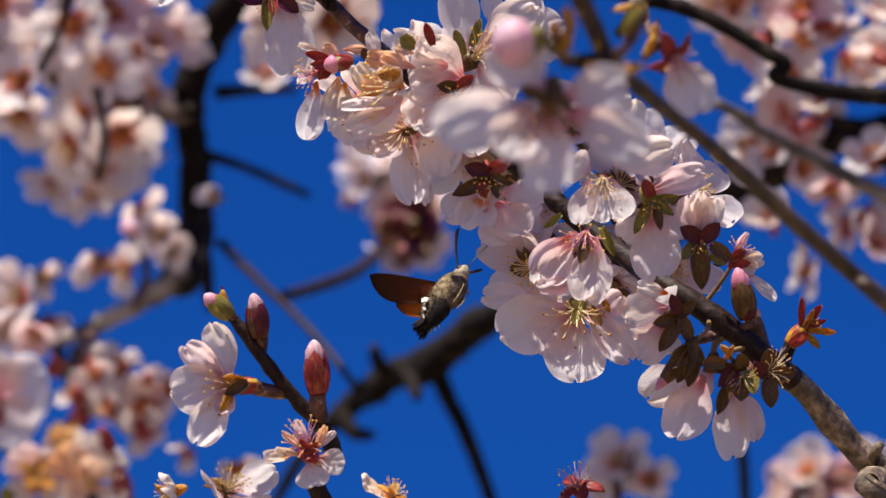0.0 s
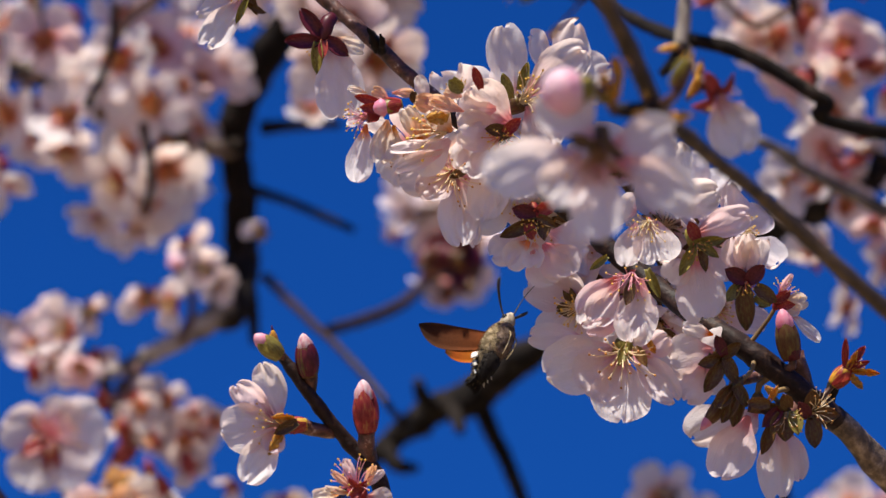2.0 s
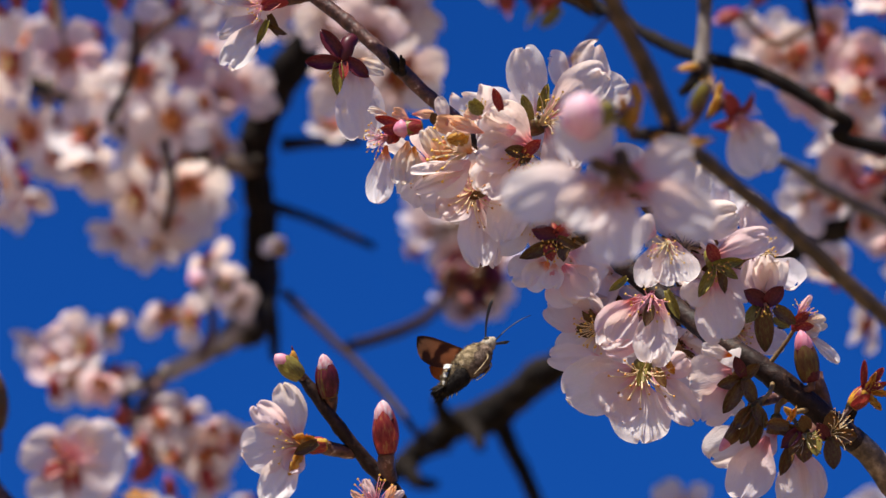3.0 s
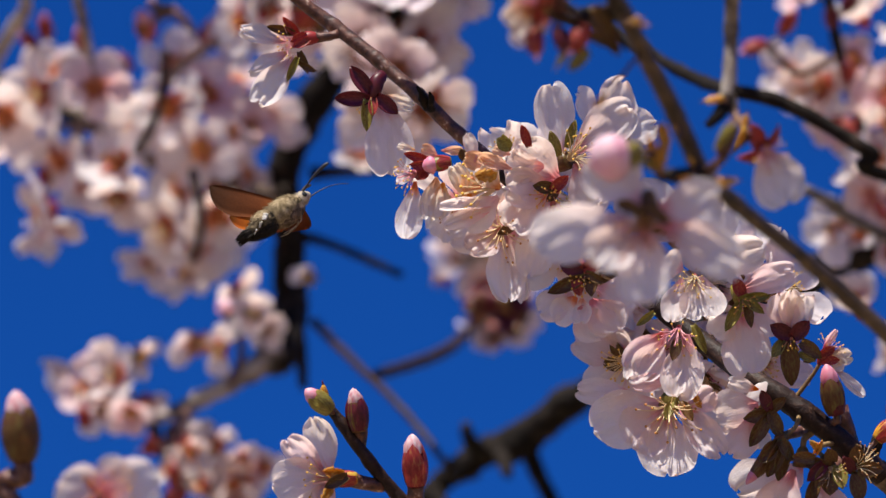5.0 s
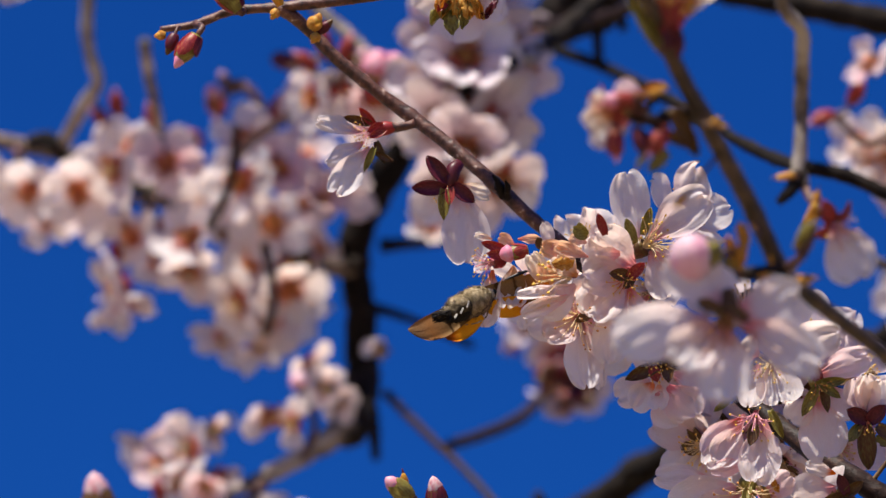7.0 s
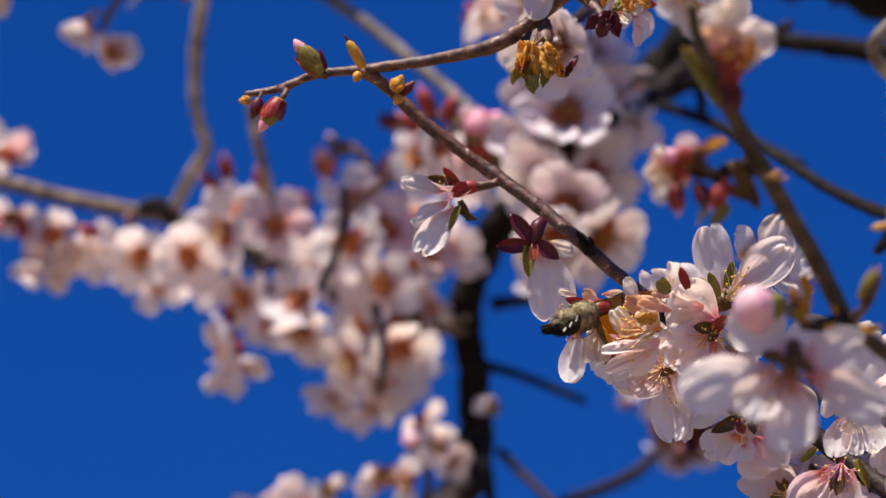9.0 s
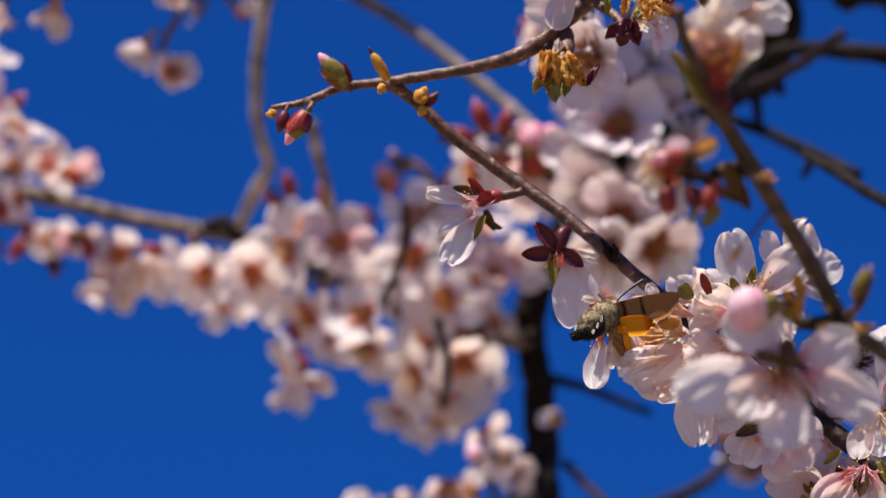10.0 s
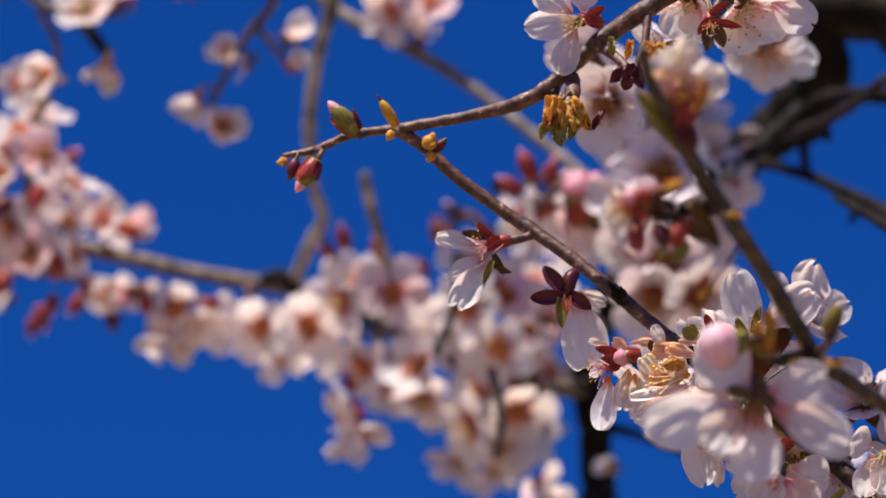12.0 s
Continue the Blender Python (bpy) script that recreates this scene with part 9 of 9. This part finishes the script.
        (9.633, pose(0.0030, 0.0035, 0.0012, -38.2, -0.9, -32.8)),
        (9.667, pose(0.0030, 0.0035, 0.0012, 13.7, -22.5, -20.9)),
        (9.700, pose(0.0030, 0.0035, 0.0012, 75.8, -44.2, -34.7)),
        (9.733, pose(0.0030, 0.0035, 0.0012, 9.7, -51.0, -2.9)),
        (9.767, pose(0.0030, 0.0035, 0.0012, -47.6, -35.1, 18.8)),
        (9.800, pose(0.0030, 0.0035, 0.0012, -89.1, -12.9, 17.1)),
        (9.833, pose(0.0030, 0.0035, 0.0012, -35.7, -11.0, 20.7)),
        (9.867, pose(0.0030, 0.0035, 0.0012, 17.7, -12.7, 24.4)),
        (9.900, pose(0.0030, 0.0035, 0.0012, 71.6, -16.6, 25.2)),
        (9.933, pose(0.0030, 0.0035, 0.0012, 27.1, 24.6, 17.0)),
        (9.967, pose(0.0030, 0.0035, 0.0012, -43.3, 40.8, -29.8)),
        (10.000, pose(0.0030, 0.0035, 0.0012, -102.6, 10.8, -63.2)),
        (10.067, pose(0.0030, 0.0035, 0.0012, -129.9, -20.1, -100.7)),
        (10.133, pose(0.0030, 0.0035, 0.0012, -135.0, -60.8, -137.0)),
        (10.200, pose(0.0030, 0.0035, 0.0012, -27.0, -68.2, 80.8)),
        (10.400, pose(0.0030, 0.0035, 0.0012, 83.9, -51.6, -43.8)),
        (10.433, pose(0.0030, 0.0035, 0.0012, 153.3, -49.7, -59.3)),
        (10.467, pose(0.0030, 0.0035, 0.0012, -146.9, -40.0, -62.7)),
        (10.500, pose(0.0030, 0.0035, 0.0012, -94.5, -32.5, -54.5)),
        (10.600, pose(0.0030, 0.0035, 0.0012, -85.5, -14.6, -49.7)),
        (10.667, pose(0.0030, 0.0035, 0.0012, -49.8, -19.8, -17.2)),
        (10.733, pose(0.0030, 0.0035, 0.0012, -18.4, -41.7, 9.6)),
        (10.800, pose(0.0030, 0.0035, 0.0012, 14.1, -72.3, 24.7)),
        (11.000, pose(0.0030, 0.0035, 0.0012, 43.3, -38.3, 11.9)),
        (11.067, pose(0.0030, 0.0035, 0.0012, -0.2, -19.4, -3.6)),
        (11.133, pose(0.0030, 0.0035, 0.0012, -44.0, -15.1, -27.4)),
        (11.200, pose(0.0030, 0.0035, 0.0012, -87.3, -27.9, -48.2)),
        (11.400, pose(0.0030, 0.0035, 0.0012, -81.2, -18.8, -36.1)),
        (11.500, pose(0.0030, 0.0035, 0.0012, -92.9, -22.0, -34.7)),
        (11.700, pose(0.0030, 0.0035, 0.0012, -89.2, -14.9, -37.6)),
        (11.800, pose(0.0030, 0.0035, 0.0012, -144.5, -16.6, -45.3)),
        (11.900, pose(0.0030, 0.0035, 0.0012, 159.2, -23.6, -48.2)),
        (12.000, pose(0.0030, 0.0035, 0.0012, 99.6, -29.8, -43.2)),
    ])
    walk(wing_near, [
        (0.000, pose(0.0030, -0.0035, 0.0012, 43.1, -26.6, 67.0)),
        (0.050, pose(0.0030, -0.0035, 0.0012, 34.7, 6.8, 80.5)),
        (0.100, pose(0.0030, -0.0035, 0.0012, 33.8, 41.0, 92.2)),
        (0.150, pose(0.0030, -0.0035, 0.0012, -15.2, 21.8, 104.1)),
        (0.200, pose(0.0030, -0.0035, 0.0012, -63.0, 16.6, 126.5)),
        (0.250, pose(0.0030, -0.0035, 0.0012, -16.6, 22.3, 103.2)),
        (0.300, pose(0.0030, -0.0035, 0.0012, 30.6, 42.2, 90.3)),
        (0.400, pose(0.0030, -0.0035, 0.0012, 39.3, 36.0, 101.5)),
        (0.450, pose(0.0030, -0.0035, 0.0012, 37.2, 3.9, 86.4)),
        (0.500, pose(0.0030, -0.0035, 0.0012, 43.7, -27.7, 70.8)),
        (0.600, pose(0.0030, -0.0035, 0.0012, 46.2, -19.3, 72.5)),
        (0.650, pose(0.0030, -0.0035, 0.0012, -9.7, -17.6, 106.3)),
        (0.700, pose(0.0030, -0.0035, 0.0012, -56.1, 8.7, 125.0)),
        (0.750, pose(0.0030, -0.0035, 0.0012, -2.5, -28.2, 113.0)),
        (0.800, pose(0.0030, -0.0035, 0.0012, 72.9, -33.3, 68.0)),
        (0.850, pose(0.0030, -0.0035, 0.0012, 49.7, 3.6, 85.0)),
        (0.900, pose(0.0030, -0.0035, 0.0012, 32.5, 43.7, 88.1)),
        (1.000, pose(0.0030, -0.0035, 0.0012, 35.9, 38.0, 100.2)),
        (1.050, pose(0.0030, -0.0035, 0.0012, 58.0, 0.6, 94.9)),
        (1.100, pose(0.0030, -0.0035, 0.0012, 88.0, -31.1, 73.5)),
        (1.200, pose(0.0030, -0.0035, 0.0012, 53.5, -27.4, 66.9)),
        (1.250, pose(0.0030, -0.0035, 0.0012, 39.1, 4.2, 86.2)),
        (1.300, pose(0.0030, -0.0035, 0.0012, 34.3, 38.4, 100.7)),
        (1.400, pose(0.0030, -0.0035, 0.0012, 47.8, 25.5, 100.3)),
        (1.500, pose(0.0030, -0.0035, 0.0012, 52.6, -7.7, 117.5)),
        (1.600, pose(0.0030, -0.0035, 0.0012, 35.0, 38.7, 100.3)),
        (1.650, pose(0.0030, -0.0035, 0.0012, 37.7, 5.2, 85.3)),
        (1.700, pose(0.0030, -0.0035, 0.0012, 49.8, -26.2, 67.0)),
        (1.800, pose(0.0030, -0.0035, 0.0012, 46.3, -27.0, 70.8)),
        (1.850, pose(0.0030, -0.0035, 0.0012, -15.7, -23.6, 114.3)),
        (1.900, pose(0.0030, -0.0035, 0.0012, -60.8, 10.2, 134.9)),
        (1.950, pose(0.0030, -0.0035, 0.0012, -16.7, -25.8, 115.4)),
        (2.000, pose(0.0030, -0.0035, 0.0012, 47.6, -31.0, 69.3)),
        (2.050, pose(0.0030, -0.0035, 0.0012, 35.1, 4.0, 85.8)),
        (2.100, pose(0.0030, -0.0035, 0.0012, 31.6, 40.8, 97.8)),
        (2.150, pose(0.0030, -0.0035, 0.0012, -17.8, 28.2, 105.8)),
        (2.200, pose(0.0030, -0.0035, 0.0012, -64.8, 24.8, 121.1)),
        (2.250, pose(0.0030, -0.0035, 0.0012, -6.5, 4.3, 127.1)),
        (2.300, pose(0.0030, -0.0035, 0.0012, 51.2, -11.6, 113.0)),
        (2.400, pose(0.0030, -0.0035, 0.0012, 39.9, 33.5, 110.8)),
        (2.450, pose(0.0030, -0.0035, 0.0012, 40.9, 2.0, 91.6)),
        (2.500, pose(0.0030, -0.0035, 0.0012, 53.2, -27.1, 69.2)),
        (2.600, pose(0.0030, -0.0035, 0.0012, 35.3, -25.1, 72.3)),
        (2.650, pose(0.0030, -0.0035, 0.0012, 28.1, 11.2, 78.1)),
        (2.700, pose(0.0030, -0.0035, 0.0012, 22.6, 47.9, 80.0)),
        (2.800, pose(0.0030, -0.0035, 0.0012, 29.5, 44.3, 90.9)),
        (2.850, pose(0.0030, -0.0035, 0.0012, 31.9, 9.2, 82.3)),
        (2.900, pose(0.0030, -0.0035, 0.0012, 39.9, -25.1, 71.4)),
        (3.000, pose(0.0030, -0.0035, 0.0012, 32.8, -22.9, 67.7)),
        (3.200, pose(0.0030, -0.0035, 0.0012, 32.9, -23.4, 69.8)),
        (3.250, pose(0.0030, -0.0035, 0.0012, 25.2, 11.9, 78.5)),
        (3.300, pose(0.0030, -0.0035, 0.0012, 21.6, 47.9, 84.6)),
        (3.400, pose(0.0030, -0.0035, 0.0012, 105.5, 29.5, 121.4)),
        (3.450, pose(0.0030, -0.0035, 0.0012, 60.6, 17.1, 89.7)),
        (3.500, pose(0.0030, -0.0035, 0.0012, 27.8, -10.8, 74.8)),
        (3.600, pose(0.0030, -0.0035, 0.0012, 23.3, 50.7, 87.6)),
        (3.700, pose(0.0030, -0.0035, 0.0012, 15.8, 53.9, 78.4)),
        (3.800, pose(0.0030, -0.0035, 0.0012, 106.6, 36.5, 120.4)),
        (3.850, pose(0.0030, -0.0035, 0.0012, 57.4, 23.5, 87.0)),
        (3.900, pose(0.0030, -0.0035, 0.0012, 23.3, -5.3, 73.8)),
        (4.000, pose(0.0030, -0.0035, 0.0012, 17.5, 56.9, 81.4)),
        (4.100, pose(0.0030, -0.0035, 0.0012, 7.6, 59.3, 70.1)),
        (4.200, pose(0.0030, -0.0035, 0.0012, 107.5, 43.5, 119.6)),
        (4.250, pose(0.0030, -0.0035, 0.0012, 53.6, 29.6, 83.9)),
        (4.300, pose(0.0030, -0.0035, 0.0012, 18.6, 0.1, 72.7)),
        (4.400, pose(0.0030, -0.0035, 0.0012, 8.9, 62.5, 72.8)),
        (4.500, pose(0.0030, -0.0035, 0.0012, -4.0, 63.9, 58.7)),
        (4.600, pose(0.0030, -0.0035, 0.0012, 108.3, 50.6, 119.0)),
        (4.650, pose(0.0030, -0.0035, 0.0012, 49.0, 35.6, 80.3)),
        (4.700, pose(0.0030, -0.0035, 0.0012, 13.7, 5.2, 71.4)),
        (4.750, pose(0.0030, -0.0035, 0.0012, 39.2, 36.1, 77.9)),
        (4.800, pose(0.0030, -0.0035, 0.0012, 88.4, 57.8, 112.5)),
        (4.900, pose(0.0030, -0.0035, 0.0012, 43.9, 75.6, 85.4)),
        (5.000, pose(0.0030, -0.0035, 0.0012, 8.5, 15.5, 62.9)),
        (5.050, pose(0.0030, -0.0035, 0.0012, -42.7, 15.1, 85.0)),
        (5.100, pose(0.0030, -0.0035, 0.0012, -93.9, 31.5, 99.8)),
        (5.133, pose(0.0030, -0.0035, 0.0012, -72.1, 46.2, 64.5)),
        (5.167, pose(0.0030, -0.0035, 0.0012, -64.7, 68.2, 21.6)),
        (5.200, pose(0.0030, -0.0035, 0.0012, -139.9, 76.8, -100.4)),
        (5.300, pose(0.0030, -0.0035, 0.0012, -168.3, 78.7, -154.1)),
        (5.333, pose(0.0030, -0.0035, 0.0012, -140.6, 32.6, -159.5)),
        (5.367, pose(0.0030, -0.0035, 0.0012, -113.6, -7.5, 176.4)),
        (5.400, pose(0.0030, -0.0035, 0.0012, -67.3, -25.9, 131.9)),
        (5.500, pose(0.0030, -0.0035, 0.0012, -65.0, -40.5, 127.0)),
        (5.533, pose(0.0030, -0.0035, 0.0012, -127.6, -21.9, -174.7)),
        (5.567, pose(0.0030, -0.0035, 0.0012, -156.8, 25.9, -153.0)),
        (5.600, pose(0.0030, -0.0035, 0.0012, 159.2, 77.6, -169.0)),
        (5.700, pose(0.0030, -0.0035, 0.0012, 156.6, 77.4, -172.6)),
        (5.733, pose(0.0030, -0.0035, 0.0012, -157.2, 26.7, -156.5)),
        (5.767, pose(0.0030, -0.0035, 0.0012, -126.6, -19.6, -179.1)),
        (5.800, pose(0.0030, -0.0035, 0.0012, -66.2, -36.7, 125.2)),
        (5.900, pose(0.0030, -0.0035, 0.0012, -67.3, -36.4, 121.5)),
        (5.950, pose(0.0030, -0.0035, 0.0012, -44.8, 20.3, 116.1)),
        (6.000, pose(0.0030, -0.0035, 0.0012, 13.2, 70.7, 161.4)),
        (6.050, pose(0.0030, -0.0035, 0.0012, -46.9, 32.2, 118.6)),
        (6.100, pose(0.0030, -0.0035, 0.0012, -70.4, -12.5, 122.7)),
        (6.133, pose(0.0030, -0.0035, 0.0012, -120.4, -2.2, 159.0)),
        (6.167, pose(0.0030, -0.0035, 0.0012, -160.8, 30.8, 177.6)),
        (6.200, pose(0.0030, -0.0035, 0.0012, 137.8, 66.0, 157.0)),
        (6.233, pose(0.0030, -0.0035, 0.0012, -158.6, 40.7, 170.5)),
        (6.267, pose(0.0030, -0.0035, 0.0012, -115.1, 19.1, 152.8)),
        (6.300, pose(0.0030, -0.0035, 0.0012, -70.5, 14.3, 125.7)),
        (6.333, pose(0.0030, -0.0035, 0.0012, -117.1, 20.0, 148.0)),
        (6.367, pose(0.0030, -0.0035, 0.0012, -164.4, 39.5, 160.0)),
        (6.400, pose(0.0030, -0.0035, 0.0012, 130.0, 59.1, 144.0)),
        (6.433, pose(0.0030, -0.0035, 0.0012, 64.8, 77.2, 122.2)),
        (6.467, pose(0.0030, -0.0035, 0.0012, -43.1, 68.8, 56.8)),
        (6.500, pose(0.0030, -0.0035, 0.0012, -84.5, 49.4, 60.6)),
        (6.550, pose(0.0030, -0.0035, 0.0012, -38.2, 14.7, 96.0)),
        (6.600, pose(0.0030, -0.0035, 0.0012, -12.8, -30.1, 101.0)),
        (6.650, pose(0.0030, -0.0035, 0.0012, -37.2, 15.1, 120.2)),
        (6.700, pose(0.0030, -0.0035, 0.0012, -58.4, 64.0, 121.0)),
        (6.750, pose(0.0030, -0.0035, 0.0012, -64.6, 26.4, 120.2)),
        (6.800, pose(0.0030, -0.0035, 0.0012, -69.7, -11.1, 123.3)),
        (6.850, pose(0.0030, -0.0035, 0.0012, -28.4, -24.5, 98.0)),
        (6.900, pose(0.0030, -0.0035, 0.0012, 15.6, -17.8, 69.4)),
        (6.950, pose(0.0030, -0.0035, 0.0012, -31.5, -15.3, 106.8)),
        (7.000, pose(0.0030, -0.0035, 0.0012, -68.6, 10.8, 131.6)),
        (7.100, pose(0.0030, -0.0035, 0.0012, -58.7, 1.0, 129.6)),
        (7.133, pose(0.0030, -0.0035, 0.0012, -15.0, 21.7, 101.6)),
        (7.167, pose(0.0030, -0.0035, 0.0012, 29.7, 55.6, 94.5)),
        (7.200, pose(0.0030, -0.0035, 0.0012, 146.7, 69.1, 168.4)),
        (7.233, pose(0.0030, -0.0035, 0.0012, -152.2, 36.6, -174.9)),
        (7.267, pose(0.0030, -0.0035, 0.0012, -112.8, 7.9, 165.6)),
        (7.300, pose(0.0030, -0.0035, 0.0012, -67.6, -1.1, 133.0)),
        (7.333, pose(0.0030, -0.0035, 0.0012, -112.1, 8.0, 166.2)),
        (7.367, pose(0.0030, -0.0035, 0.0012, -150.6, 37.0, -173.4)),
        (7.400, pose(0.0030, -0.0035, 0.0012, 150.0, 70.4, 171.3)),
        (7.433, pose(0.0030, -0.0035, 0.0012, 26.4, 49.5, 75.5)),
        (7.467, pose(0.0030, -0.0035, 0.0012, -6.1, 3.8, 80.9)),
        (7.500, pose(0.0030, -0.0035, 0.0012, -49.1, -30.3, 113.2)),
        (7.600, pose(0.0030, -0.0035, 0.0012, -66.9, -18.0, 128.4)),
        (7.700, pose(0.0030, -0.0035, 0.0012, -67.5, 2.4, 132.8)),
        (7.733, pose(0.0030, -0.0035, 0.0012, -110.0, 10.9, 166.3)),
        (7.767, pose(0.0030, -0.0035, 0.0012, -146.8, 39.0, -171.3)),
        (7.800, pose(0.0030, -0.0035, 0.0012, 158.0, 73.0, 178.7)),
        (7.833, pose(0.0030, -0.0035, 0.0012, 21.7, 51.5, 71.6)),
        (7.867, pose(0.0030, -0.0035, 0.0012, -8.8, 6.1, 80.4)),
        (7.900, pose(0.0030, -0.0035, 0.0012, -50.3, -26.9, 113.5)),
        (8.000, pose(0.0030, -0.0035, 0.0012, -67.0, -14.4, 128.2)),
        (8.100, pose(0.0030, -0.0035, 0.0012, -67.3, 6.0, 132.6)),
        (8.133, pose(0.0030, -0.0035, 0.0012, -107.8, 13.8, 166.6)),
        (8.167, pose(0.0030, -0.0035, 0.0012, -142.7, 40.7, -169.0)),
        (8.200, pose(0.0030, -0.0035, 0.0012, 168.5, 75.1, -171.5)),
        (8.233, pose(0.0030, -0.0035, 0.0012, 16.6, 53.3, 67.4)),
        (8.267, pose(0.0030, -0.0035, 0.0012, -11.5, 8.4, 79.8)),
        (8.300, pose(0.0030, -0.0035, 0.0012, -51.3, -23.5, 113.7)),
        (8.400, pose(0.0030, -0.0035, 0.0012, -67.0, -10.8, 128.0)),
        (8.500, pose(0.0030, -0.0035, 0.0012, -67.1, 9.6, 132.4)),
        (8.533, pose(0.0030, -0.0035, 0.0012, -105.5, 16.6, 167.0)),
        (8.567, pose(0.0030, -0.0035, 0.0012, -138.5, 42.3, -166.3)),
        (8.600, pose(0.0030, -0.0035, 0.0012, -178.2, 76.5, -158.7)),
        (8.633, pose(0.0030, -0.0035, 0.0012, 11.2, 54.9, 62.7)),
        (8.667, pose(0.0030, -0.0035, 0.0012, -14.3, 10.8, 79.1)),
        (8.700, pose(0.0030, -0.0035, 0.0012, -52.3, -20.0, 113.9)),
        (8.800, pose(0.0030, -0.0035, 0.0012, -57.8, 4.7, 120.2)),
        (8.900, pose(0.0030, -0.0035, 0.0012, -64.5, -29.3, 123.7)),
        (8.950, pose(0.0030, -0.0035, 0.0012, -67.9, 18.4, 93.3)),
        (9.000, pose(0.0030, -0.0035, 0.0012, -111.5, 52.2, 35.5)),
        (9.100, pose(0.0030, -0.0035, 0.0012, -80.7, 48.8, 60.4)),
        (9.150, pose(0.0030, -0.0035, 0.0012, -44.0, 15.3, 89.9)),
        (9.200, pose(0.0030, -0.0035, 0.0012, -24.4, -25.4, 96.6)),
        (9.250, pose(0.0030, -0.0035, 0.0012, -32.7, 19.4, 115.0)),
        (9.300, pose(0.0030, -0.0035, 0.0012, -20.4, 64.2, 141.8)),
        (9.350, pose(0.0030, -0.0035, 0.0012, -52.2, 28.0, 120.4)),
        (9.400, pose(0.0030, -0.0035, 0.0012, -67.5, -10.7, 120.8)),
        (9.500, pose(0.0030, -0.0035, 0.0012, -64.4, -25.5, 121.3)),
        (9.550, pose(0.0030, -0.0035, 0.0012, -68.6, 19.2, 93.8)),
        (9.600, pose(0.0030, -0.0035, 0.0012, -107.8, 52.3, 41.5)),
        (9.650, pose(0.0030, -0.0035, 0.0012, -87.3, 78.0, -2.7)),
        (9.700, pose(0.0030, -0.0035, 0.0012, 148.4, 71.9, 171.4)),
        (9.733, pose(0.0030, -0.0035, 0.0012, 12.7, 53.1, 69.6)),
        (9.767, pose(0.0030, -0.0035, 0.0012, -21.7, 10.1, 79.2)),
        (9.800, pose(0.0030, -0.0035, 0.0012, -64.4, -19.1, 112.3)),
        (9.900, pose(0.0030, -0.0035, 0.0012, -55.1, -30.5, 113.4)),
        (9.950, pose(0.0030, -0.0035, 0.0012, -63.0, 8.6, 87.3)),
        (10.000, pose(0.0030, -0.0035, 0.0012, -93.1, 37.8, 47.1)),
        (10.100, pose(0.0030, -0.0035, 0.0012, -68.4, 19.5, 83.2)),
        (10.200, pose(0.0030, -0.0035, 0.0012, -58.7, -7.1, 108.2)),
        (10.400, pose(0.0030, -0.0035, 0.0012, -50.9, 46.9, 133.6)),
        (10.500, pose(0.0030, -0.0035, 0.0012, -52.4, 39.3, 114.6)),
        (10.600, pose(0.0030, -0.0035, 0.0012, -61.2, -8.4, 119.3)),
        (10.800, pose(0.0030, -0.0035, 0.0012, -56.4, -20.7, 114.0)),
        (10.900, pose(0.0030, -0.0035, 0.0012, -67.5, 20.3, 105.3)),
        (11.000, pose(0.0030, -0.0035, 0.0012, -97.5, 56.5, 76.6)),
        (11.100, pose(0.0030, -0.0035, 0.0012, -71.0, 28.2, 105.7)),
        (11.200, pose(0.0030, -0.0035, 0.0012, -62.2, -4.8, 117.9)),
        (11.400, pose(0.0030, -0.0035, 0.0012, -67.0, 19.9, 122.1)),
        (11.500, pose(0.0030, -0.0035, 0.0012, -71.7, 23.5, 123.0)),
        (11.700, pose(0.0030, -0.0035, 0.0012, -73.7, 16.7, 116.0)),
        (12.000, pose(0.0030, -0.0035, 0.0012, -58.9, 24.1, 117.6)),
    ])


motions()
